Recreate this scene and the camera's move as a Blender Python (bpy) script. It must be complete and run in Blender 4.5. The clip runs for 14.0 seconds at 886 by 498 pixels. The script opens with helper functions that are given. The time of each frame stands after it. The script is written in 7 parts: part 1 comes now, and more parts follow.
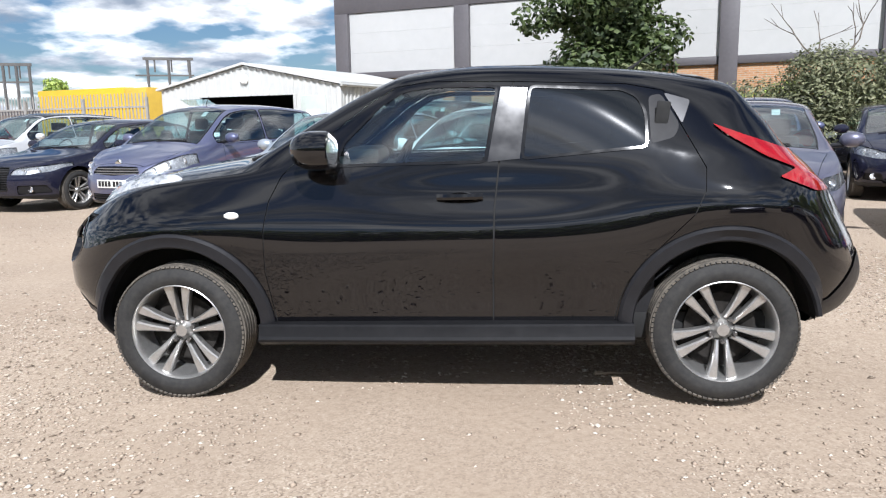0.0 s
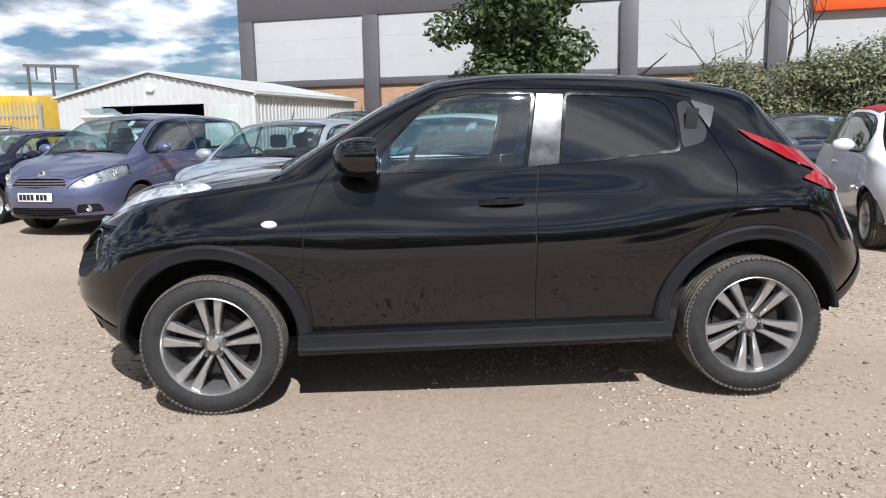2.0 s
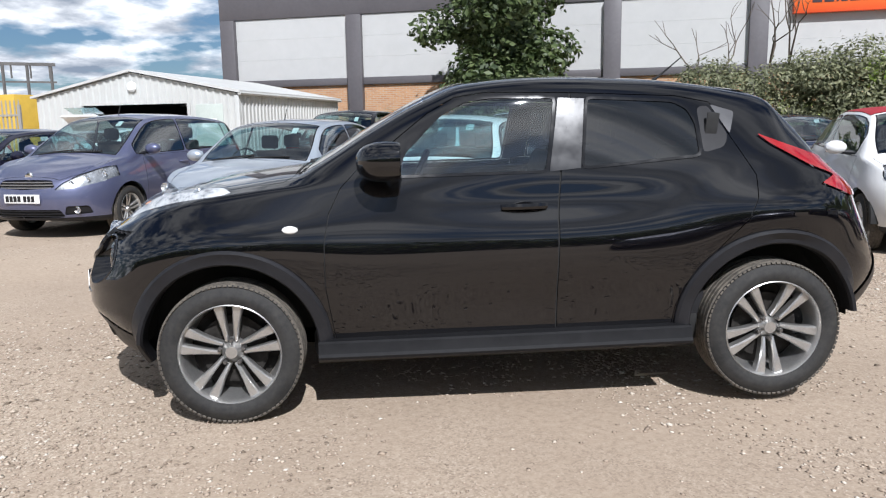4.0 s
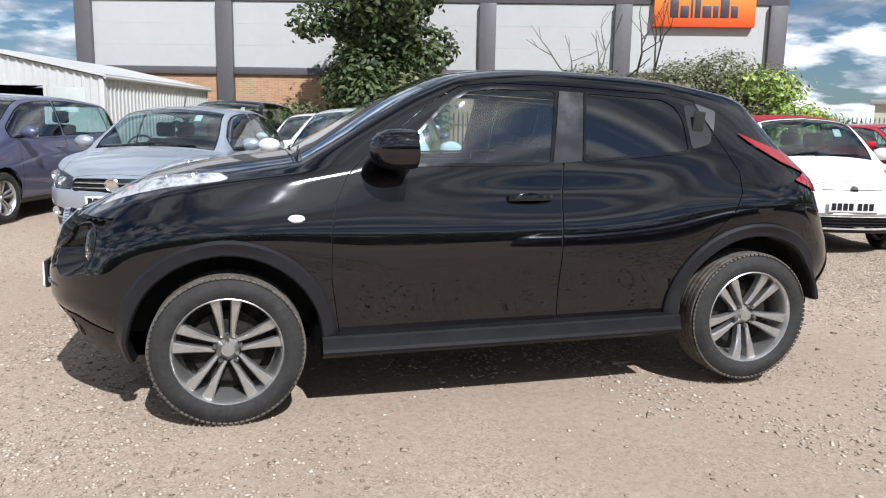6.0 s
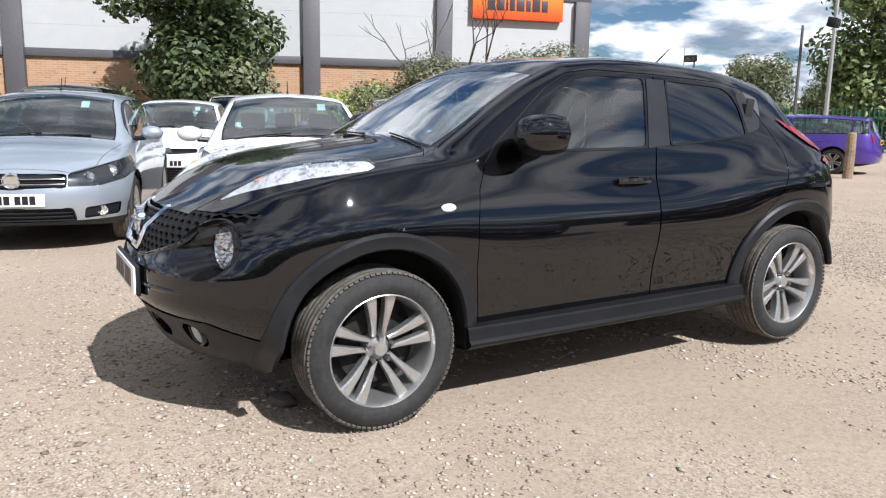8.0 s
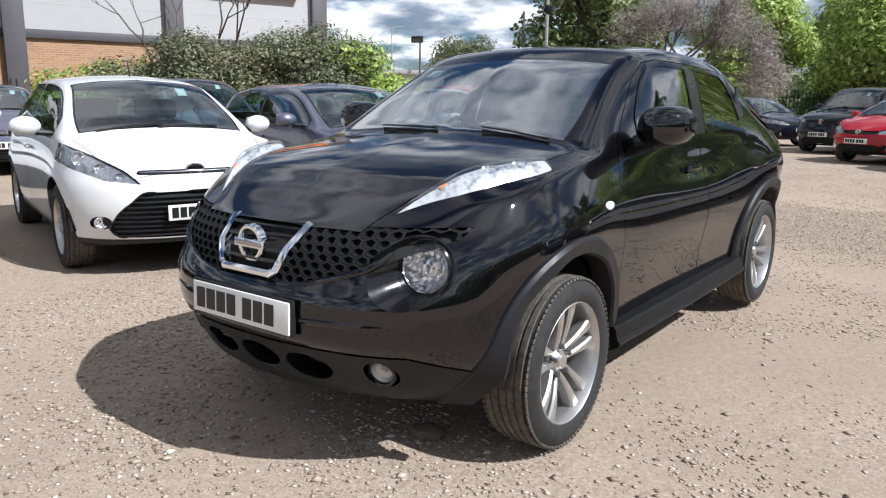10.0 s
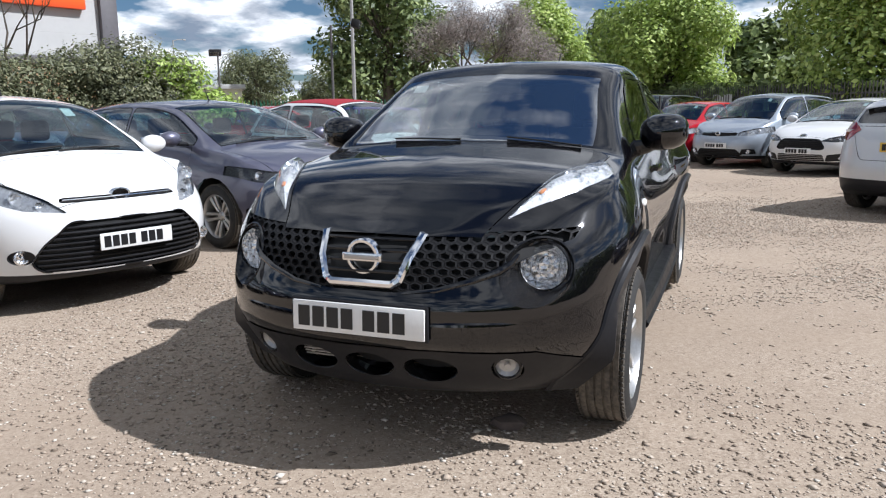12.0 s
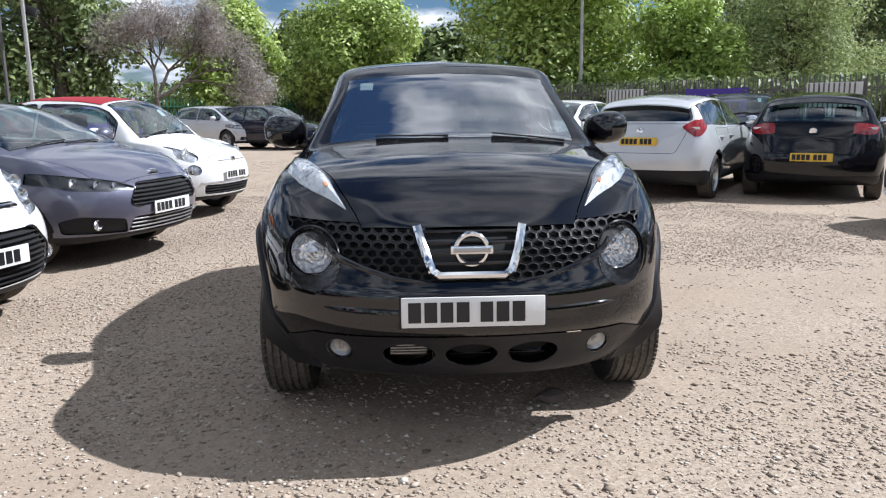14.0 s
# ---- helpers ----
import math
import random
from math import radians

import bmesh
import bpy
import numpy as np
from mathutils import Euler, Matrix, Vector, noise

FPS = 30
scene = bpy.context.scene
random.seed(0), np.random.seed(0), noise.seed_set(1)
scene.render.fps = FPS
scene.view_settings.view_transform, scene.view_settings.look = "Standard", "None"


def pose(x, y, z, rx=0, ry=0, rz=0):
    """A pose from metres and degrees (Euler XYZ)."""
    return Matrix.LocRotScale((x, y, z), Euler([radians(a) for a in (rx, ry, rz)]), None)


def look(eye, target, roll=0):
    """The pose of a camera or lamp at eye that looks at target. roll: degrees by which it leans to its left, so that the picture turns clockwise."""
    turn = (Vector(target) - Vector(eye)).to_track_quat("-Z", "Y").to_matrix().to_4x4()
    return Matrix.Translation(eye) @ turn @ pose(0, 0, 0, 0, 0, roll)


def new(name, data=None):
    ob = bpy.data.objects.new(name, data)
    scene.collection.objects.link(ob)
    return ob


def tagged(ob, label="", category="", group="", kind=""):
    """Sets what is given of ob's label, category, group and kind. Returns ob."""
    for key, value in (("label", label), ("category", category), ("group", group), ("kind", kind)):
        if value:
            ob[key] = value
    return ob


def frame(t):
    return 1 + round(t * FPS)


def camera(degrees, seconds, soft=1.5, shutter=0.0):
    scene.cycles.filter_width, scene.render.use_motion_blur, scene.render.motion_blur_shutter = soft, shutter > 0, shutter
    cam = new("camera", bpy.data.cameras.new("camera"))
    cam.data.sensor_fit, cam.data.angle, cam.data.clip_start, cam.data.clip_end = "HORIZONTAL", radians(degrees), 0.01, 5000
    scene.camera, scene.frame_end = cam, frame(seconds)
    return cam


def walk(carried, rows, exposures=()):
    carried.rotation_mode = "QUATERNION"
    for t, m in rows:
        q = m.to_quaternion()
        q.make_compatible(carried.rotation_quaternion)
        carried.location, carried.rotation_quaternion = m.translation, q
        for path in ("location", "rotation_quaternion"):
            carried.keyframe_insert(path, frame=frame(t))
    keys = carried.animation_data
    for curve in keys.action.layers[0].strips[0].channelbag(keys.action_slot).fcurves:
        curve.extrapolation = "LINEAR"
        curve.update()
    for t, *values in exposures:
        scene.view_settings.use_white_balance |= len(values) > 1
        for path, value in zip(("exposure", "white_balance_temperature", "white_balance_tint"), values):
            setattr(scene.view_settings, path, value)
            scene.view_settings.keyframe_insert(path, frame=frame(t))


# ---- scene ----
cam = camera(61.1, 14.0, soft=1.2)
PATH = [
    (0, (0.352, -4.185, 1.311), (0.15, -2.225, 0.972), -1.0),
    (0.5, (0.025, -4.243, 1.313), (-0.039, -2.27, 0.988), -0.7),
    (1, (-0.221, -4.318, 1.313), (-0.211, -2.343, 0.996), -0.9),
    (1.5, (-0.277, -4.298, 1.315), (-0.238, -2.324, 0.999), -1.0),
    (2, (-0.316, -4.228, 1.304), (-0.245, -2.255, 0.986), -1.1),
    (2.5, (-0.421, -4.209, 1.309), (-0.304, -2.238, 0.99), -1.1),
    (4.8, (-0.515, -4.181, 1.332), (-0.381, -2.211, 1.012), -0.8),
    (5, (-0.517, -4.218, 1.295), (-0.353, -2.25, 0.982), -0.2),
    (5.5, (-0.88, -4.214, 1.303), (-0.525, -2.272, 0.982), 0.8),
    (6, (-1.167, -4.028, 1.289), (-0.67, -2.119, 0.963), 1.0),
    (6.5, (-1.447, -3.933, 1.308), (-0.889, -2.043, 0.965), 1.5),
    (7, (-1.7, -3.845, 1.281), (-1.011, -1.997, 0.946), 2.2),
    (7.5, (-1.979, -3.635, 1.251), (-1.162, -1.842, 0.909), 2.5),
    (8, (-2.524, -3.444, 1.252), (-1.527, -1.745, 0.905), 1.0),
    (8.2, (-2.682, -3.363, 1.261), (-1.616, -1.707, 0.911), 1.0),
    (10.3, (-3.891, -1.927, 1.289), (-2.267, -0.818, 0.926), 0.1),
    (10.5, (-4.047, -1.844, 1.287), (-2.383, -0.785, 0.953), -0.3),
    (11, (-4.231, -1.609, 1.284), (-2.49, -0.684, 0.947), 0.5),
    (11.5, (-4.305, -1.379, 1.293), (-2.508, -0.578, 0.933), -0.2),
    (12, (-4.371, -1.224, 1.295), (-2.54, -0.504, 0.934), -0.7),
    (12.5, (-4.51, -0.855, 1.286), (-2.612, -0.336, 0.927), -0.2),
    (13, (-4.561, -0.442, 1.261), (-2.616, -0.129, 0.913), -0.4),
    (13.5, (-4.585, -0.055, 1.283), (-2.622, 0.042, 0.912), -0.4),
    (14, (-4.704, 0.235, 1.295), (-2.741, 0.139, 0.927), -0.6),
]
STOPS = [(0.0, 0.52), (1.0, 0.40), (2.5, 0.28), (5.0, 0.30), (5.5, 0.26), (6.5, 0.34), (8.0, 0.48), (10.5, 0.24), (11.0, 0.20), (12.5, 0.36), (13.5, 0.46), (14.0, 0.46)]
EXPOSURES = [(t, e, 6150 - 30 * max(0.0, t - 8.0), 11) for t, e in STOPS]
walk(cam, [(t, look(eye, target, roll)) for t, eye, target, roll in PATH], EXPOSURES)

# ---- world, sun ----
SUN_FROM = Vector((0.17, -0.98, 1.0)).normalized()
world = bpy.data.worlds.new("sky")
scene.world = world
world.use_nodes = True
wn, wl = world.node_tree.nodes, world.node_tree.links
wn.clear()
w_out = wn.new("ShaderNodeOutputWorld")
w_bg = wn.new("ShaderNodeBackground")
w_bg.inputs["Strength"].default_value = 0.0285
sky = wn.new("ShaderNodeTexSky")
sky.sky_type = 'NISHITA'
sky.sun_disc = False
sky.sun_elevation = math.asin(SUN_FROM.z)
sky.sun_rotation = math.atan2(SUN_FROM.x, SUN_FROM.y)
sky.air_density, sky.dust_density, sky.ozone_density = 1.0, 0.6, 2.0
w_co = wn.new("ShaderNodeTexCoord")
w_sep = wn.new("ShaderNodeSeparateXYZ")
wl.new(w_co.outputs["Generated"], w_sep.inputs[0])
w_h = wn.new("ShaderNodeMath")
w_h.operation = 'MAXIMUM'
w_h.inputs[1].default_value = 0.0
wl.new(w_sep.outputs["Z"], w_h.inputs[0])
w_h2 = wn.new("ShaderNodeMath")
w_h2.operation = 'ADD'
w_h2.inputs[1].default_value = 0.22
wl.new(w_h.outputs[0], w_h2.inputs[0])
w_flat = wn.new("ShaderNodeVectorMath")
w_flat.operation = 'DIVIDE'
w_den = wn.new("ShaderNodeCombineXYZ")
w_den.inputs["Z"].default_value = 1.0
wl.new(w_h2.outputs[0], w_den.inputs["X"])
wl.new(w_h2.outputs[0], w_den.inputs["Y"])
wl.new(w_co.outputs["Generated"], w_flat.inputs[0])
wl.new(w_den.outputs[0], w_flat.inputs[1])


def cloud_noise(scale, detail, rough, shift):
    m = wn.new("ShaderNodeVectorMath")
    m.operation = 'ADD'
    m.inputs[1].default_value = shift
    wl.new(w_flat.outputs[0], m.inputs[0])
    n = wn.new("ShaderNodeTexNoise")
    n.inputs["Scale"].default_value = scale
    n.inputs["Detail"].default_value = detail
    n.inputs["Roughness"].default_value = rough
    wl.new(m.outputs[0], n.inputs["Vector"])
    return n.outputs["Fac"]


def world_ramp(socket, stops):
    r = wn.new("ShaderNodeValToRGB")
    while len(r.color_ramp.elements) < len(stops):
        r.color_ramp.elements.new(0.5)
    for e, (p, c) in zip(r.color_ramp.elements, stops):
        e.position, e.color = p, (*c, 1)
    wl.new(socket, r.inputs[0])
    return r.outputs[0]


w_low = wn.new("ShaderNodeMath")
w_low.operation = 'MULTIPLY_ADD'
w_low.inputs[1].default_value, w_low.inputs[2].default_value = 0.045, 0.025
wl.new(w_h.outputs[0], w_low.inputs[0])
w_amt = wn.new("ShaderNodeMath")
w_amt.operation = 'ADD'
wl.new(cloud_noise(3.4, 8, 0.52, (5.5, 6.5, 7.6)), w_amt.inputs[0])
wl.new(w_low.outputs[0], w_amt.inputs[1])
cover = world_ramp(w_amt.outputs[0], [(0.44, (0, 0, 0)), (0.58, (1, 1, 1))])
shade = world_ramp(cloud_noise(2.8, 8, 0.55, (3.6, 2.3, 3.6)), [(0.38, (6.0, 7.2, 9.0)), (0.47, (13.0, 13.8, 15.0)), (0.58, (27.0, 27.3, 27.6))])
w_blue = wn.new("ShaderNodeMixRGB")
w_blue.blend_type = 'MULTIPLY'
w_blue.inputs["Fac"].default_value = 1.0
w_blue.inputs["Color2"].default_value = (1.3, 1.6, 1.9, 1)
wl.new(sky.outputs[0], w_blue.inputs["Color1"])
w_mix = wn.new("ShaderNodeMixRGB")
wl.new(cover, w_mix.inputs["Fac"])
wl.new(w_blue.outputs[0], w_mix.inputs["Color1"])
w_fall = wn.new("ShaderNodeMapRange")
w_fall.inputs["From Min"].default_value, w_fall.inputs["From Max"].default_value = 0.0, 0.55
w_fall.inputs["To Min"].default_value, w_fall.inputs["To Max"].default_value = 1.5, 0.95
wl.new(w_h.outputs[0], w_fall.inputs[0])
w_sc = wn.new("ShaderNodeMixRGB")
w_sc.blend_type = 'MULTIPLY'
w_sc.inputs["Fac"].default_value = 1.0
wl.new(shade, w_sc.inputs["Color1"])
wl.new(w_fall.outputs[0], w_sc.inputs["Color2"])
wl.new(w_sc.outputs[0], w_mix.inputs["Color2"])
wl.new(w_mix.outputs[0], w_bg.inputs["Color"])
wl.new(w_bg.outputs[0], w_out.inputs[0])

sun = new("sun", bpy.data.lights.new("sun", 'SUN'))
sun.data.energy = 5.0
sun.data.angle = radians(0.53)
sun.data.color = (1.0, 0.988, 0.985)
sun.matrix_world = look(tuple(SUN_FROM * 50), (0, 0, 0))


# ---- materials ----
class Mat:
    """A node material under construction."""

    def __init__(self, name):
        self.m = bpy.data.materials.new(name)
        self.m.use_nodes = True
        self.n, self.l = self.m.node_tree.nodes, self.m.node_tree.links
        self.b = self.n["Principled BSDF"]
        self.co = self.n.new("ShaderNodeTexCoord")

    def set(self, **kw):
        names = {"rough": "Roughness", "metal": "Metallic", "ior": "IOR", "coat": "Coat Weight", "coat_rough": "Coat Roughness",
                 "spec": "Specular IOR Level", "trans": "Transmission Weight", "sheen": "Sheen Weight", "sub": "Subsurface Weight"}
        for k, v in kw.items():
            if k == "col":
                self.b.inputs["Base Color"].default_value = (*v, 1)
            else:
                self.b.inputs[names[k]].default_value = v
        return self

    def noise(self, scale, detail=5.0, rough=0.55, kind="Object", stretch=None):
        n = self.n.new("ShaderNodeTexNoise")
        n.inputs["Scale"].default_value, n.inputs["Detail"].default_value, n.inputs["Roughness"].default_value = scale, detail, rough
        src = self.co.outputs[kind]
        if stretch:
            mp = self.n.new("ShaderNodeMapping")
            mp.inputs["Scale"].default_value = stretch
            self.l.new(src, mp.inputs["Vector"])
            src = mp.outputs[0]
        self.l.new(src, n.inputs["Vector"])
        return n.outputs["Fac"]

    def voronoi(self, scale, feature='F1', out="Distance", kind="Object"):
        n = self.n.new("ShaderNodeTexVoronoi")
        n.feature = feature
        n.inputs["Scale"].default_value = scale
        self.l.new(self.co.outputs[kind], n.inputs["Vector"])
        return n.outputs[out]

    def ramp(self, socket, *stops):
        r = self.n.new("ShaderNodeValToRGB")
        while len(r.color_ramp.elements) < len(stops):
            r.color_ramp.elements.new(0.5)
        for e, (p, c) in zip(r.color_ramp.elements, stops):
            e.position, e.color = p, (*(c if isinstance(c, tuple) else (c, c, c)), 1)
        self.l.new(socket, r.inputs[0])
        return r.outputs[0]

    def mix(self, fac, a, b, mode='MIX'):
        n = self.n.new("ShaderNodeMixRGB")
        n.blend_type = mode
        for s, v in zip(n.inputs, (fac, a, b)):
            if isinstance(v, (int, float)):
                s.default_value = v if s.type == 'VALUE' else (v, v, v, 1)
            elif isinstance(v, tuple):
                s.default_value = (*v, 1)
            else:
                self.l.new(v, s)
        return n.outputs[0]

    def random(self):
        return self.n.new("ShaderNodeObjectInfo").outputs["Random"]

    def island(self):
        return self.n.new("ShaderNodeNewGeometry").outputs["Random Per Island"]

    def to(self, socket, name):
        self.l.new(socket, self.b.inputs[name])
        return self

    def bump(self, socket, strength, distance=0.01):
        n = self.n.new("ShaderNodeBump")
        n.inputs["Strength"].default_value, n.inputs["Distance"].default_value = strength, distance
        self.l.new(socket, n.inputs["Height"])
        self.l.new(n.outputs[0], self.b.inputs["Normal"])
        return self


def simple(name, col, rough=0.5, metal=0.0, grain=0.06, scale=30.0, **kw):
    """A material with slight mottling at two scales."""
    m = Mat(name).set(rough=rough, metal=metal, **kw)
    f = m.mix(0.5, m.noise(scale, 6), m.noise(scale * 0.12, 3))
    lo = tuple(c * (1 - grain) for c in col)
    hi = tuple(min(1, c * (1 + grain)) for c in col)
    m.to(m.ramp(f, (0.35, lo), (0.65, hi)), "Base Color")
    m.to(m.ramp(m.noise(scale * 0.4, 4), (0.3, max(0.02, rough - 0.05)), (0.7, min(1, rough + 0.06))), "Roughness")
    return m.m


def paint(name, col, metal=0.0, flake=0.0, dirt=0.05, ior=1.5, sheen=0.0):
    """Lacquered car paint, with fine flakes, orange peel too small to see, and a little dust."""
    m = Mat(name).set(rough=0.38, metal=metal, coat=1.0, coat_rough=0.02, spec=0.5 if metal else sheen)
    m.b.inputs["Coat IOR"].default_value = ior
    base = m.mix(m.ramp(m.noise(900, 2), (0.35, 0.0), (0.7, 1.0)), tuple(c * (1 - flake) for c in col), tuple(min(1, c * (1 + flake)) for c in col))
    dust = m.ramp(m.noise(2.2, 6, 0.65), (0.45, 0.0), (0.8, dirt))
    m.to(m.mix(dust, base, (0.35, 0.31, 0.26)), "Base Color")
    m.to(m.ramp(m.noise(5, 5), (0.3, 0.012), (0.75, 0.05)), "Coat Roughness")
    return m.m


def glass(name, tint, base=0.10, gloss=1.0):
    """Window glass: tinted see-through with a Fresnel sheen."""
    m = bpy.data.materials.new(name)
    m.use_nodes = True
    n, l = m.node_tree.nodes, m.node_tree.links
    n.remove(n["Principled BSDF"])
    t, g, f, x = n.new("ShaderNodeBsdfTransparent"), n.new("ShaderNodeBsdfGlossy"), n.new("ShaderNodeLayerWeight"), n.new("ShaderNodeMixShader")
    w, v = n.new("ShaderNodeMath"), n.new("ShaderNodeMath")
    w.operation, v.operation = 'POWER', 'MULTIPLY_ADD'
    w.inputs[1].default_value = 4.0
    v.inputs[1].default_value, v.inputs[2].default_value = 1 - base, base
    t.inputs["Color"].default_value = (*tint, 1)
    g.inputs["Roughness"].default_value = 0.015
    g.inputs["Color"].default_value = (gloss, gloss, gloss, 1)
    f.inputs["Blend"].default_value = 0.5
    l.new(f.outputs["Facing"], w.inputs[0])
    l.new(w.outputs[0], v.inputs[0])
    l.new(v.outputs[0], x.inputs[0])
    l.new(t.outputs[0], x.inputs[1])
    l.new(g.outputs[0], x.inputs[2])
    l.new(x.outputs[0], n["Material Output"].inputs[0])
    return m


M_BLACK = paint("black_car_paint", (0.0018, 0.0017, 0.0028), flake=0.7, dirt=0.004, ior=1.63, sheen=0.02)
M_PLASTIC = simple("satin_black_plastic", (0.015, 0.015, 0.017), 0.42, grain=0.15, scale=60, spec=0.25)
M_SILL = simple("worn_sill_plastic", (0.009, 0.009, 0.010), 0.42, grain=0.2, scale=40, spec=0.2)
M_GLOSSBLACK = simple("gloss_black_plastic", (0.008, 0.008, 0.009), 0.12, grain=0.1)
M_MATT = simple("matt_black_lining", (0.012, 0.012, 0.012), 0.85, grain=0.25)
M_TYRE = None
M_CHROME = simple("chrome", (0.82, 0.83, 0.85), 0.08, 1.0, grain=0.03)
M_SILVER = simple("silver_trim", (0.42, 0.42, 0.43), 0.32, 0.9, grain=0.05)
M_REFLECT = simple("lamp_reflector", (0.85, 0.86, 0.88), 0.12, 1.0, grain=0.05, scale=90)
_t = Mat("silvered_lamp_bowl").set(rough=0.2, metal=0.95, col=(0.86, 0.87, 0.89))
_t.bump(_t.voronoi(45, 'F1', "Distance"), 0.6, 0.02)
M_BOWL = _t.m
M_GREYTRIM = simple("grey_trim", (0.028, 0.028, 0.030), 0.5, 0.0, grain=0.06, spec=0.12)
M_CORNER = simple("grey_corner_trim", (0.09, 0.09, 0.094), 0.35, 0.2, grain=0.08)
M_PILLAR = simple("pillar_film", (0.018, 0.018, 0.020), 0.22, grain=0.1, spec=0.6)
M_LAMPBLACK = simple("black_lamp_inner", (0.022, 0.022, 0.025), 0.3, grain=0.2, scale=60)
M_LAMPDARK = simple("lamp_inner", (0.40, 0.41, 0.43), 0.25, 0.6, grain=0.45, scale=35)
_t = Mat("bright_lamp_inner").set(rough=0.25, metal=0.4)
_t.to(_t.ramp(_t.mix(0.45, _t.noise(11, 2), _t.noise(60, 3)), (0.38, (0.22, 0.23, 0.25)), (0.50, (0.68, 0.69, 0.71)), (0.64, (0.86, 0.87, 0.88))), "Base Color")
M_LAMPWHITE = _t.m
M_PLATE_W = simple("white_plate", (0.78, 0.78, 0.76), 0.35, grain=0.04, scale=80)
M_PLATE_Y = simple("yellow_plate", (0.78, 0.50, 0.05), 0.35, grain=0.04, scale=80)
M_INK = simple("black_ink", (0.012, 0.012, 0.013), 0.4)
M_RED_LENS = simple("red_lamp_lens", (0.27, 0.005, 0.008), 0.08, grain=0.25, scale=120, coat=1.0)
M_AMBER = simple("amber_lamp_lens", (0.70, 0.30, 0.14), 0.12, grain=0.1)
M_WHITE_LENS = simple("pale_lamp_lens", (0.85, 0.85, 0.82), 0.15, grain=0.06)
M_SEAT = simple("dark_seat_cloth", (0.020, 0.020, 0.023), 0.9, grain=0.3, scale=200)
M_DASH = simple("dashboard_plastic", (0.018, 0.018, 0.020), 0.6, grain=0.2, scale=150)
M_LINER = simple("grey_headliner", (0.22, 0.22, 0.21), 0.9, grain=0.08, scale=150)
M_PAPER = simple("white_paper", (0.75, 0.75, 0.73), 0.6)
M_GLASS = glass("car_glass", (0.68, 0.85, 0.87), 0.15)
M_SCREEN = glass("windscreen_glass", (0.78, 0.90, 0.88), 0.52)
M_SCREEN_PARKED = glass("parked_windscreen_glass", (0.60, 0.76, 0.76), 0.15)
M_GLASS_TINT = glass("privacy_glass", (0.05, 0.06, 0.07), 0.125)
M_GLASS_CLEAR = glass("lamp_glass", (0.95, 0.96, 0.96), 0.06)

_t = Mat("tyre_rubber").set(rough=0.8)
_f = _t.mix(0.5, _t.noise(45, 6), _t.noise(8, 4))
_t.to(_t.ramp(_f, (0.38, (0.012, 0.012, 0.012)), (0.70, (0.036, 0.034, 0.031))), "Base Color").bump(_t.noise(160, 4), 0.3, 0.002)
M_TYRE = _t.m
_t = Mat("worn_tread").set(rough=0.9)
_f = _t.mix(0.4, _t.noise(60, 6), _t.noise(14, 4))
_t.to(_t.ramp(_f, (0.35, (0.04, 0.036, 0.031)), (0.66, (0.15, 0.13, 0.105))), "Base Color").bump(_t.noise(200, 4), 0.4, 0.002)
M_TREAD = _t.m
_t = Mat("alloy").set(rough=0.33, metal=0.85)
_f = _t.mix(0.5, _t.noise(25, 5), _t.noise(120, 3))
_t.to(_t.ramp(_f, (0.3, (0.47, 0.465, 0.45)), (0.7, (0.62, 0.61, 0.595))), "Base Color")
M_ALLOY = _t.m
M_NUT = simple("dull_steel_nut", (0.14, 0.135, 0.13), 0.45, 0.8, grain=0.2)
# brake and back plate: the shade behind the spokes is put into this near-black
_t = Mat("shade_dark_brake").set(rough=0.8, metal=0.0, spec=0.1)
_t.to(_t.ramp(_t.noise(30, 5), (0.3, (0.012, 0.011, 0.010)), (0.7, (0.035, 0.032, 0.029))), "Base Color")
M_BRAKE_SHADE = _t.m


# ---- mesh tools ----
from mathutils.bvhtree import BVHTree


def part(name, bm, material, parent=None, label="", smooth=True):
    """Links a bmesh as one mesh object under a thing or a part."""
    me = bpy.data.meshes.new(name)
    bm.to_mesh(me)
    bm.free()
    if smooth:
        me.polygons.foreach_set("use_smooth", [True] * len(me.polygons))
        me.set_sharp_from_angle(angle=radians(28))
    for m in (material if isinstance(material, (list, tuple)) else [material]):
        me.materials.append(m)
    ob = new(name, me)
    ob.parent = parent
    if label:
        ob["label"] = label
    return ob


def thing(name, m, label, category, group="", kind=""):
    """An Empty that parents the parts of one thing, at the pose m."""
    ob = new(name)
    ob.empty_display_size = 0.2
    ob.matrix_basis = m
    return tagged(ob, label, category, group, kind)


def box(bm, lo, hi, bevel=0.0, m=None):
    """An upright box between two corners, its edges bevelled."""
    c = [(a + b) / 2 for a, b in zip(lo, hi)]
    s = [abs(b - a) for a, b in zip(lo, hi)]
    mm = Matrix.LocRotScale(c, None, s)
    if m is not None:
        mm = m @ mm
    r = bmesh.ops.create_cube(bm, size=1, matrix=mm)
    if bevel:
        vs = set(r["verts"])
        bmesh.ops.bevel(bm, geom=[e for e in bm.edges if e.verts[0] in vs], offset=bevel, segments=2, affect='EDGES', profile=0.5)
    return bm


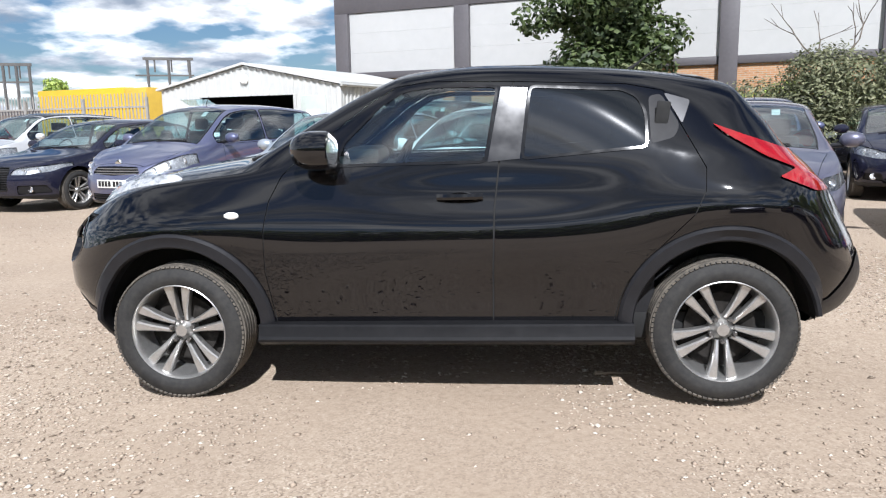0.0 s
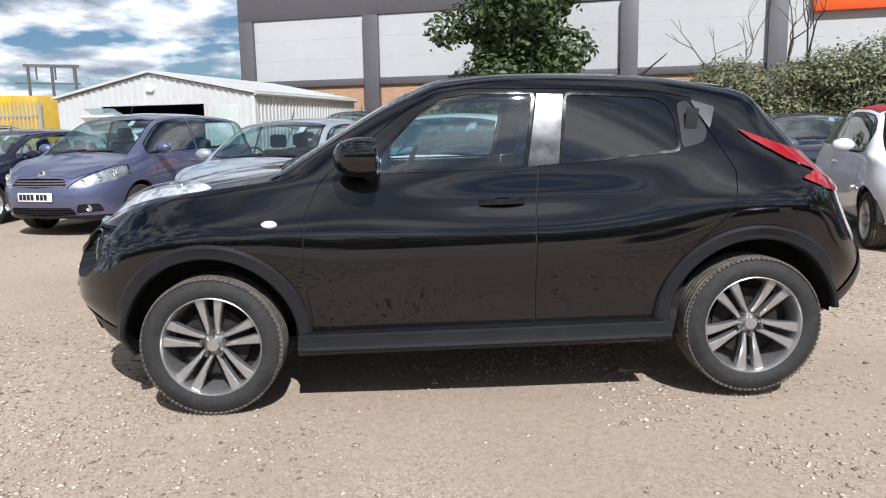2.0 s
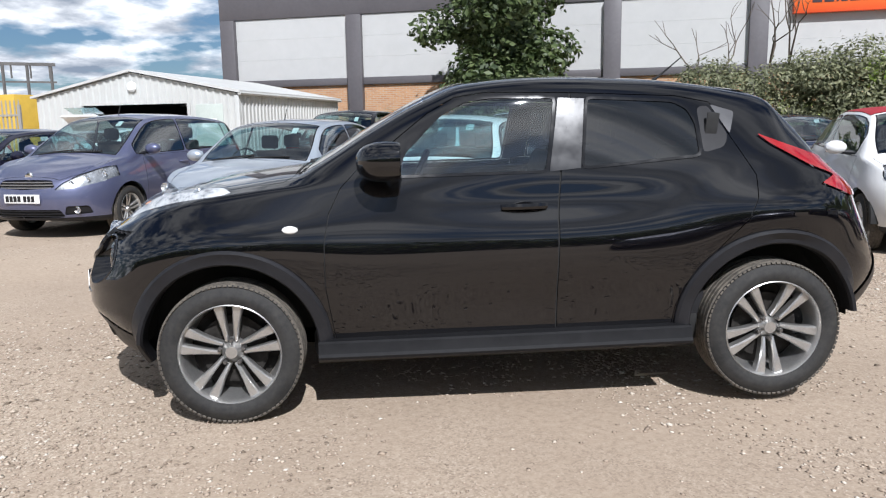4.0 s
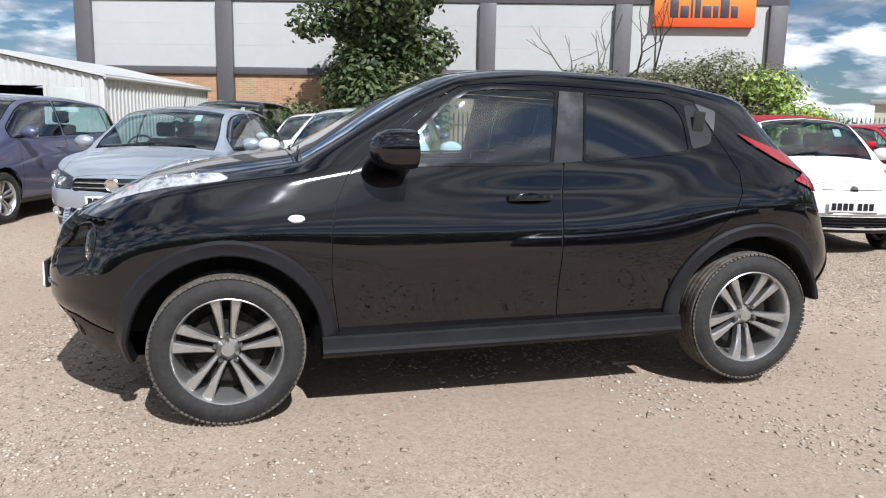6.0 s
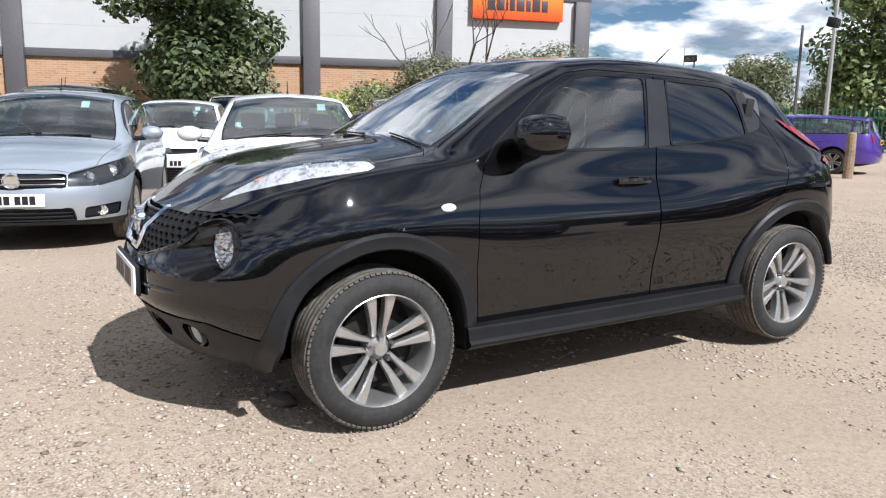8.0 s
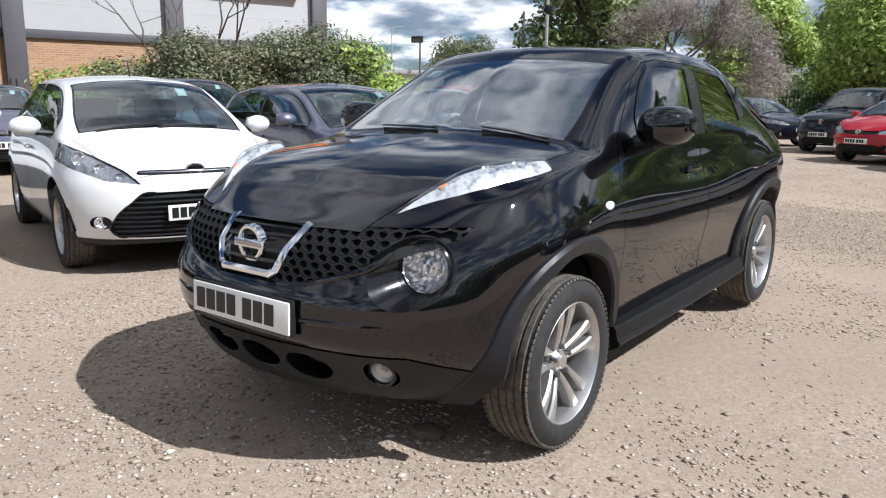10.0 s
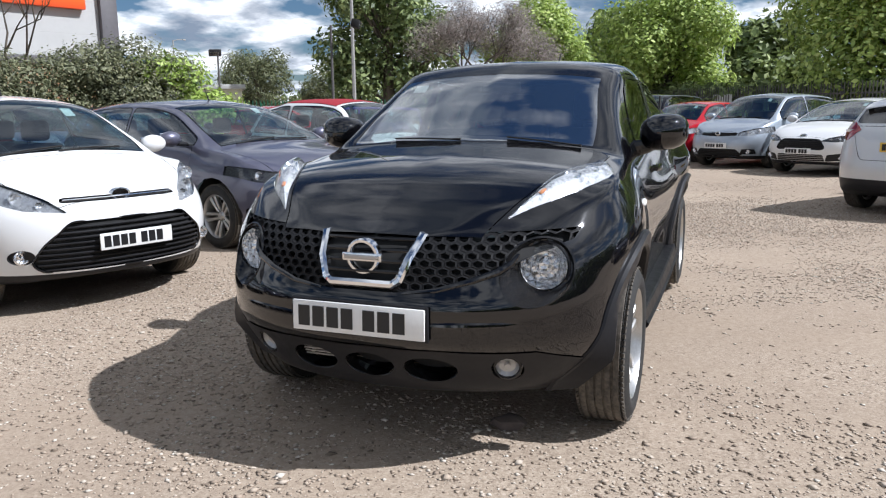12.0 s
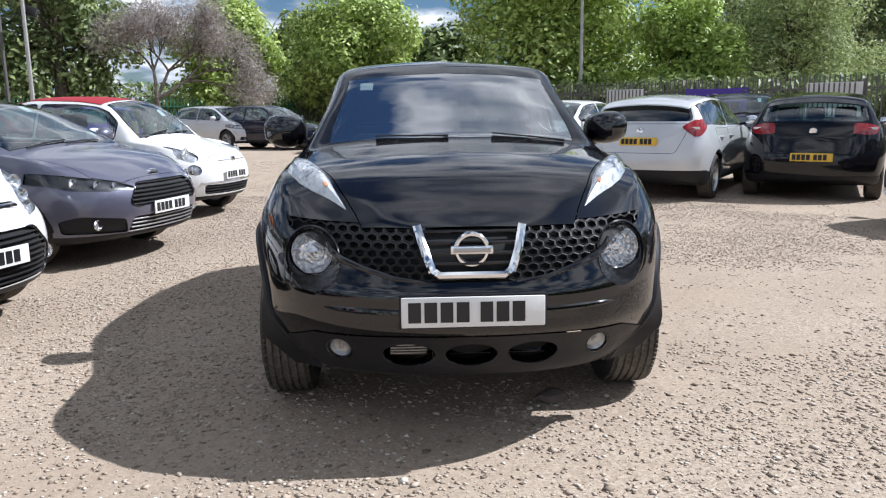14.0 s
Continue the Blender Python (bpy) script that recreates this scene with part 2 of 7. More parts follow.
def tube(bm, pts, radius, sides=8, cap=True):
    """A round bar along points; radius may be a list."""
    pts = [Vector(p) for p in pts]
    rings = []
    for i, p in enumerate(pts):
        d = (pts[min(i + 1, len(pts) - 1)] - pts[max(i - 1, 0)]).normalized()
        a = d.orthogonal().normalized() if i == 0 else (rings[-1][1] - d * rings[-1][1].dot(d)).normalized()
        r = radius[i] if isinstance(radius, (list, tuple)) else radius
        b = d.cross(a)
        rings.append(([bm.verts.new(p + r * (math.cos(t) * a + math.sin(t) * b)) for t in [2 * math.pi * k / sides for k in range(sides)]], a))
    for (r0, _), (r1, _) in zip(rings, rings[1:]):
        for k in range(sides):
            bm.faces.new((r0[k], r0[(k + 1) % sides], r1[(k + 1) % sides], r1[k]))
    if cap:
        bm.faces.new(rings[0][0][::-1])
        bm.faces.new(rings[-1][0])
    return bm


def sweep(bm, sections, closed=True, cap=True):
    """Skins rings of equal length."""
    rings = [[bm.verts.new(p) for p in ring] for ring in sections]
    n = len(rings[0])
    for r0, r1 in zip(rings, rings[1:]):
        for k in range(n if closed else n - 1):
            bm.faces.new((r0[k], r0[(k + 1) % n], r1[(k + 1) % n], r1[k]))
    if cap and closed:
        bm.faces.new(rings[0][::-1])
        bm.faces.new(rings[-1])
    return bm


def lathe(bm, profile, axis_m, steps=32, start=0.0, end=2 * math.pi):
    """Turns a profile of (radius, height) about the z axis of axis_m."""
    full = abs(end - start - 2 * math.pi) < 1e-6
    n = steps if full else steps + 1
    rings = []
    for k in range(n):
        a = start + (end - start) * k / steps
        rings.append([bm.verts.new(axis_m @ Vector((r * math.cos(a), r * math.sin(a), h))) for r, h in profile])
    for k in range(n if full else n - 1):
        r0, r1 = rings[k], rings[(k + 1) % n]
        for i in range(len(profile) - 1):
            bm.faces.new((r0[i], r1[i], r1[i + 1], r0[i + 1]))
    bmesh.ops.remove_doubles(bm, verts=bm.verts[:], dist=1e-5)
    return bm


def knots(x, pts):
    """A smooth curve through few (x, value) pairs, with no overshoot."""
    if x <= pts[0][0]:
        return pts[0][1]
    if x >= pts[-1][0]:
        return pts[-1][1]
    xs, ys = [p[0] for p in pts], [p[1] for p in pts]
    i = next(k for k in range(len(xs) - 1) if xs[k + 1] >= x)

    def slope(k):
        if k == 0 or k == len(xs) - 1:
            j = min(k, len(xs) - 2)
            return (ys[j + 1] - ys[j]) / (xs[j + 1] - xs[j])
        a, b = (ys[k] - ys[k - 1]) / (xs[k] - xs[k - 1]), (ys[k + 1] - ys[k]) / (xs[k + 1] - xs[k])
        return 0.0 if a * b <= 0 else 2 * a * b / (a + b)

    h = xs[i + 1] - xs[i]
    t = (x - xs[i]) / h
    m0, m1 = slope(i) * h, slope(i + 1) * h
    return (2 * t ** 3 - 3 * t ** 2 + 1) * ys[i] + (t ** 3 - 2 * t ** 2 + t) * m0 + (3 * t ** 2 - 2 * t ** 3) * ys[i + 1] + (t ** 3 - t ** 2) * m1


# ---- car bodies: a skin lofted from length-wise curves, then cut along outlines into panels ----
class Skin:
    """The outer skin of a car, nose towards -x: curves of height and half width give a section at every x."""

    def __init__(self, spec, per=4, step=0.045):
        self.s = spec
        self.per = per
        s = spec
        x0, x1 = s["nose"], s["tail"]
        fl, rl = s["nose_len"], s["tail_len"]
        st = []
        n = max(8, int(0.9 / step))
        for k in range(n):
            a = math.pi / 2 * k / n
            st.append((x0 + fl * (1 - math.cos(a) ** (2 / s["nose_pow"])), math.sin(a) ** (2 / s["nose_pow"])))
        m = max(6, int((x1 - rl - x0 - fl) / step))
        for k in range(m + 1):
            st.append((x0 + fl + (x1 - rl - x0 - fl) * k / m, 1.0))
        for k in range(n - 1, -1, -1):
            a = math.pi / 2 * k / n
            st.append((x1 - rl * (1 - math.cos(a) ** (2 / s["tail_pow"])), math.sin(a) ** (2 / s["tail_pow"])))
        grid = [self.section(x, f) for x, f in st]
        nv = len(grid[0])
        half = grid
        rows = []
        for sec in half:
            rows.append([Vector((p.x, -p.y, p.z)) for p in sec] + [Vector(p) for p in sec[-2::-1]])
        self.verts = [p for r in rows for p in r]
        w = len(rows[0])
        self.quads = [(i * w + j, (i + 1) * w + j, (i + 1) * w + j + 1, i * w + j + 1) for i in range(len(rows) - 1) for j in range(w - 1)]
        me = bpy.data.meshes.new("tmp")
        me.from_pydata([tuple(v) for v in self.verts], [], self.quads)
        me.update()
        self.vn = [Vector(v.normal) for v in me.vertices]
        bpy.data.meshes.remove(me)
        self.tree = BVHTree.FromPolygons(self.verts, self.quads)
        self.known = {(round(v.x, 4), round(v.y, 4), round(v.z, 4)): n for v, n in zip(self.verts, self.vn)}
        self.soup = [[self.verts[i] for i in q] for q in self.quads]

    def val(self, key, x):
        return knots(x, self.s[key])

    def shape(self, x):
        return {k: knots(x, self.s[k]) for k in ("zb", "zs", "zt", "te", "hb", "hm", "hs", "ht")}

    def section(self, x, f):
        g = self.shape(x)
        zb, zs, zt, te = g["zb"], g["zs"], g["zt"], g["te"]
        hb, hm, hs, ht = g["hb"], g["hm"], g["hs"], g["ht"]
        zm = zb + 0.58 * (zs - zb)
        S, T = (hs, zs), (ht, zt - te)
        tz = 1.0 if T[1] - S[1] > 0.12 else max(0.0, (T[1] - S[1]) / 0.12)

        def st(k, bulge):
            return (S[0] + (T[0] - S[0]) * k + bulge * tz, S[1] + (T[1] - S[1]) * k + bulge * 0.3 * tz)

        c = [(0, zb), (0.5 * hb, zb), (hb - 0.06, zb), (hb, zb + 0.03), (hb + 0.45 * (hm - hb), zb + 0.13), (hm, zm - 0.1), (hm, zm + 0.08),
             (hs + 0.012, zs - 0.05), (hs - 0.008, zs + 0.004), st(0.3, 0.004), st(0.7, 0.010), st(0.97, 0.004),
             (ht - 0.075, zt - te * 0.72), (0.5 * ht, zt - te * 0.2), (0, zt)]
        out = []
        e = [(-c[1][0], c[1][1])] + c + [(-c[-2][0], c[-2][1])]
        for i in range(len(c) - 1):
            for k in range(self.per):
                t = k / self.per
                b = ((1 - t) ** 3 / 6, (3 * t ** 3 - 6 * t * t + 4) / 6, (-3 * t ** 3 + 3 * t * t + 3 * t + 1) / 6, t ** 3 / 6)
                out.append([sum(b[j] * e[i + j][a] for j in range(4)) for a in (0, 1)])
        out.append([0, zt])
        pts = []
        sc = self.s
        for y, z in out:
            wf = max(0.0, 1 - (x - sc["nose"]) / sc.get("nose_blend", 0.8))
            wr = max(0.0, 1 - (sc["tail"] - x) / sc.get("tail_blend", 0.6))
            px = x + wf * knots(z, sc["nose_prof"]) - wr * knots(z, sc["tail_prof"])
            yy = y * f
            for bx, bz, amp, rx, rz in sc.get("bumps", ()):
                yy += amp * math.exp(-((px - bx) / rx) ** 2 - ((z - bz) / rz) ** 2) * min(1, abs(y) / 0.5) * (f ** 0.5)
            pts.append(Vector((px, yy, z)))
        return pts

    # where the skin lies
    def x_at(self, y, z, side=-1):
        h = self.tree.ray_cast(Vector((6 * side, y, z)), Vector((-side, 0, 0)))
        return h[0].x if h[0] else side * 2.0

    def y_at(self, x, z, side=-1):
        h = self.tree.ray_cast(Vector((x, 4 * side, z)), Vector((0, -side, 0)))
        return h[0].y if h[0] else side * 0.8

    def z_at(self, x, y):
        h = self.tree.ray_cast(Vector((x, y, 5)), Vector((0, 0, -1)))
        return h[0].z if h[0] else 1.0

    def normal_at(self, p):
        co, no, i, d = self.tree.find_nearest(p)
        if i is None:
            return Vector((0, 0, 1))
        q = self.quads[i]
        ws = [1.0 / (1e-5 + (self.verts[k] - co).length_squared) for k in q]
        # bilinear-like blend of the four corner normals
        n = Vector()
        for k, w in zip(q, ws):
            n += self.vn[k] * w
        return n.normalized()


AX = {"side": (0, 2), "front": (1, 2), "top": (0, 1)}


def inside(poly, u, v):
    hit = False
    j = len(poly) - 1
    for i in range(len(poly)):
        a, b = poly[i], poly[j]
        if (a[1] > v) != (b[1] > v) and u < (b[0] - a[0]) * (v - a[1]) / (b[1] - a[1]) + a[0]:
            hit = not hit
        j = i
    return hit


def split(face, a, b, i0, i1):
    """Splits a flat polygon by the line through a and b of a plan view."""
    nx, ny = -(b[1] - a[1]), b[0] - a[0]
    ln = math.hypot(nx, ny)
    d = [((p[i0] - a[0]) * nx + (p[i1] - a[1]) * ny) / ln for p in face]
    if min(d) > -1e-5 or max(d) < 1e-5:
        return [face]
    lo, hi = [], []
    for k in range(len(face)):
        p, q, dp, dq = face[k], face[(k + 1) % len(face)], d[k], d[(k + 1) % len(face)]
        if dp <= 0:
            lo.append(p)
        if dp >= 0:
            hi.append(p)
        if dp * dq < 0:
            c = p + (q - p) * (dp / (dp - dq))
            lo.append(c)
            hi.append(c)
    return [f for f in (lo, hi) if len(f) > 2]


def cut(soup, poly, view, pred):
    """Cuts the outline out of the faces that pred accepts; returns what lies inside and the rest."""
    i0, i1 = AX[view]
    u0, u1 = min(p[0] for p in poly), max(p[0] for p in poly)
    v0, v1 = min(p[1] for p in poly), max(p[1] for p in poly)
    work, rest = [], []
    for f in soup:
        us, vs = [p[i0] for p in f], [p[i1] for p in f]
        q = (min(us), max(us), min(vs), max(vs))
        if q[1] < u0 or q[0] > u1 or q[3] < v0 or q[2] > v1 or not pred(sum(f, Vector()) / len(f)):
            rest.append(f)
        else:
            work.append((f, *q))
    for k in range(len(poly)):
        a, b = poly[k], poly[(k + 1) % len(poly)]
        if abs(a[0] - b[0]) + abs(a[1] - b[1]) < 1e-6:
            continue
        e = 0.004
        s0, s1, t0, t1 = min(a[0], b[0]) - e, max(a[0], b[0]) + e, min(a[1], b[1]) - e, max(a[1], b[1]) + e
        nxt = []
        for w in work:
            if w[2] < s0 or w[1] > s1 or w[4] < t0 or w[3] > t1:
                nxt.append(w)
                continue
            for f in split(w[0], a, b, i0, i1):
                us, vs = [p[i0] for p in f], [p[i1] for p in f]
                nxt.append((f, min(us), max(us), min(vs), max(vs)))
        work = nxt
    got = []
    for w in work:
        c = sum(w[0], Vector()) / len(w[0])
        (got if inside(poly, c[i0], c[i1]) else rest).append(w[0])
    return got, rest


def inset(poly, d):
    """The outline moved inwards by d."""
    area = sum(poly[k][0] * poly[(k + 1) % len(poly)][1] - poly[(k + 1) % len(poly)][0] * poly[k][1] for k in range(len(poly)))
    sg = 1 if area > 0 else -1
    out = []
    for k in range(len(poly)):
        p, c, n = poly[k - 1], poly[k], poly[(k + 1) % len(poly)]
        a = Vector((c[0] - p[0], c[1] - p[1])).normalized()
        b = Vector((n[0] - c[0], n[1] - c[1])).normalized()
        na, nb = Vector((-a.y, a.x)) * sg, Vector((-b.y, b.x)) * sg
        m = (na + nb)
        m = m * (2 / max(0.4, m.length_squared))
        out.append((c[0] + m.x * d, c[1] + m.y * d))
    return out


def rounded(poly, r, steps=2):
    """The outline with its corners rounded."""
    out = []
    for k in range(len(poly)):
        p, c, n = (Vector(poly[k - 1]), Vector(poly[k]), Vector(poly[(k + 1) % len(poly)]))
        a = c + (p - c) * min(0.45, r / max(1e-6, (p - c).length))
        b = c + (n - c) * min(0.45, r / max(1e-6, (n - c).length))
        for i in range(steps + 1):
            t = i / steps
            q = a * (1 - t) ** 2 + c * 2 * t * (1 - t) + b * t * t
            out.append((q.x, q.y))
    return out


def ring(cx, cy, rx, ry=None, n=28):
    ry = ry or rx
    return [(cx + rx * math.cos(2 * math.pi * k / n), cy + ry * math.sin(2 * math.pi * k / n)) for k in range(n)]


def panel(name, soup, skin, material, parent, label="", lift=0.0):
    """A piece of the skin as one mesh, shaded by the smooth skin's own normals."""
    if not soup:
        return None
    index, verts, faces, nors = {}, [], [], []
    for f in soup:
        ids = []
        for p in f:
            key = (round(p.x, 4), round(p.y, 4), round(p.z, 4))
            if key not in index:
                index[key] = len(verts)
                n = skin.known.get(key) or skin.normal_at(p)
                verts.append(p + n * lift)
                nors.append(n)
            if not ids or ids[-1] != index[key]:
                ids.append(index[key])
        if len(ids) > 1 and ids[0] == ids[-1]:
            ids.pop()
        if len(set(ids)) == len(ids) and len(ids) > 2:
            faces.append(ids)
    me = bpy.data.meshes.new(name)
    me.from_pydata([tuple(v) for v in verts], [], faces)
    me.update()
    me.polygons.foreach_set("use_smooth", [True] * len(me.polygons))
    me.normals_split_custom_set_from_vertices([tuple(n) for n in nors])
    me.materials.append(material)
    ob = new(name, me)
    ob.parent = parent
    if label:
        ob["label"] = label
    return ob


def halves(soup):
    return [f for f in soup if sum(p.y for p in f) < 0], [f for f in soup if sum(p.y for p in f) >= 0]


# ---- wheels ----
def wheel_meshes(radius, width, rim_r, spokes, style):
    """Meshes of a tyre, its tread, a rim, and the brake behind it; axle along y, outer side at -y."""
    out = {}
    R = Matrix.Rotation(radians(90), 4, 'X')       # z of the lathe -> -y outward
    w = width / 2
    bm = bmesh.new()
    lathe(bm, [(rim_r - 0.005, w - 0.012), (rim_r + 0.012, w + 0.002), (rim_r + 0.035, w + 0.006), (radius - 0.045, w + 0.004), (radius - 0.014, w - 0.014),
               (radius - 0.007, w - 0.022)], R, 48)
    lathe(bm, [(radius - 0.007, -w + 0.022), (radius - 0.014, -w + 0.014), (radius - 0.045, -w - 0.004), (rim_r + 0.02, -w), (rim_r - 0.005, -w + 0.02)], R, 48)
    out["tyre"] = (bm, M_TYRE)
    bm = bmesh.new()
    prof = []
    n = 5
    tw = 2 * (w - 0.022)
    for k in range(n):
        a, b = -tw / 2 + tw * k / n, -tw / 2 + tw * (k + 1) / n
        prof += [(radius - 0.008, a), (radius - 0.008, a + 0.004), (radius, a + 0.006), (radius, b - 0.006), (radius - 0.008, b - 0.004)]
    lathe(bm, [(r, h) for r, h in prof[::-1]], R, 64)
    # shoulder blocks
    for k in range(84):
        a = 2 * math.pi * k / 84
        for sgn in (1, -1):
            m = R @ Matrix.Rotation(a, 4, 'Z') @ Matrix.Translation((radius - 0.0125, 0, sgn * (w - 0.017))) @ Matrix.Rotation(sgn * 0.5, 4, 'Y')
            bmesh.ops.create_cube(bm, size=1, matrix=m @ Matrix.Diagonal((0.008, 0.017, 0.020, 1)))
    out["tread"] = (bm, M_TREAD)
    bm = bmesh.new()
    d = w - 0.035                                    # how far out the spokes sit
    lathe(bm, [(rim_r, w - 0.008), (rim_r - 0.004, w - 0.005), (rim_r - 0.008, w - 0.010), (rim_r - 0.016, w - 0.05), (rim_r - 0.03, -w + 0.03), (rim_r, -w + 0.02)], R, 48)
    hub = 0.062
    lathe(bm, [(0, d - 0.006), (0.027, d - 0.006), (0.030, d - 0.011), (0.033, d - 0.020), (hub * 0.7, d - 0.03), (hub * 0.85, d - 0.042), (hub * 0.95, d - 0.06), (hub * 0.95, d - 0.09), (0, d - 0.09)], R, 30)
    rr = rim_r - 0.012

    def spoke(a, o0, o1, w0, w1, flare=1.0):
        secs = []
        for t in (0.0, 0.2, 0.4, 0.6, 0.78, 0.9, 1.0):
            r = hub * 0.8 + (rr - hub * 0.8) * t
            ww = w0 + (w1 - w0) * t ** flare
            zz = d - 0.022 + 0.020 * math.sin(t * math.pi * 0.6) + 0.008 * t
            c, s = Vector((math.cos(a), math.sin(a), 0)), Vector((-math.sin(a), math.cos(a), 0))
            b = c * r + s * (o0 + (o1 - o0) * t ** (0.5 + 0.5 * flare))
            secs.append([R @ (b - s * ww + Vector((0, 0, zz - 0.045))), R @ (b - s * ww + Vector((0, 0, zz - 0.008))), R @ (b - s * (ww - 0.006) + Vector((0, 0, zz))),
                         R @ (b + s * (ww - 0.006) + Vector((0, 0, zz))), R @ (b + s * ww + Vector((0, 0, zz - 0.008))), R @ (b + s * ww + Vector((0, 0, zz - 0.045)))])
        sweep(bm, secs)

    for k in range(spokes):
        a = 2 * math.pi * k / spokes + math.pi / 2
        if style == "flared":
            spoke(a, -0.0205, -0.0445, 0.0095, 0.0255, 1.5)
            spoke(a, 0.0205, 0.0445, 0.0095, 0.0255, 1.5)
        elif style == "double":
            spoke(a, -0.019, -0.034, 0.0115, 0.0200)
            spoke(a, 0.019, 0.034, 0.0115, 0.0200)
        else:
            spoke(a, 0.0, 0.0, 0.022, 0.024)
    out["rim"] = (bm, M_ALLOY)
    bm = bmesh.new()
    for k in range(1):
        a = 2 * math.pi * k / 5 + math.pi / 2
        lathe(bm, [(0.0, d - 0.004), (0.008, d - 0.004), (0.010, d - 0.010), (0.010, d - 0.03)], R @ Matrix.Translation((0.056 * math.cos(a), 0.056 * math.sin(a), 0)), 10)
    out["wheel_nut"] = (bm, M_NUT)
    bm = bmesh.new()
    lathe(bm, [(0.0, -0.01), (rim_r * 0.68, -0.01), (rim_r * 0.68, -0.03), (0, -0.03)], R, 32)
    # plate closing the wheel, coloured near-black as the shade between the spokes
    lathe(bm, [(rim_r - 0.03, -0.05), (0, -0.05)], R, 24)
    out["brake_disc"] = (bm, M_BRAKE_SHADE)
    return out


_wheel_cache = {}


def add_wheels(root, axles, half_track, radius, width, rim_r, spokes=5, style="double", steer=0.0, z=None, nuts=False):
    key = (radius, width, rim_r, spokes, style)
    if key not in _wheel_cache:
        meshes = {}
        for n, (bm, mat) in wheel_meshes(*key).items():
            me = bpy.data.meshes.new(n)
            bmesh.ops.recalc_face_normals(bm, faces=bm.faces[:])
            bm.to_mesh(me)
            bm.free()
            me.polygons.foreach_set("use_smooth", [True] * len(me.polygons))
            me.set_sharp_from_angle(angle=radians(35))
            me.materials.append(mat)
            meshes[n] = me
        _wheel_cache[key] = meshes
    k = 0
    for x in axles:
        for sgn in (-1, 1):
            w = new("wheel", _wheel_cache[key]["tyre"])
            w.parent = root
            turn = 0 if sgn < 0 else 180
            st = steer if x == axles[0] else 0.0
            spin = (0, 47, 36, 61)[k % 4]
            k += 1
            w.matrix_basis = pose(x, sgn * half_track, radius if z is None else z, 0, 0, turn + st) @ pose(0, 0, 0, 0, spin, 0)
            for n in ("tread", "rim", "brake_disc"):
                o = new(n, _wheel_cache[key][n])
                o.parent = w
            for i in range(5 if nuts else 0):
                o = new("wheel_nut", _wheel_cache[key]["wheel_nut"])
                o.parent = w
                o.matrix_basis = Matrix.Rotation(2 * math.pi * i / 5, 4, 'Y')


def number_plate(parent, m, rear=False, word=(3, 4)):
    """A plate with bars for its characters, face towards -x of m."""
    bm = box(bmesh.new(), (-0.006, -0.26, -0.0555), (0.004, 0.26, 0.0555), 0.004, m)
    p = part("number_plate", bm, M_PLATE_Y if rear else M_PLATE_W, parent)
    if "plate_bar" not in _wheel_cache:
        b = part("plate_bar", box(bmesh.new(), (-0.0085, -0.023, -0.037), (-0.005, 0.023, 0.037)), M_INK, None, smooth=False)
        _wheel_cache["plate_bar"] = b.data
        bpy.data.objects.remove(b)
    y = 0.235
    for grp in (4, 3):
        for _ in range(grp):
            b = new("plate_bar", _wheel_cache["plate_bar"])
            b.parent = p
            b.matrix_basis = m @ Matrix.Translation((0, y - 0.023, 0))
            y -= 0.058
        y -= 0.028
    return p


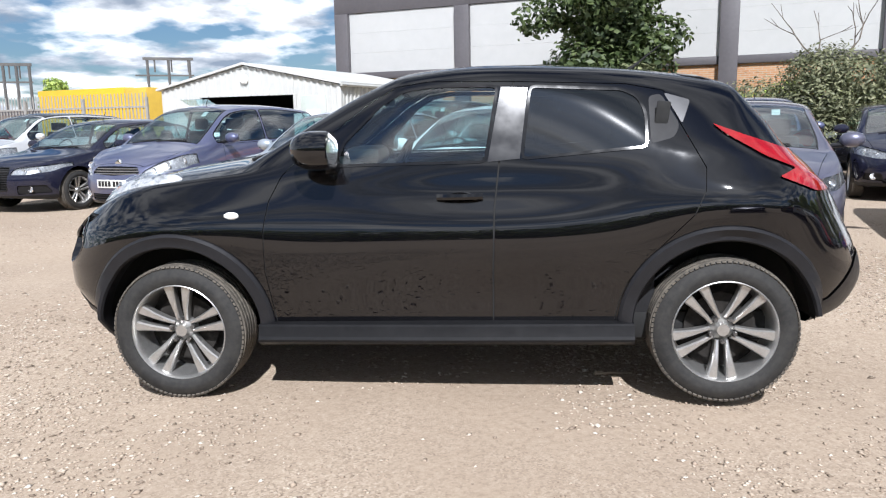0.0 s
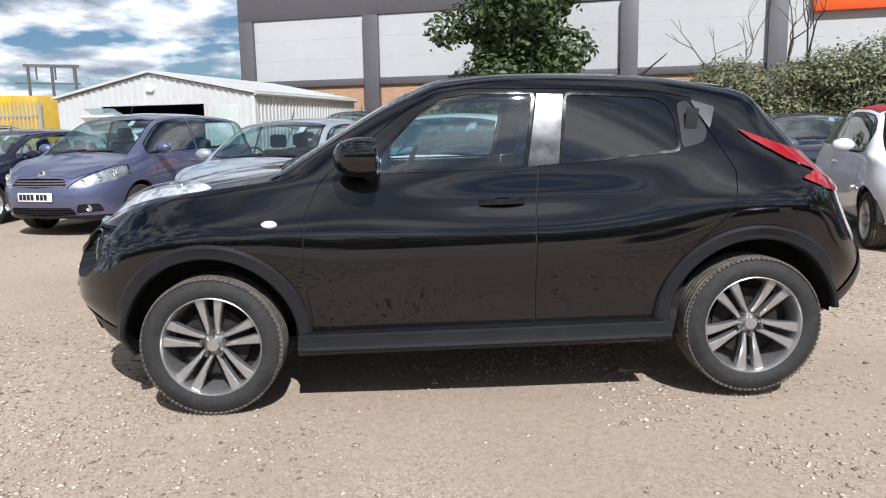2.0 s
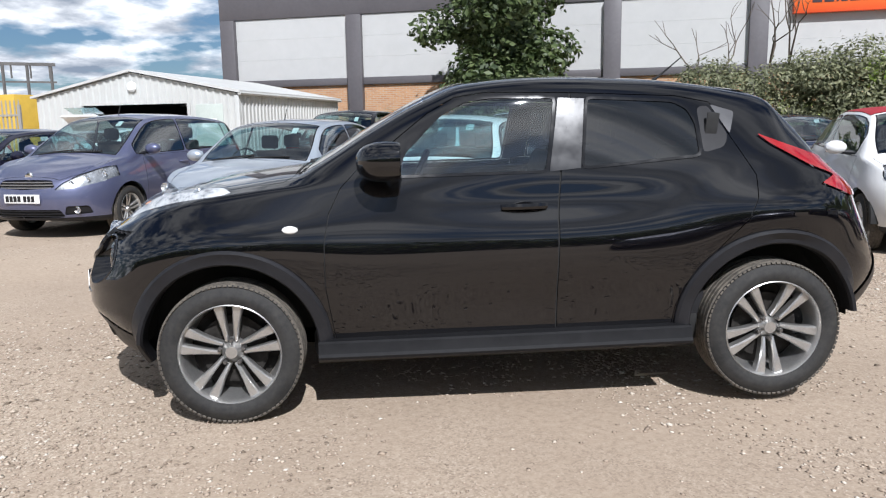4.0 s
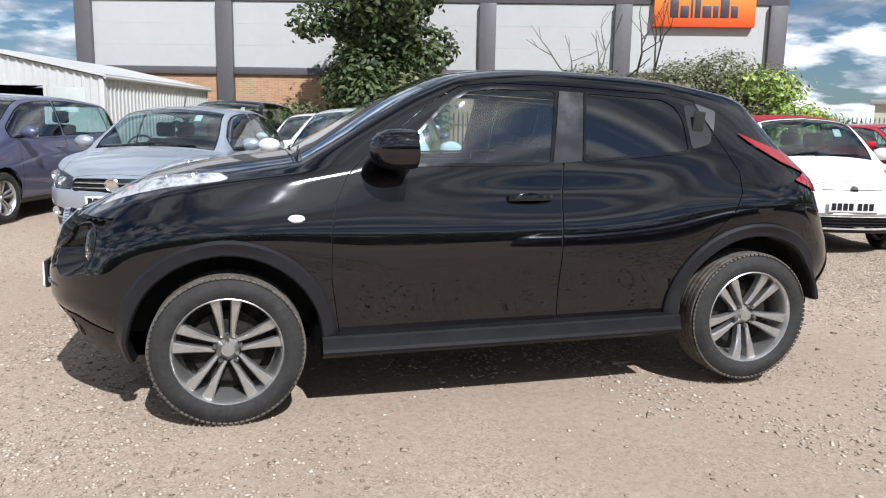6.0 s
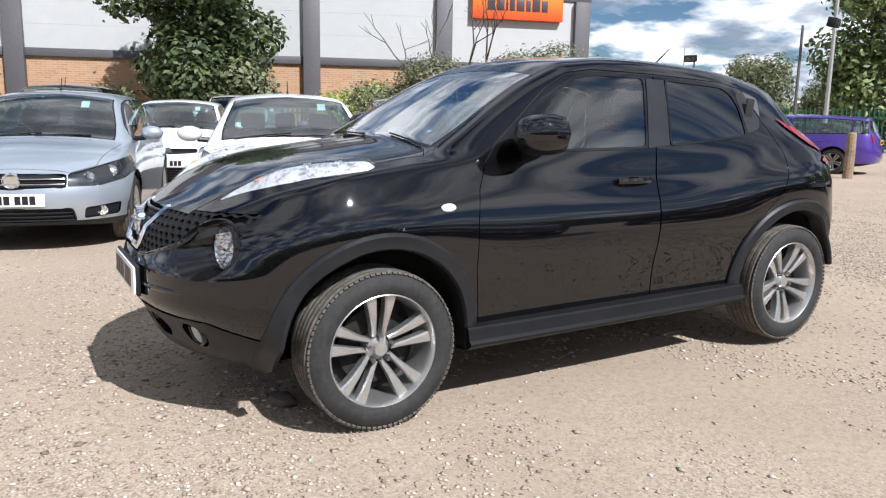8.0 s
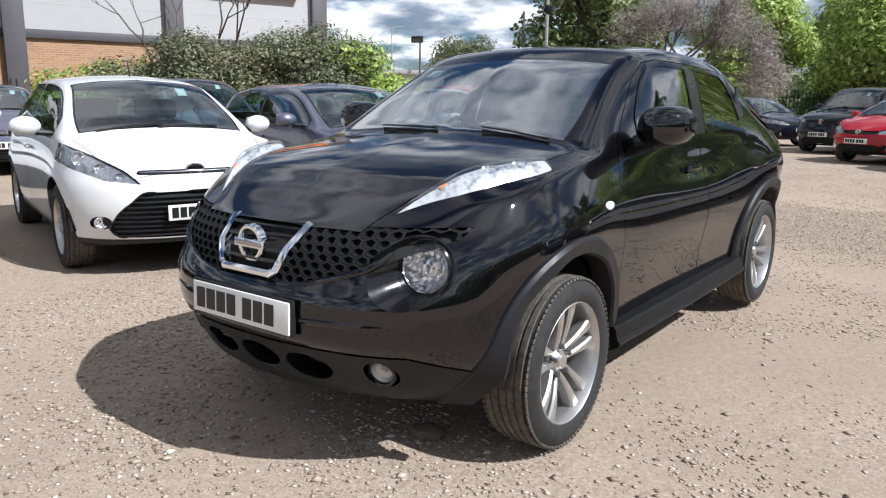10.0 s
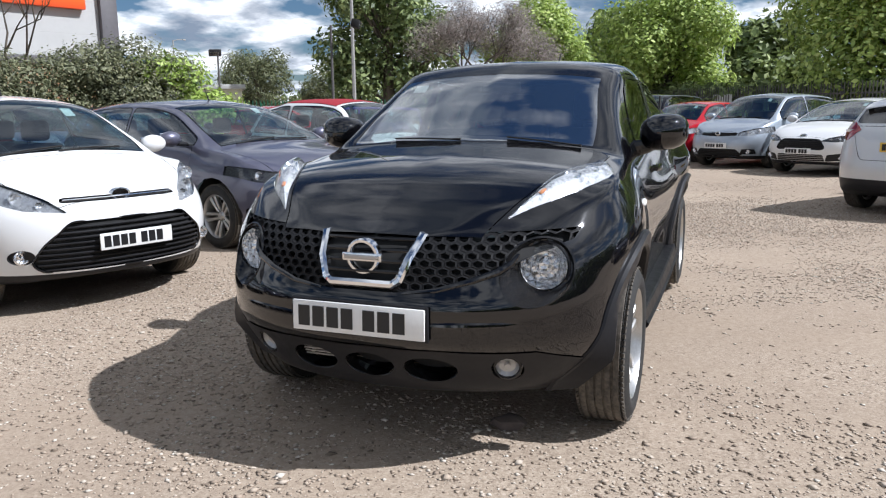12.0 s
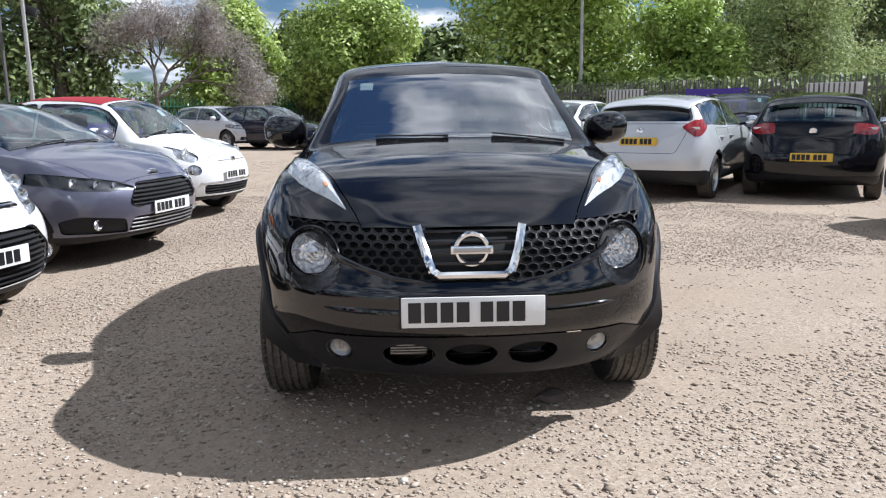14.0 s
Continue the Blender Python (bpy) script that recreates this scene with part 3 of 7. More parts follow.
# ---- parked cars: one builder, many shapes ----
def car_spec(L, W, H, fo=0.86, wb=2.58, cowl=1.05, hdr=1.75, rend=None, belt=0.93, hoodz=0.93, nosez=0.72, drop=0.35, tailz=1.0, roofin=0.27, clear=0.2, boot=0.0):
    """Length-wise curves of an ordinary car: cowl, hdr and rend are where bonnet, windscreen and roof end, from the nose."""
    n, t = -L / 2, L / 2
    h = W / 2
    rend = rend or L - 0.45
    r = n + rend
    c, hd = n + cowl, n + hdr
    bl = t - max(boot, 0.10)
    return dict(
        nose=n, tail=t, nose_len=0.74, nose_pow=2.6, tail_len=0.52, tail_pow=2.9, nose_blend=0.75, tail_blend=0.5,
        zb=[(n, clear + 0.05), (n + 0.5, clear), (t - 0.5, clear), (t, clear + 0.09)],
        zs=[(n, nosez - 0.06), (n + 0.25, nosez + 0.06), (c - 0.25, hoodz - 0.05), (c + 0.3, belt), (0.6, belt + 0.03), (r, belt + 0.06), (t - 0.1, tailz - 0.04), (t, tailz - 0.2)],
        zt=[(n, nosez), (n + 0.12, nosez + 0.08), (n + 0.4, hoodz - 0.08), (c, hoodz + 0.04), (c + 0.3 * (hd - c), hoodz + 0.04 + 0.33 * (H - hoodz - 0.08)), (hd, H - 0.05), (hd + 0.45, H - 0.005), (hd + 1.0, H),
            (r - 0.35, H - 0.04), (r, H - 0.09), (r + (bl - r) * 0.55, tailz + 0.45 * (H - tailz - 0.09)), (bl, tailz + 0.03), (t, tailz - 0.12)],
        te=[(n, 0.03), (c, 0.05), (hd, 0.06), (r, 0.06), (t, 0.05)],
        hb=[(n, h - 0.1), (n + 0.6, h - 0.05), (t - 0.6, h - 0.05), (t, h - 0.1)],
        hm=[(n, h - 0.06), (n + fo, h - 0.005), (0, h - 0.012), (n + fo + wb, h), (t, h - 0.06)],
        hs=[(n, h - 0.12), (n + 0.6, h - 0.075), (0, h - 0.07), (r, h - 0.08), (t, h - 0.12)],
        ht=[(n, h - 0.26), (c - 0.1, h - 0.17), (c + 0.1, h - 0.17), (hd, h - roofin), (hd + 1.0, h - roofin + 0.02), (r, h - roofin - 0.02), (bl, h - 0.2), (t, h - 0.25)],
        nose_prof=[(0.2, 0.10), (0.35, 0.03), (0.5, 0.0), (0.65, 0.02), (nosez + 0.05, 0.10), (nosez + 0.25, 0.2)],
        tail_prof=[(0.2, 0.10), (0.4, 0.01), (0.55, 0.0), (0.7, 0.03), (tailz, 0.09), (tailz + 0.3, 0.12)],
        bumps=[(n + fo, 0.55, 0.018, 0.42, 0.30), (n + fo + wb, 0.55, 0.018, 0.42, 0.30)],
        axles=(n + fo, n + fo + wb), c=c, hd=hd, r=r, belt=belt, H=H, W=W, L=L, nosez=nosez, hoodz=hoodz, tailz=tailz, bl=bl)


def dlo(skin, xa, xb, lift=0.025, under=0.045):
    """The outline of the side glass between two places along the car."""
    lo, hi = [], []
    n = 7
    for k in range(n + 1):
        x = xa + (xb - xa) * k / n
        g = skin.shape(x)
        zl, zh = g["zs"] + lift, g["zt"] - g["te"] - under
        if zh > zl + 0.01:
            lo.append((x, zl))
            hi.append((x, zh))
    return lo, hi


def car_face(face, h, nz):
    """The front of a car: lamp outlines as (inwards from the flank, height), grilles as half outlines (across, height)."""
    c = dict(inner=M_LAMPDARK, strips=(), fog=[(0.40, 0.32), (0.36, 0.43), (0.16, 0.43), (0.14, 0.33)], plate=0.50, badge=(nz - 0.02, 0.055), deep=0.85)
    if face == "small":
        c.update(lamps=[[(0.46, 0.675), (0.24, 0.70), (0.08, 0.77), (-0.03, 0.86), (-0.03, 0.965), (0.06, 0.945), (0.22, 0.865), (0.38, 0.765)]], bowls=[(0.13, 0.845, 0.050), (0.24, 0.775, 0.042), (0.34, 0.725, 0.03)],
                 grilles=[([(0.0, 0.765), (0.40, 0.765), (0.42, 0.735), (0.0, 0.735)], 0), ([(0.0, 0.625), (0.40, 0.62), (0.56, 0.48), (0.62, 0.36), (0.56, 0.30), (0.0, 0.29)], 1)],
                 fog=[(0.20 + 0.062 * math.cos(a), 0.405 + 0.05 * math.sin(a)) for a in [math.pi * k / 8 for k in range(16)]], plate=0.475, badge=(0.765, 0.06), strips=[(0.39, 0.752, 0.006)])
    elif face == "sport":
        c.update(lamps=[[(0.54, 0.66), (0.30, 0.645), (0.10, 0.665), (0.0, 0.73), (-0.03, 0.815), (0.04, 0.81), (0.22, 0.765), (0.42, 0.725)]], bowls=[(0.15, 0.72, 0.040), (0.27, 0.70, 0.038), (0.38, 0.688, 0.028)], inner=M_LAMPBLACK, deep=0.7,
                 grilles=[([(0.0, 0.705), (0.34, 0.70), (0.40, 0.66), (0.475, 0.54), (0.42, 0.505), (0.0, 0.50)], 1), ([(0.0, 0.42), (0.44, 0.42), (0.47, 0.28), (0.0, 0.27)], 2)],
                 fog=[(0.44, 0.29), (0.40, 0.41), (0.12, 0.455), (0.05, 0.42), (0.07, 0.31)], plate=0.475, badge=(0.755, 0.055))
    elif face == "golf":
        c.update(lamps=[[(0.465, 0.59), (0.465, 0.70), (0.30, 0.745), (0.12, 0.80), (-0.03, 0.86), (-0.03, 0.72), (0.05, 0.635), (0.22, 0.59)]], bowls=[(0.15, 0.71, 0.05), (0.31, 0.665, 0.045)], inner=M_LAMPBLACK,
                 grilles=[([(0.0, 0.70), (0.42, 0.695), (0.42, 0.585), (0.0, 0.575)], 1), ([(0.0, 0.40), (0.46, 0.40), (0.48, 0.28), (0.0, 0.27)], 1)], strips=[(0.41, 0.66, 0.006), (0.41, 0.615, 0.006)],
                 fog=[(0.36, 0.30), (0.34, 0.40), (0.08, 0.43), (0.10, 0.32)], plate=0.48, badge=(0.645, 0.072))
    elif face == "round":
        rd = lambda q, z, r: [(q + r * math.cos(2 * math.pi * k / 18), z + r * math.sin(2 * math.pi * k / 18)) for k in range(18)]
        c.update(lamps=[rd(0.22, 0.79, 0.095), rd(0.21, 0.605, 0.062)], bowls=[(0.22, 0.79, 0.07), (0.21, 0.605, 0.045)], grilles=[([(0.0, 0.42), (0.52, 0.42), (0.50, 0.31), (0.0, 0.30)], 0)], fog=None,
                 plate=0.53, badge=(0.70, 0.045), strips=[(0.30, 0.70, 0.007), (0.56, 0.45, 0.010)])
    elif face == "carrier":
        c.update(lamps=[[(0.48, 0.635), (0.28, 0.645), (0.06, 0.72), (0.0, 0.80), (-0.02, 0.93), (0.10, 0.90), (0.28, 0.81), (0.42, 0.71)]], bowls=[(0.09, 0.825, 0.05), (0.20, 0.76, 0.05), (0.32, 0.70, 0.04)], deep=0.7,
                 grilles=[([(0.0, 0.765), (0.36, 0.755), (0.42, 0.665), (0.0, 0.64)], 2), ([(0.0, 0.39), (0.46, 0.39), (0.50, 0.29), (0.0, 0.28)], 0)], plate=0.53, badge=(0.80, 0.055))
    elif face == "saloon":
        c.update(lamps=[[(0.50, 0.60), (0.26, 0.60), (0.06, 0.64), (-0.03, 0.78), (0.12, 0.735), (0.46, 0.70)]], bowls=[(0.18, 0.66, 0.04), (0.33, 0.65, 0.04)],
                 grilles=[([(0.0, 0.71), (0.34, 0.71), (0.40, 0.66), (0.34, 0.36), (0.0, 0.35)], 1)], fog=[(0.44, 0.30), (0.40, 0.44), (0.10, 0.44), (0.08, 0.32)], plate=0.50, badge=(0.665, 0.05))
    else:
        c.update(lamps=[[(0.48, nz - 0.06), (0.28, nz - 0.055), (0.02, nz + 0.0), (-0.04, nz + 0.15), (0.2, nz + 0.10), (0.44, nz + 0.03)]], bowls=[(0.16, nz + 0.04, 0.04), (0.31, nz + 0.015, 0.036)],
                 grilles=[([(0.0, nz + 0.015), (0.42, nz + 0.01), (0.42, nz - 0.05), (0.0, nz - 0.07)], 0), ([(0.0, 0.43), (0.42, 0.43), (0.55, 0.30), (0.4, 0.265), (0.0, 0.265)], 0)])
    return c


def parked_car(name, label, m, spec, coat, wheel=(0.315, 0.2, 0.215), spokes=5, style="double", doors=5, detail=3, step=0.075, face="plain", plate=True, group="parked cars",
               roof_mat=None, rear_lamp="high", roof_rails=False, tint=None, skirt=0.0, tailgate=False, rear_plate=None, steer=0.0):
    root = thing(name, m, label, "car", group)
    sk = Skin(spec, per=detail, step=step)
    n, t, h = spec["nose"], spec["tail"], spec["W"] / 2
    body = sk.soup
    up = lambda c: c.z > spec["belt"] - 0.2
    # wheel arches
    ra = wheel[0] + 0.05
    for ax in spec["axles"]:
        poly = ring(ax, wheel[0] + 0.015, ra, ra, 20)
        _, body = cut(body, poly, "side", lambda c: abs(c.y) > h - 0.32 and c.z < 0.85)
    # side glass, split by its pillars
    bx = spec["hd"] + (0.62 if doors == 5 else 0.85)
    xe = spec["r"] - 0.02
    cuts = [(spec["c"] + 0.30, bx - 0.03), (bx + 0.035, xe - 0.36), (xe - 0.32, xe + 0.02)] if doors == 5 else [(spec["c"] + 0.30, bx - 0.03), (bx + 0.04, xe + 0.0)]
    for a, b in cuts:
        lo, hi = dlo(sk, a, b)
        if len(lo) < 2:
            continue
        if b == cuts[-1][1]:
            hi[-1] = (hi[-1][0] - 0.09, hi[-1][1] - 0.015)
        poly = rounded(lo + hi[::-1], 0.035)
        got, body = cut(body, inset(poly, -0.014), "side", lambda c: abs(c.y) > h - 0.5 and up(c))
        gl, seal = cut(got, poly, "side", lambda c: True)
        for s in halves(gl):
            panel("side_window", s, sk, tint if (tint and a > bx) else M_GLASS, root, "tinted window glass")
        for s in halves(seal):
            panel("window_seal", s, sk, M_GLOSSBLACK, root, lift=0.002)
    # windscreen and rear window
    hw = lambda x: knots(x, spec["ht"])
    xs = [spec["c"] + 0.03 + (spec["hd"] - 0.06 - spec["c"]) * k / 6 for k in range(7)]
    poly = [(x, hw(x) - 0.05) for x in xs] + [(x, -hw(x) + 0.05) for x in xs[::-1]]
    got, body = cut(body, poly, "top", up)
    ws, seal = cut(got, inset(poly, 0.016), "top", lambda c: True)
    panel("windscreen", ws, sk, M_SCREEN_PARKED, root)
    panel("windscreen_seal", seal, sk, M_GLOSSBLACK, root, lift=0.001)
    x0, x1 = spec["r"] + 0.045, spec["bl"] - 0.06
    zr = [(-(hw(spec["r"]) - 0.03), spec["H"] - 0.15), (hw(spec["r"]) - 0.03, spec["H"] - 0.15), (hw(x1) - 0.02, spec["tailz"] + 0.07), (-(hw(x1) - 0.02), spec["tailz"] + 0.07)]
    got, body = cut(body, rounded(zr, 0.06), "front", lambda c: c.x > spec["r"] - 0.1)
    panel("rear_window", got, sk, tint or M_GLASS, root)
    # lamps
    nz = spec["nosez"]
    fc = car_face(face, h, nz)
    for sg in (-1, 1):
        for lens in fc["lamps"]:
            got, body = cut(body, rounded([(sg * (h - q), z) for q, z in lens], 0.018), "front", lambda c: c.x < n + fc["deep"])
            hl = panel("headlight", got, sk, M_GLASS_CLEAR, root, "clear lens over chrome reflectors")
            panel("reflector", got, sk, fc["inner"], hl, lift=-0.020)
            for q, z, r in fc["bowls"]:
                if not inside(lens, q, z):
                    continue
                x = sk.x_at(sg * (h - q), z)
                bm = bmesh.new()
                lathe(bm, [(r * 1.06, -0.006), (r, 0.004), (r * 0.9, 0.0), (r * 0.62, -0.02), (r * 0.5, -0.012), (0.0, 0.0)], Matrix.Translation((x + 0.017, sg * (h - q), z)) @ Matrix.Rotation(radians(-90), 4, 'Y'), 18)
                part("bulb_reflector", bm, M_BOWL, hl)
        tz = spec["tailz"]
        if rear_lamp == "high":
            poly = [(t + 0.1, tz - 0.16), (t - 0.26, tz - 0.13), (t - 0.50, tz + 0.05), (t - 0.40, tz + 0.10), (t + 0.1, tz + 0.03)]
            end = [(h - 0.36, tz - 0.005), (h - 0.24, tz + 0.075), (h + 0.2, tz + 0.3), (h + 0.2, tz - 0.2), (h - 0.17, tz - 0.15)]
        elif rear_lamp == "wide":
            poly = [(t + 0.1, tz - 0.12), (t - 0.24, tz - 0.10), (t - 0.34, tz - 0.01), (t - 0.22, tz + 0.05), (t + 0.1, tz + 0.05)]
            end = [(h - 0.42, tz - 0.09), (h - 0.42, tz + 0.02), (h - 0.2, tz + 0.2), (h + 0.2, tz + 0.2), (h + 0.2, tz - 0.2), (h - 0.3, tz - 0.10)]
        else:
            poly = [(t + 0.1, tz - 0.2), (t - 0.16, tz - 0.2), (t - 0.30, tz + 0.35), (t - 0.22, tz + 0.4), (t + 0.1, tz + 0.0)]
            end = [(h - 0.26, tz - 0.3), (h - 0.26, tz + 0.5), (h + 0.2, tz + 0.5), (h + 0.2, tz - 0.3)]
        got, body = cut(body, rounded(poly, 0.02), "side", lambda c: c.y * sg > 0.1 and c.x > t - 0.7)
        red, back = cut(got, rounded([(sg * y, z) for y, z in end], 0.02), "front", lambda c: True)
        body = body + back
        tl = panel("tail_light", red, sk, M_RED_LENS, root, "red plastic lens", lift=0.006)
        if tl and tailgate:
            y, z = sg * (h - 0.2), tz - 0.02
            bm = box(bmesh.new(), (-0.002, -0.07, -0.016), (0.004, 0.07, 0.016), 0.002, Matrix.Translation((sk.x_at(y, z, 1) + 0.006, y, z)) @ Matrix.Rotation(sg * 0.35, 4, 'Z'))
            part("reverse_lens", bm, M_WHITE_LENS, tl)
        # fog lamp in its recess
        if fc["fog"]:
            poly = [(sg * (h - q), z) for q, z in fc["fog"]]
            y, z = sum(p[0] for p in poly) / len(poly), sum(p[1] for p in poly) / len(poly)
            got, body = cut(body, rounded(poly, 0.02), "front", lambda c: c.x < n + 0.7)
            fl = panel("fog_lamp", got, sk, M_PLASTIC, root, lift=-0.016)
            bm = bmesh.new()
            lathe(bm, [(0.048, 0.0), (0.046, 0.010), (0.038, 0.012), (0.032, 0.0), (0.0, -0.006)], Matrix.Translation((sk.x_at(y, z) + 0.006, y, z)) @ Matrix.Rotation(radians(-90), 4, 'Y'), 18)
            part("fog_lens", bm, M_BOWL, fl, smooth=True)
    # grilles
    for poly, bright in fc["grilles"]:
        poly = [(y, z) for y, z in poly] + [(-y, z) for y, z in poly[::-1]]
        got, body = cut(body, rounded(poly, 0.03), "front", lambda c: c.x < n + 0.5)
        gr = panel("grille", got, sk, M_MATT, root, lift=-0.022)
        zs = [p[1] for p in poly]
        z = min(zs) + 0.022
        bm = bmesh.new()
        while z < max(zs) - 0.012:
            row = []
            for k in range(-16, 17):
                y = k / 16 * max(p[0] for p in poly)
                if inside(poly, y * 0.985, z):
                    row.append((sk.x_at(y, z) + 0.008, y, z))
            if len(row) > 2:
                tube(bm, row, 0.007, 6)
            z += 0.034
        part("grille_slats", bm, M_SILVER if bright == 2 else M_PLASTIC, gr)
        if bright == 1:
            edge = rounded(poly, 0.03)
            bm = tube(bmesh.new(), [(sk.x_at(y, z) - 0.001, y, z) for y, z in edge + edge[:1]], 0.007, 6, cap=False)
            part("grille_frame", bm, M_GLOSSBLACK, gr)
    for y0, z0, r in fc["strips"]:
        bm = tube(bmesh.new(), [(sk.x_at(y0 * k / 6, z0) - 0.002, y0 * k / 6, z0) for k in range(-6, 7)], r, 8)
        part("grille_strip", bm, M_CHROME, root, "chrome strip")
    # badge
    bz, br = fc["badge"]
    bm = bmesh.new()
    oval = 1.55 if face in ("small", "sport", "rear") else 1.0
    lathe(bm, [(br, -0.02), (br, 0.006), (br * 0.88, 0.012), (br * 0.78, 0.007), (0.0, 0.009)], Matrix.Translation((sk.x_at(0, bz) - 0.002, 0, bz)) @ Matrix.Rotation(radians(-90), 4, 'Y') @ Matrix.Diagonal((0.72 if oval > 1 else 1.0, oval * 0.8 if oval > 1 else 1.0, 1, 1)), 28)
    part("badge", bm, M_CHROME, root)
    # tailgate outline and lower rear skirt
    if tailgate:
        tz = spec["tailz"]
        poly = rounded([(-0.50, tz - 0.36), (0.50, tz - 0.36), (0.60, tz - 0.14), (0.66, tz + 0.04), (-0.66, tz + 0.04), (-0.60, tz - 0.14)], 0.05)
        got, body = cut(body, poly, "front", lambda c: c.x > t - 0.5)
        d, gap = cut(got, inset(poly, 0.006), "front", lambda c: True)
        panel("tailgate", d, sk, coat, root)
        panel("tailgate_gap", gap, sk, M_MATT, root, lift=-0.012)
        bm = lathe(bmesh.new(), [(0.05, -0.02), (0.05, 0.006), (0.042, 0.010), (0.0, 0.009)], Matrix.Translation((sk.x_at(0, tz - 0.06, 1) + 0.003, 0, tz - 0.06)) @ Matrix.Rotation(radians(90), 4, 'Y'), 24)
        part("badge", bm, M_CHROME, root)
        w = hw(spec["r"]) - 0.02
        secs = []
        for k in range(13):
            y = -w + 2 * w * k / 12
            z0, z1 = sk.z_at(spec["r"] - 0.10, y), sk.z_at(spec["r"] + 0.02, y)
            secs.append([(spec["r"] - 0.10, y, z0 + 0.003), (spec["r"] + 0.10, y, z1 - 0.004), (spec["r"] + 0.105, y, z1 - 0.022), (spec["r"] - 0.06, y, z0 - 0.05)])
        bm = sweep(bmesh.new(), secs)
        bmesh.ops.recalc_face_normals(bm, faces=bm.faces[:])
        part("spoiler", bm, coat, root)
    if skirt:
        got, body = cut(body, [(t - 0.60, 0.0), (t + 0.3, 0.0), (t + 0.3, skirt), (t - 0.35, skirt - 0.01), (t - 0.60, skirt - 0.08)], "side", lambda c: c.x > t - 0.8)
        panel("rear_skirt", got, sk, M_PLASTIC, root, "black plastic lower bumper", lift=0.003)
    # doors: narrow gaps round each
    d0 = spec["axles"][0] + ra + 0.03
    d2 = spec["axles"][1] - ra * 0.55
    doors_at = [(d0, bx), (bx, d2)] if doors == 5 else [(d0, bx)]
    for a, b in doors_at:
        zl = knots(0, spec["zb"]) + 0.10
        rear = b == d2 and doors == 5
        poly = [(a, zl), (b - (0.16 if rear else 0), zl), (b - (0.12 if rear else 0), 0.5), (b + (0.12 if rear else 0), 0.85), (b + (0.12 if rear else 0.02), spec["belt"] + 0.015), (a + 0.02, spec["belt"] + 0.0), (a - 0.01, 0.7)]
        got, body = cut(body, poly, "side", lambda c: abs(c.y) > h - 0.3)
        d, gap = cut(got, inset(poly, 0.005), "side", lambda c: True)
        for s, sg in zip(halves(d), (-1, 1)):
            door = panel("door", s, sk, coat, root)
            if door:
                hx, hz = b - 0.14, spec["belt"] - 0.12
                y = sk.y_at(hx, hz, sg)
                bm = tube(bmesh.new(), [(hx - 0.10, y, hz), (hx - 0.075, y + sg * 0.028, hz), (hx + 0.06, y + sg * 0.03, hz + 0.004), (hx + 0.085, y, hz + 0.004)], 0.013, 8)
                part("door_handle", bm, coat, door)
        for s in halves(gap):
            panel("door_gap", s, sk, M_MATT, root, lift=-0.01)
    # bonnet gap
    c = spec["c"]
    poly = [(n + 0.14, -0.5 * h), (n + 0.3, -(h - 0.26)), (c - 0.05, -(h - 0.15)), (c - 0.02, 0), (c - 0.05, h - 0.15), (n + 0.3, h - 0.26), (n + 0.14, 0.5 * h)]
    got, body = cut(body, poly, "top", lambda q: q.z > nz - 0.02)
    d, gap = cut(got, inset(poly, 0.005), "top", lambda q: True)
    panel("bonnet", d, sk, coat, root)
    panel("bonnet_gap", gap, sk, M_MATT, root, lift=-0.01)
    if roof_mat:
        poly = [(spec["hd"] + 0.02, -hw(spec["hd"]) + 0.02), (spec["r"] - 0.02, -hw(spec["r"]) + 0.02), (spec["r"] - 0.02, hw(spec["r"]) - 0.02), (spec["hd"] + 0.02, hw(spec["hd"]) - 0.02)]
        got, body = cut(body, poly, "top", up)
        panel("roof", got, sk, roof_mat, root, "red fabric roof", lift=0.006)
    # lower trim
    poly = [(n - 0.2, 0.0), (t + 0.2, 0.0), (t + 0.2, 0.285), (n - 0.2, 0.285)]
    got, body = cut(body, poly, "side", lambda q: q.z < 0.4)
    panel("underbody", got, sk, M_PLASTIC, root)
    panel("body", body, sk, coat, root)
    # wheel housings, floor pan and seats
    for ax in spec["axles"]:
        for sg in (-1, 1):
            bm = bmesh.new()
            lathe(bm, [(ra - 0.002, 0.0), (ra + 0.012, -0.01), (ra + 0.012, -0.34), (0, -0.34)], Matrix.Translation((ax, sg * (h - 0.03), wheel[0] + 0.015)) @ Matrix.Rotation(radians(90 if sg < 0 else -90), 4, 'X'), 26,
                  *((0.0, math.pi) if sg < 0 else (math.pi, 2 * math.pi)))
            part("wheel_housing", bm, M_MATT, root)
    bm = box(bmesh.new(), (spec["axles"][0] + 0.4, -h + 0.12, 0.24), (t - 0.5, h - 0.12, 0.42), 0.02)
    part("floor_pan", bm, M_MATT, root)
    bm = bmesh.new()
    box(bm, (c - 0.02, -h + 0.2, spec["belt"] - 0.3), (c + 0.42, h - 0.2, spec["belt"] - 0.01), 0.05)
    part("dashboard", bm, M_DASH, root)
    bm = bmesh.new()
    lathe(bm, [(0.18, -0.012), (0.192, 0.0), (0.18, 0.012), (0.168, 0.0), (0.18, -0.012)], pose(c + 0.50, 0.36, spec["belt"] + 0.0, 0, -65, 0), 24)
    part("steering_wheel", bm, M_DASH, root)
    sx = spec["hd"] + 0.42
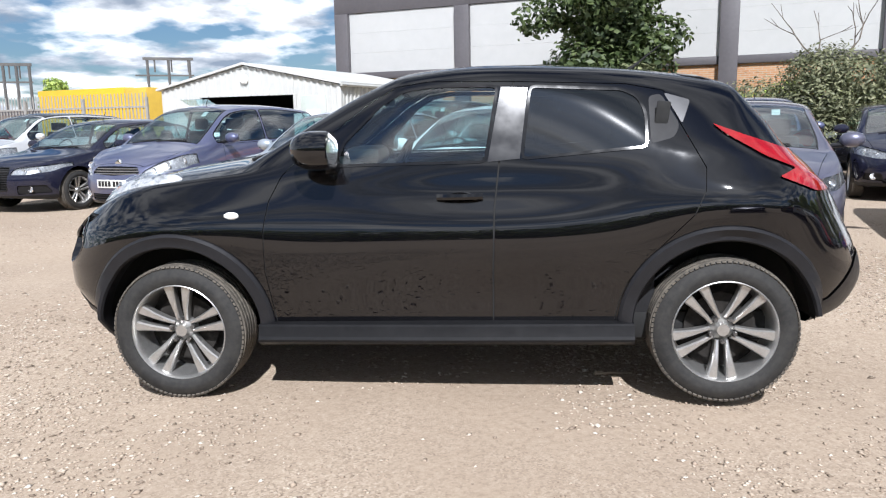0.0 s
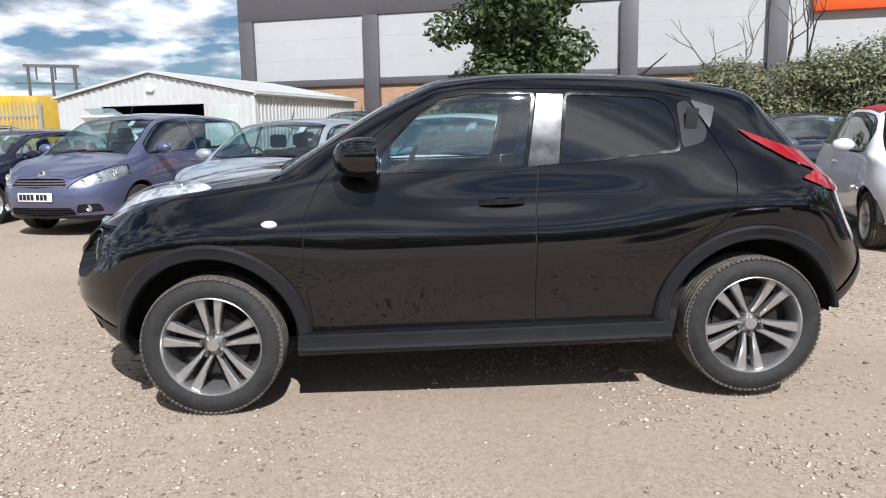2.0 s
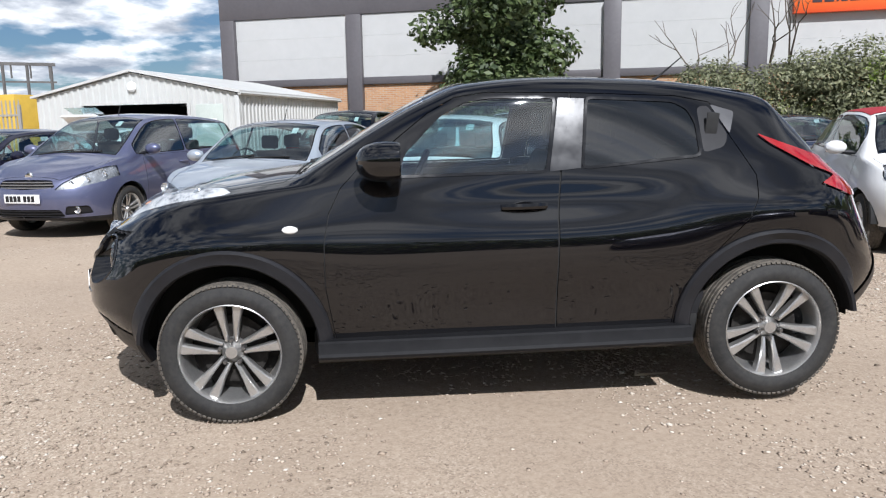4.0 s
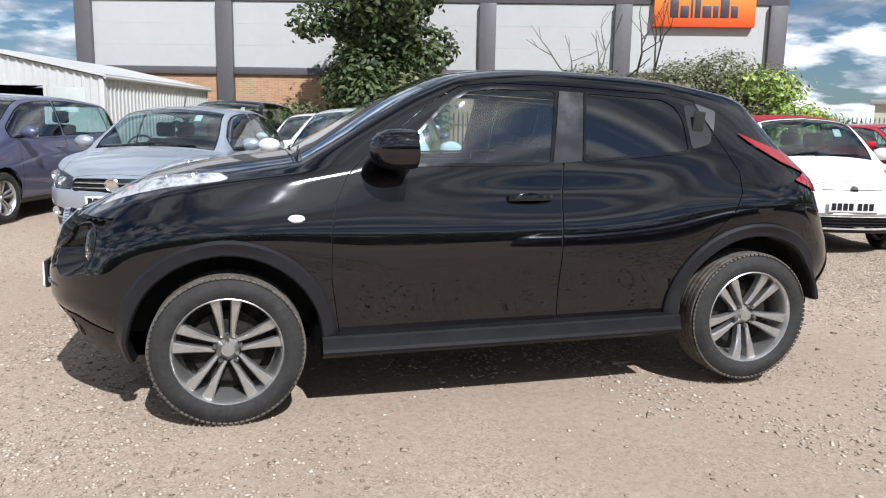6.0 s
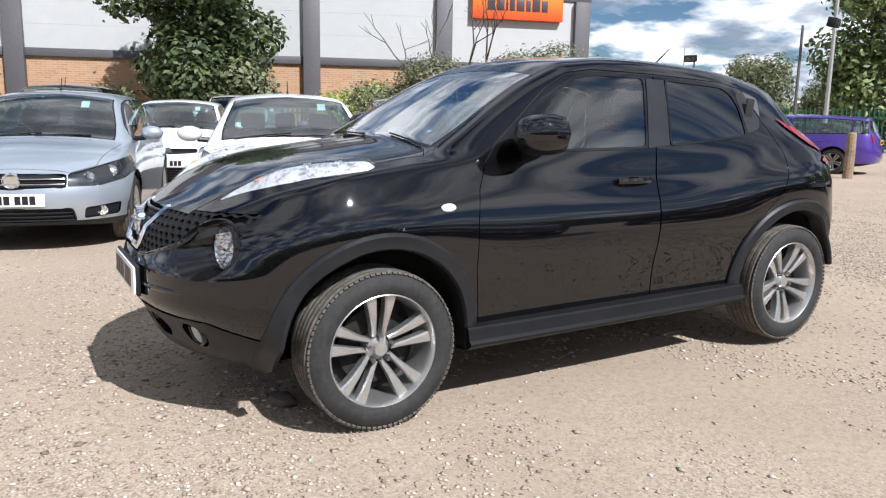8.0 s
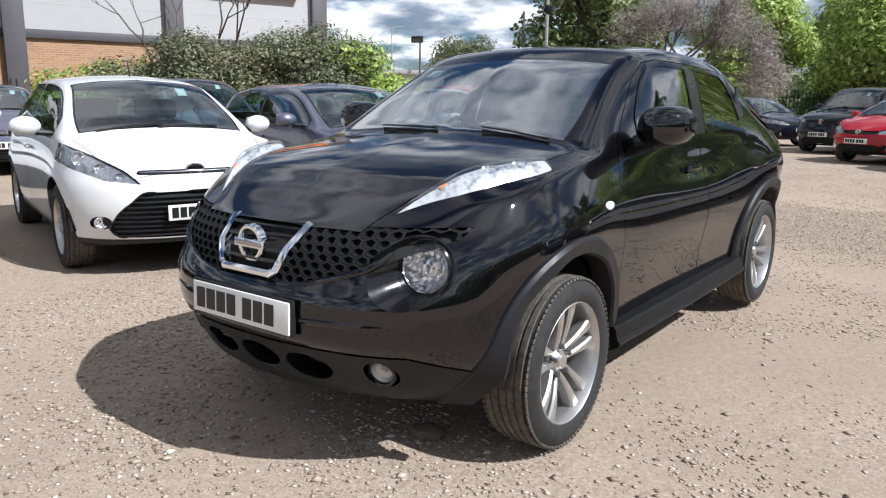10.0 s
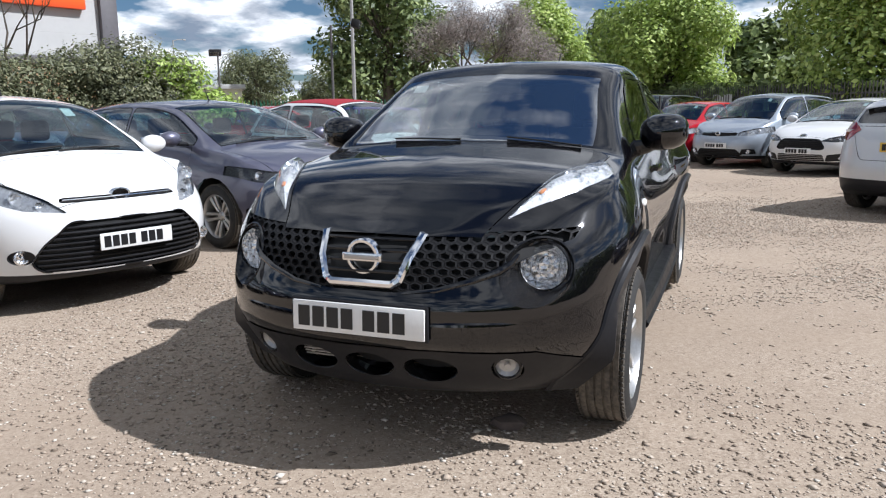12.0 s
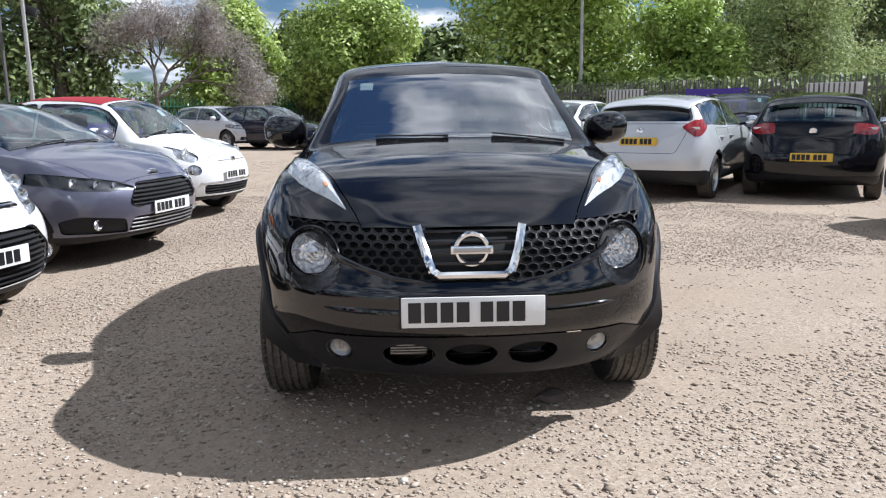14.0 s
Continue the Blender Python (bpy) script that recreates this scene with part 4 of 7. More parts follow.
    for x, ys in ((sx, (-0.36, 0.36)), (sx + 0.82, (-0.4, 0.0, 0.4))):
        for y in ys:
            bm = bmesh.new()
            tall = spec["H"] - 0.60
            box(bm, (x - 0.02, y - 0.22, 0.42), (x + 0.13, y + 0.22, tall + 0.18), 0.05, Matrix.Translation((0, 0, 0)))
            box(bm, (x - 0.45, y - 0.23, 0.36), (x + 0.05, y + 0.23, 0.54), 0.05)
            box(bm, (x + 0.03, y - 0.12, tall + 0.20), (x + 0.12, y + 0.12, tall + 0.38), 0.04)
            part("seat", bm, M_SEAT, root)
    # mirrors
    for sg in (-1, 1):
        mx, mz = c + 0.42, spec["belt"] + 0.09
        bm = bmesh.new()
        bmesh.ops.create_uvsphere(bm, u_segments=16, v_segments=10, radius=1, matrix=Matrix.LocRotScale((mx, sg * (h + 0.09), mz), None, (0.075, 0.115, 0.075)))
        for v in bm.verts:
            v.co.x = min(v.co.x, mx + 0.035)
        mi = part("door_mirror", bm, coat, root)
        part("mirror_stalk", tube(bmesh.new(), [(mx + 0.02, sg * (h - 0.09), mz - 0.06), (mx, sg * (h + 0.02), mz - 0.05)], 0.025, 8), M_PLASTIC, mi)
        bm = box(bmesh.new(), (mx + 0.033, sg * (h + 0.09) - 0.09, mz - 0.055), (mx + 0.04, sg * (h + 0.09) + 0.09, mz + 0.055), 0.004)
        part("mirror_glass", bm, M_CHROME, mi)
    # wipers
    bm = bmesh.new()
    for y0, y1 in ((0.52, 0.0), (0.05, -0.45)):
        pts = [(sk_x, y, sk.z_at(sk_x, y) + 0.012) for sk_x, y in ((c + 0.01, y0), (c + 0.05, (y0 + y1) / 2), (c + 0.07, y1))]
        tube(bm, pts, 0.008, 6)
    part("wiper", bm, M_MATT, root)
    if plate:
        pz = fc["plate"]
        number_plate(root, Matrix.Translation((sk.x_at(0, pz) - 0.012, 0, pz)))
        rz = rear_plate or spec["tailz"] - 0.2
        number_plate(root, Matrix.Translation((sk.x_at(0, rz, 1) + 0.012, 0, rz)) @ Matrix.Rotation(math.pi, 4, 'Z'), True)
    if roof_rails:
        for sg in (-1, 1):
            pts = [(x, sg * (hw(x) - 0.07), sk.z_at(x, sg * (hw(x) - 0.07)) + 0.035) for x in (spec["hd"] + 0.15, spec["hd"] + 0.8, spec["r"] - 0.25)]
            part("roof_rail", tube(bmesh.new(), pts, 0.016, 8), M_SILVER, root)
    bm = tube(bmesh.new(), [(spec["hd"] + 0.2, 0, sk.z_at(spec["hd"] + 0.2, 0) - 0.01), (spec["hd"] + 0.28, 0, spec["H"] + 0.12)], [0.008, 0.004], 6)
    part("aerial", bm, M_MATT, root)
    bm = bmesh.new()
    x, y = spec["hd"] - 0.22, -0.32
    box(bm, (-0.06, -0.04, -0.003), (0.06, 0.04, 0.0), 0.0, Matrix.Translation((x, y, sk.z_at(x, y) - 0.012)) @ Matrix.Rotation(-math.atan2(spec["H"] - spec["hoodz"], spec["hd"] - spec["c"]), 4, 'Y'))
    part("windscreen_sticker", bm, M_PAPER, root)
    add_wheels(root, spec["axles"], h - wheel[1] / 2 - 0.012, wheel[0], wheel[1], wheel[2], spokes, style, steer)
    return root, sk


def at(x, y, heading, spec):
    """Pose of a car from the middle of its nose and its heading (degrees from +x)."""
    a = radians(heading)
    f = Vector((math.cos(a), math.sin(a)))
    c = Vector((x, y)) + f * spec["nose"]
    return pose(c.x, c.y, 0, 0, 0, heading - 180)


# ---- the black crossover ----
M_MESH = simple("grille_plastic", (0.014, 0.014, 0.015), 0.5, grain=0.15, scale=60, spec=0.15)
JUKE = dict(
    nose=-2.078, tail=2.045, nose_len=0.80, nose_pow=2.6, tail_len=0.66, tail_pow=2.8, nose_blend=0.75, tail_blend=0.55,
    zb=[(-2.08, 0.30), (-1.9, 0.27), (-1.72, 0.24), (-0.9, 0.27), (0.9, 0.27), (1.65, 0.30), (1.85, 0.33), (2.02, 0.37)],
    zs=[(-2.08, 0.80), (-1.95, 0.87), (-1.75, 0.945), (-1.5, 1.0), (-1.25, 1.035), (-0.9, 1.065), (-0.4, 1.075), (0.3, 1.085), (0.9, 1.14), (1.15, 1.15), (1.45, 1.09), (1.7, 1.0), (2.02, 0.86)],
    zt=[(-2.08, 0.87), (-2.03, 0.905), (-1.97, 0.95), (-1.9, 0.985), (-1.75, 1.035), (-1.5, 1.08), (-1.3, 1.105), (-1.1, 1.13), (-0.95, 1.15), (-0.85, 1.20), (-0.6, 1.345), (-0.35, 1.475), (-0.15, 1.545), (0.2, 1.57),
        (0.7, 1.55), (1.2, 1.49), (1.34, 1.455), (1.40, 1.40), (1.62, 1.17), (1.78, 1.06), (1.95, 0.9), (2.02, 0.78)],
    te=[(-2.08, 0.015), (-1.7, 0.03), (-1.2, 0.045), (-0.8, 0.045), (-0.3, 0.042), (0.5, 0.042), (1.3, 0.042), (2.0, 0.05)],
    hb=[(-2.08, 0.74), (-1.9, 0.72), (-1.70, 0.69), (-1.4, 0.72), (-0.9, 0.79), (0.9, 0.79), (1.5, 0.72), (1.75, 0.70), (2.02, 0.70)],
    hm=[(-2.08, 0.835), (-1.6, 0.857), (-1.26, 0.858), (-0.8, 0.85), (0.0, 0.842), (0.6, 0.846), (1.26, 0.862), (1.7, 0.852), (2.02, 0.785)],
    hs=[(-2.08, 0.77), (-1.6, 0.785), (-1.2, 0.782), (-0.7, 0.77), (0.0, 0.765), (0.7, 0.768), (1.1, 0.775), (1.5, 0.79), (2.02, 0.73)],
    ht=[(-2.08, 0.55), (-1.6, 0.64), (-1.1, 0.66), (-0.9, 0.665), (-0.35, 0.598), (0.2, 0.605), (0.9, 0.585), (1.34, 0.54), (1.62, 0.58), (1.8, 0.62), (2.02, 0.55)],
    nose_prof=[(0.25, 0.15), (0.33, 0.10), (0.40, 0.07), (0.47, 0.03), (0.52, 0.0), (0.62, 0.0), (0.717, 0.033), (0.80, 0.063), (0.87, 0.123), (0.93, 0.19), (1.0, 0.24)],
    tail_prof=[(0.25, 0.13), (0.36, 0.05), (0.5, 0.0), (0.66, 0.045), (0.80, 0.115), (0.95, 0.165), (1.2, 0.16)],
    bumps=[(-1.66, 0.43, 0.05, 0.20, 0.12), (-1.30, 0.85, 0.040, 0.42, 0.16), (1.38, 0.92, 0.062, 0.38, 0.15), (0.2, 0.50, -0.020, 0.7, 0.13), (0.25, 0.96, -0.018, 0.6, 0.09)])


def bulged(name, soup, poly, material, parent, label, rise, lift=0.004):
    """A piece of the skin as a mesh of its own that swells upwards inside its outline."""
    bm = bmesh.new()
    for f in soup:
        try:
            bm.faces.new([bm.verts.new(p) for p in f])
        except ValueError:
            pass
    bmesh.ops.remove_doubles(bm, verts=bm.verts[:], dist=0.0008)
    bmesh.ops.triangulate(bm, faces=bm.faces[:])
    bmesh.ops.subdivide_edges(bm, edges=bm.edges[:], cuts=3, use_grid_fill=True)
    for v in bm.verts:
        d = 1.0
        for k in range(len(poly)):
            a, b = Vector(poly[k - 1]), Vector(poly[k])
            p, e = v.co.xy - a, b - a
            t = min(1, max(0, p.dot(e) / e.length_squared))
            d = min(d, (p - e * t).length)
        t = min(1.0, d / 0.05)
        v.co.z += lift + rise * (1 - (1 - t) ** 2.4)
    bmesh.ops.recalc_face_normals(bm, faces=bm.faces[:])
    return part(name, bm, material, parent, label)


def black_crossover(m):
    root = thing("crossover_car", m, "glossy black compact crossover car standing on gravel", "car")
    sk = Skin(JUKE, per=6, step=0.03)
    body = sk.soup
    side = lambda c: abs(c.y) > 0.42
    WX, WZ, RA = (-1.265, 1.265), 0.330, 0.425
    for ax in WX:
        _, body = cut(body, ring(ax, WZ + 0.015, RA, RA, 44), "side", lambda c: abs(c.y) > 0.52 and c.z < 0.95)
    # side glass
    glass_f = rounded([(-0.475, 1.105), (-0.44, 1.20), (-0.27, 1.365), (-0.16, 1.425), (-0.04, 1.442), (0.262, 1.435), (0.205, 1.108)], 0.02)
    glass_r = rounded([(0.385, 1.118), (0.425, 1.428), (0.83, 1.402), (0.895, 1.368), (0.925, 1.30), (0.925, 1.158)], 0.02)
    for poly, mat, lab in ((glass_f, M_GLASS, "lightly tinted glass"), (glass_r, M_GLASS_TINT, "dark privacy glass")):
        got, body = cut(body, inset(poly, -0.013), "side", side)
        gl, seal = cut(got, poly, "side", lambda c: True)
        for s in halves(gl):
            panel("side_window", s, sk, mat, root, lab)
        for s in halves(seal):
            panel("window_seal", s, sk, M_GLOSSBLACK, root, lift=0.004)
    # gloss pillar between the windows
    poly = [(0.222, 1.10), (0.285, 1.437), (0.408, 1.43), (0.368, 1.112)]
    got, body = cut(body, poly, "side", side)
    for s in halves(got):
        panel("door_pillar_trim", s, sk, M_PILLAR, root, "gloss black pillar trim", lift=0.003)
    # rear door pull in its black panel, and the grey corner piece
    poly = rounded([(0.948, 1.375), (1.005, 1.385), (1.078, 1.245), (1.05, 1.19), (0.948, 1.165)], 0.02)
    got, body = cut(body, poly, "side", side)
    for s in halves(got):
        pnl = panel("handle_panel", s, sk, M_GREYTRIM, root, "black plastic panel round the rear door handle")
    poly = rounded([(1.018, 1.388), (1.135, 1.352), (1.088, 1.248)], 0.012)
    got, body = cut(body, poly, "side", side)
    for s in halves(got):
        panel("corner_trim", s, sk, M_CORNER, root, "grey triangular corner trim", lift=0.001)
    for sg in (-1, 1):
        y = sk.y_at(1.0, 1.27, sg)
        bm = box(bmesh.new(), (-0.03, -0.006, -0.075), (0.03, 0.006, 0.075), 0.006, Matrix.Translation((1.0, y + sg * 0.004, 1.275)) @ Matrix.Rotation(radians(8), 4, 'Y'))
        part("rear_door_handle", bm, M_MATT, root)
    # tail lamps
    poly = rounded([(1.215, 1.243), (1.36, 1.185), (1.50, 1.135), (1.66, 1.095), (1.78, 1.02), (1.80, 0.93), (1.64, 0.945), (1.47, 1.012), (1.55, 1.045), (1.43, 1.095), (1.27, 1.195)], 0.012)
    got, body = cut(body, poly, "side", lambda c: abs(c.y) > 0.40 and c.x > 1.1)
    for s in halves(got):
        panel("tail_light", s, sk, M_RED_LENS, root, "red boomerang tail lamp lens", lift=0.008)
    # windscreen, rear window
    xs = [-0.93 + 0.60 * k / 8 for k in range(9)]
    hw = lambda x: knots(x, JUKE["ht"])
    poly = [(-0.955, 0.0)] + [(x, hw(x) - 0.045) for x in xs] + [(-0.325, 0)] + [(x, -hw(x) + 0.045) for x in xs[::-1]]
    got, body = cut(body, poly, "top", lambda c: c.z > 1.05)
    ws, seal = cut(got, inset(poly, 0.014), "top", lambda c: True)
    panel("windscreen", ws, sk, M_SCREEN, root)
    panel("windscreen_seal", seal, sk, M_GLOSSBLACK, root, lift=0.001)
    poly = rounded([(-0.46, 1.40), (0.46, 1.40), (0.56, 1.16), (-0.56, 1.16)], 0.05)
    got, body = cut(body, poly, "front", lambda c: c.x > 1.3)
    panel("rear_window", got, sk, M_GLASS_TINT, root)
    # upper lamps on the wings
    for sg in (-1, 1):
        poly = [(x, sg * y) for x, y in [(-1.80, 0.462), (-1.668, 0.522), (-1.553, 0.560), (-1.40, 0.628), (-1.25, 0.702), (-1.235, 0.73), (-1.27, 0.757), (-1.36, 0.752), (-1.45, 0.722), (-1.56, 0.672), (-1.64, 0.614), (-1.72, 0.535)]]
        got, body = cut(body, rounded(poly, 0.012), "top", lambda c: c.z > 0.8)
        hl = bulged("headlight", got, poly, M_GLASS_CLEAR, root, "long clear lamp lens on the wing", 0.040)
        bulged("lamp_reflector", got, inset(poly, 0.001), M_LAMPWHITE, hl, "", 0.030, -0.003)
        for x, y, r in ((-1.50, 0.635, 0.034), (-1.39, 0.688, 0.030)):
            z = sk.z_at(x, sg * y)
            bm = lathe(bmesh.new(), [(r, -0.012), (r * 0.9, -0.004), (r * 0.5, -0.02), (0, -0.022)], pose(x, sg * y, z + 0.031, 0, -20, 0), 18)
            part("bulb", bm, M_REFLECT, hl)
        z = sk.z_at(-1.66, sg * 0.555)
        bm = box(bmesh.new(), (-0.018, -0.008, -0.020), (0.018, 0.008, -0.012), 0.003, pose(-1.66, sg * 0.555, z + 0.037, 0, -22, sg * 24))
        part("indicator_bulb", bm, M_AMBER, hl)
    # bonnet
    poly = [(-1.955, 0.0), (-1.945, 0.2), (-1.90, 0.405), (-1.82, 0.435), (-1.672, 0.505), (-1.556, 0.549), (-1.405, 0.616), (-1.25, 0.69), (-1.0, 0.70), (-0.955, 0.62), (-0.965, 0)]
    poly = poly + [(x, -y) for x, y in poly[::-1][1:-1]]
    got, body = cut(body, poly, "top", lambda c: c.z > 0.84)
    d, gap = cut(got, inset(poly, 0.0045), "top", lambda c: True)
    panel("bonnet", d, sk, M_BLACK, root)
    panel("bonnet_gap", gap, sk, M_MATT, root, lift=-0.012)
    # grille opening
    gpoly = [(-0.714, 0.888), (-0.44, 0.882), (-0.22, 0.876), (0, 0.874), (0.22, 0.876), (0.44, 0.882), (0.714, 0.888), (0.695, 0.850), (0.60, 0.822), (0.46, 0.755), (0.28, 0.70), (0.13, 0.685), (-0.13, 0.685), (-0.28, 0.70), (-0.46, 0.755), (-0.60, 0.822), (-0.695, 0.850)]
    fr = lambda c: c.x < -1.5
    got, body = cut(body, gpoly, "front", fr)
    gr = panel("grille", got, sk, M_MATT, root, "black honeycomb grille", lift=-0.028)
    A, B, open_to = 0.0262, 0.0172, 0.72
    dy, dz = A * math.sqrt(3), B * 1.5
    corner = [(math.cos(radians(30 + 60 * k)), math.sin(radians(30 + 60 * k))) for k in range(6)]
    reach = inset(gpoly, -0.012)
    for sg in (-1, 1):
        bm = bmesh.new()
        for j in range(-2, 14):
            for i in range(0, 20):
                y, z = sg * (i + 0.5 * (j % 2)) * dy, 0.68 + j * dz
                if not inside(reach, y, z) or abs(y) < 0.135 + (z - 0.69) * 0.33 or math.hypot(abs(y) - 0.60, z - 0.752) < 0.128:
                    continue
                rows = []
                for k, dx in ((1.0, 0.005), (open_to, 0.003), (open_to * 0.96, 0.022)):
                    rows.append([bm.verts.new((sk.x_at(y + A * c * k, z + B * s * k) + dx, y + A * c * k, z + B * s * k)) for c, s in corner])
                for u, v in zip(rows, rows[1:]):
                    for k in range(6):
                        q = (k + 1) % 6
                        bm.faces.new((u[k], u[q], v[q], v[k]))
        bmesh.ops.remove_doubles(bm, verts=bm.verts[:], dist=0.002)
        part("grille_mesh", bm, M_MESH, gr, smooth=False)
    bm = bmesh.new()
    for z in (0.715, 0.75, 0.785, 0.82, 0.855):
        w = 0.12 + (z - 0.69) * 0.33
        tube(bm, [(sk.x_at(y, z) + 0.004, y, z) for y in (-w, -w / 2, 0, w / 2, w)], 0.007, 6)
    part("grille_slats", bm, M_GLOSSBLACK, gr)
    for sg in (-1, 1):
        pts = [(0.535, 0.812), (0.515, 0.782), (0.475, 0.757), (0.40, 0.730), (0.28, 0.697), (0.16, 0.683)]
        bm = tube(bmesh.new(), [(sk.x_at(sg * y, z) + 0.003, sg * y, z) for y, z in pts], [0.006, 0.012, 0.014, 0.012, 0.010, 0.006], 10)
        part("grille_ridge", bm, M_BLACK, root)
    for sg in (-1, 1):
        bm = tube(bmesh.new(), [(sk.x_at(sg * y, 0.578) + 0.006, sg * y, 0.578 + 0.012 * (y - 0.28)) for y in (0.26, 0.33, 0.42, 0.50, 0.55)], [0.012, 0.014, 0.014, 0.012, 0.005], 10)
        part("bumper_ledge", bm, M_BLACK, root)
    # bright V and round badge
    bm = bmesh.new()
    secs = []
    for y, z, nx, nz in ((0.198, 0.878, 1, 0.2), (0.172, 0.80, 1, 0.3), (0.145, 0.727, 0.8, 0.6), (0.118, 0.709, 0.2, 1), (-0.118, 0.709, -0.2, 1), (-0.145, 0.727, -0.8, 0.6), (-0.172, 0.80, -1, 0.3), (-0.198, 0.878, -1, 0.2)):
        n2 = Vector((nx, -nz)).normalized() * 0.0155
        x = sk.x_at(y, z)
        secs.append([(x + 0.02, y + n2.x, z + n2.y), (x - 0.010, y + n2.x, z + n2.y), (x - 0.018, y + n2.x * 0.4, z + n2.y * 0.4), (x - 0.018, y - n2.x * 0.4, z - n2.y * 0.4), (x - 0.008, y - n2.x, z - n2.y), (x + 0.02, y - n2.x, z - n2.y)])
    sweep(bm, secs)
    part("grille_surround", bm, M_CHROME, root, "bright chrome V surround")
    bx = sk.x_at(0, 0.80) - 0.012
    bm = bmesh.new()
    lathe(bm, [(0.066, -0.02), (0.066, 0.002), (0.061, 0.008), (0.052, 0.008), (0.048, 0.0), (0.048, -0.02)], Matrix.Translation((bx, 0, 0.80)) @ Matrix.Rotation(radians(-90), 4, 'Y'), 36)
    box(bm, (bx - 0.012, -0.078, 0.785), (bx + 0.01, 0.078, 0.815), 0.004)
    bd = part("badge", bm, M_CHROME, root, "round chrome badge")
    part("badge_bar", box(bmesh.new(), (bx - 0.0145, -0.068, 0.792), (bx - 0.011, 0.068, 0.808), 0.001), M_SILVER, bd)
    # round lamps in the bumper
    for sg in (-1, 1):
        cy, cz = sg * 0.60, 0.752
        mouth = ring(cy - sg * 0.004, cz - 0.004, 0.112, 0.113, 44)
        _, body = cut(body, mouth, "front", fr)
        nn = Vector((-1.0, sg * 0.22, 0.10)).normalized()
        mid = Vector((sk.x_at(cy + sg * 0.095, cz) - 0.016, cy + sg * 0.006, cz + 0.006))
        ax = Matrix.Translation(mid) @ nn.to_track_quat('Z', 'Y').to_matrix().to_4x4()
        ty = (Vector((0, 1, 0)) - nn * nn.y).normalized()
        tz = ty.cross(nn) * (1 if ty.cross(nn).z > 0 else -1)
        rim = [Vector((sk.x_at(y, z) - 0.003, y, z)) for y, z in mouth]
        seat = [mid + ty * 0.086 * math.cos(2 * math.pi * k / 44) + tz * 0.086 * math.sin(2 * math.pi * k / 44) for k in range(44)]
        secs = [[p + (p - Vector((p.x, cy, cz))) * 0.05 + Vector((0.006, 0, 0)) for p in rim], rim] + [[p.lerp(q, t) + Vector((0.012 * math.sin(math.pi * t), 0, 0)) for p, q in zip(rim, seat)] for t in (0.12, 0.35, 0.65, 0.9, 1.0)]
        secs.append([p - nn * 0.03 for p in seat])
        bm = sweep(bmesh.new(), secs, cap=False)
        bmesh.ops.recalc_face_normals(bm, faces=bm.faces[:])
        lamp = part("round_headlight", bm, M_GLOSSBLACK, root, "round lamp in a gloss black funnel")
        bm = bmesh.new()
        lathe(bm, [(0.083, -0.008), (0.074, -0.03), (0.05, -0.055), (0.028, -0.062)], ax, 44)
        lathe(bm, [(0.036, -0.058), (0.034, -0.04), (0.02, -0.028), (0.0, -0.024)], ax, 24)
        part("lamp_reflector", bm, M_BOWL, lamp)
        bm = bmesh.new()
        lathe(bm, [(0.085, -0.004), (0.07, 0.010), (0.045, 0.018), (0.0, 0.022)], ax, 44)
        part("lamp_lens", bm, M_GLASS_CLEAR, lamp)
    # lower bumper: openings, fog lamps
    for cy in (-0.235, 0.0, 0.235):
        got, body = cut(body, ring(cy, 0.395, 0.10, 0.052, 30), "front", fr)
        hole = panel("air_opening", got, sk, M_MATT, root, lift=-0.07)
        e = ring(cy, 0.395, 0.10, 0.052, 30)
        secs = [[(sk.x_at(y, z) + dx, cy + (y - cy) * k, 0.395 + (z - 0.395) * k) for y, z in e] for dx, k in ((-0.002, 1.02), (0.0, 0.98), (0.07, 0.92))]
        part("opening_rim", sweep(bmesh.new(), secs, cap=False), M_GLOSSBLACK, hole)
        if cy > 0.1:
            for z in (0.385, 0.398, 0.411, 0.424):
                bm = tube(bmesh.new(), [(sk.x_at(cy, z) + 0.045, cy - 0.07, z), (sk.x_at(cy, z) + 0.045, cy + 0.07, z)], 0.0035, 6)
                part("cooler_fin", bm, M_SILVER, hole)
    for sg in (-1, 1):
        cy, cz = sg * 0.50, 0.40
        got, body = cut(body, ring(cy, cz, 0.052, 0.05, 28), "front", fr)
        xc = sk.x_at(cy, cz)
        nn = (sk.normal_at(Vector((xc, cy, cz))) + Vector((-0.6, 0, 0))).normalized()
        ax = Matrix.Translation(Vector((xc, cy, cz)) - nn * 0.004) @ nn.to_track_quat('Z', 'Y').to_matrix().to_4x4()
        bm = bmesh.new()
        lathe(bm, [(0.056, -0.02), (0.052, 0.004), (0.044, 0.006), (0.040, -0.004)], ax, 28)
        fg = part("fog_lamp", bm, M_GLOSSBLACK, root)
        bm = bmesh.new()
        lathe(bm, [(0.041, -0.002), (0.03, -0.016), (0.012, -0.022), (0.01, -0.008), (0.0, -0.006)], ax, 28)
        part("fog_reflector", bm, M_SILVER, fg)
        part("fog_lens", lathe(bmesh.new(), [(0.041, 0.0), (0.03, 0.006), (0.0, 0.009)], ax, 28), M_GLASS_CLEAR, fg)
    poly = [(-1.0, 0.2), (1.0, 0.2), (1.0, 0.33), (0.80, 0.37), (0.70, 0.425), (0.60, 0.468), (0.45, 0.474), (0.30, 0.480), (-0.30, 0.480), (-0.45, 0.474), (-0.60, 0.468), (-0.70, 0.425), (-0.80, 0.37), (-1.0, 0.33)]
    got, body = cut(body, poly, "front", lambda c: c.x < -1.55)
    panel("lower_bumper", got, sk, M_PLASTIC, root, "satin black lower bumper", lift=0.004)
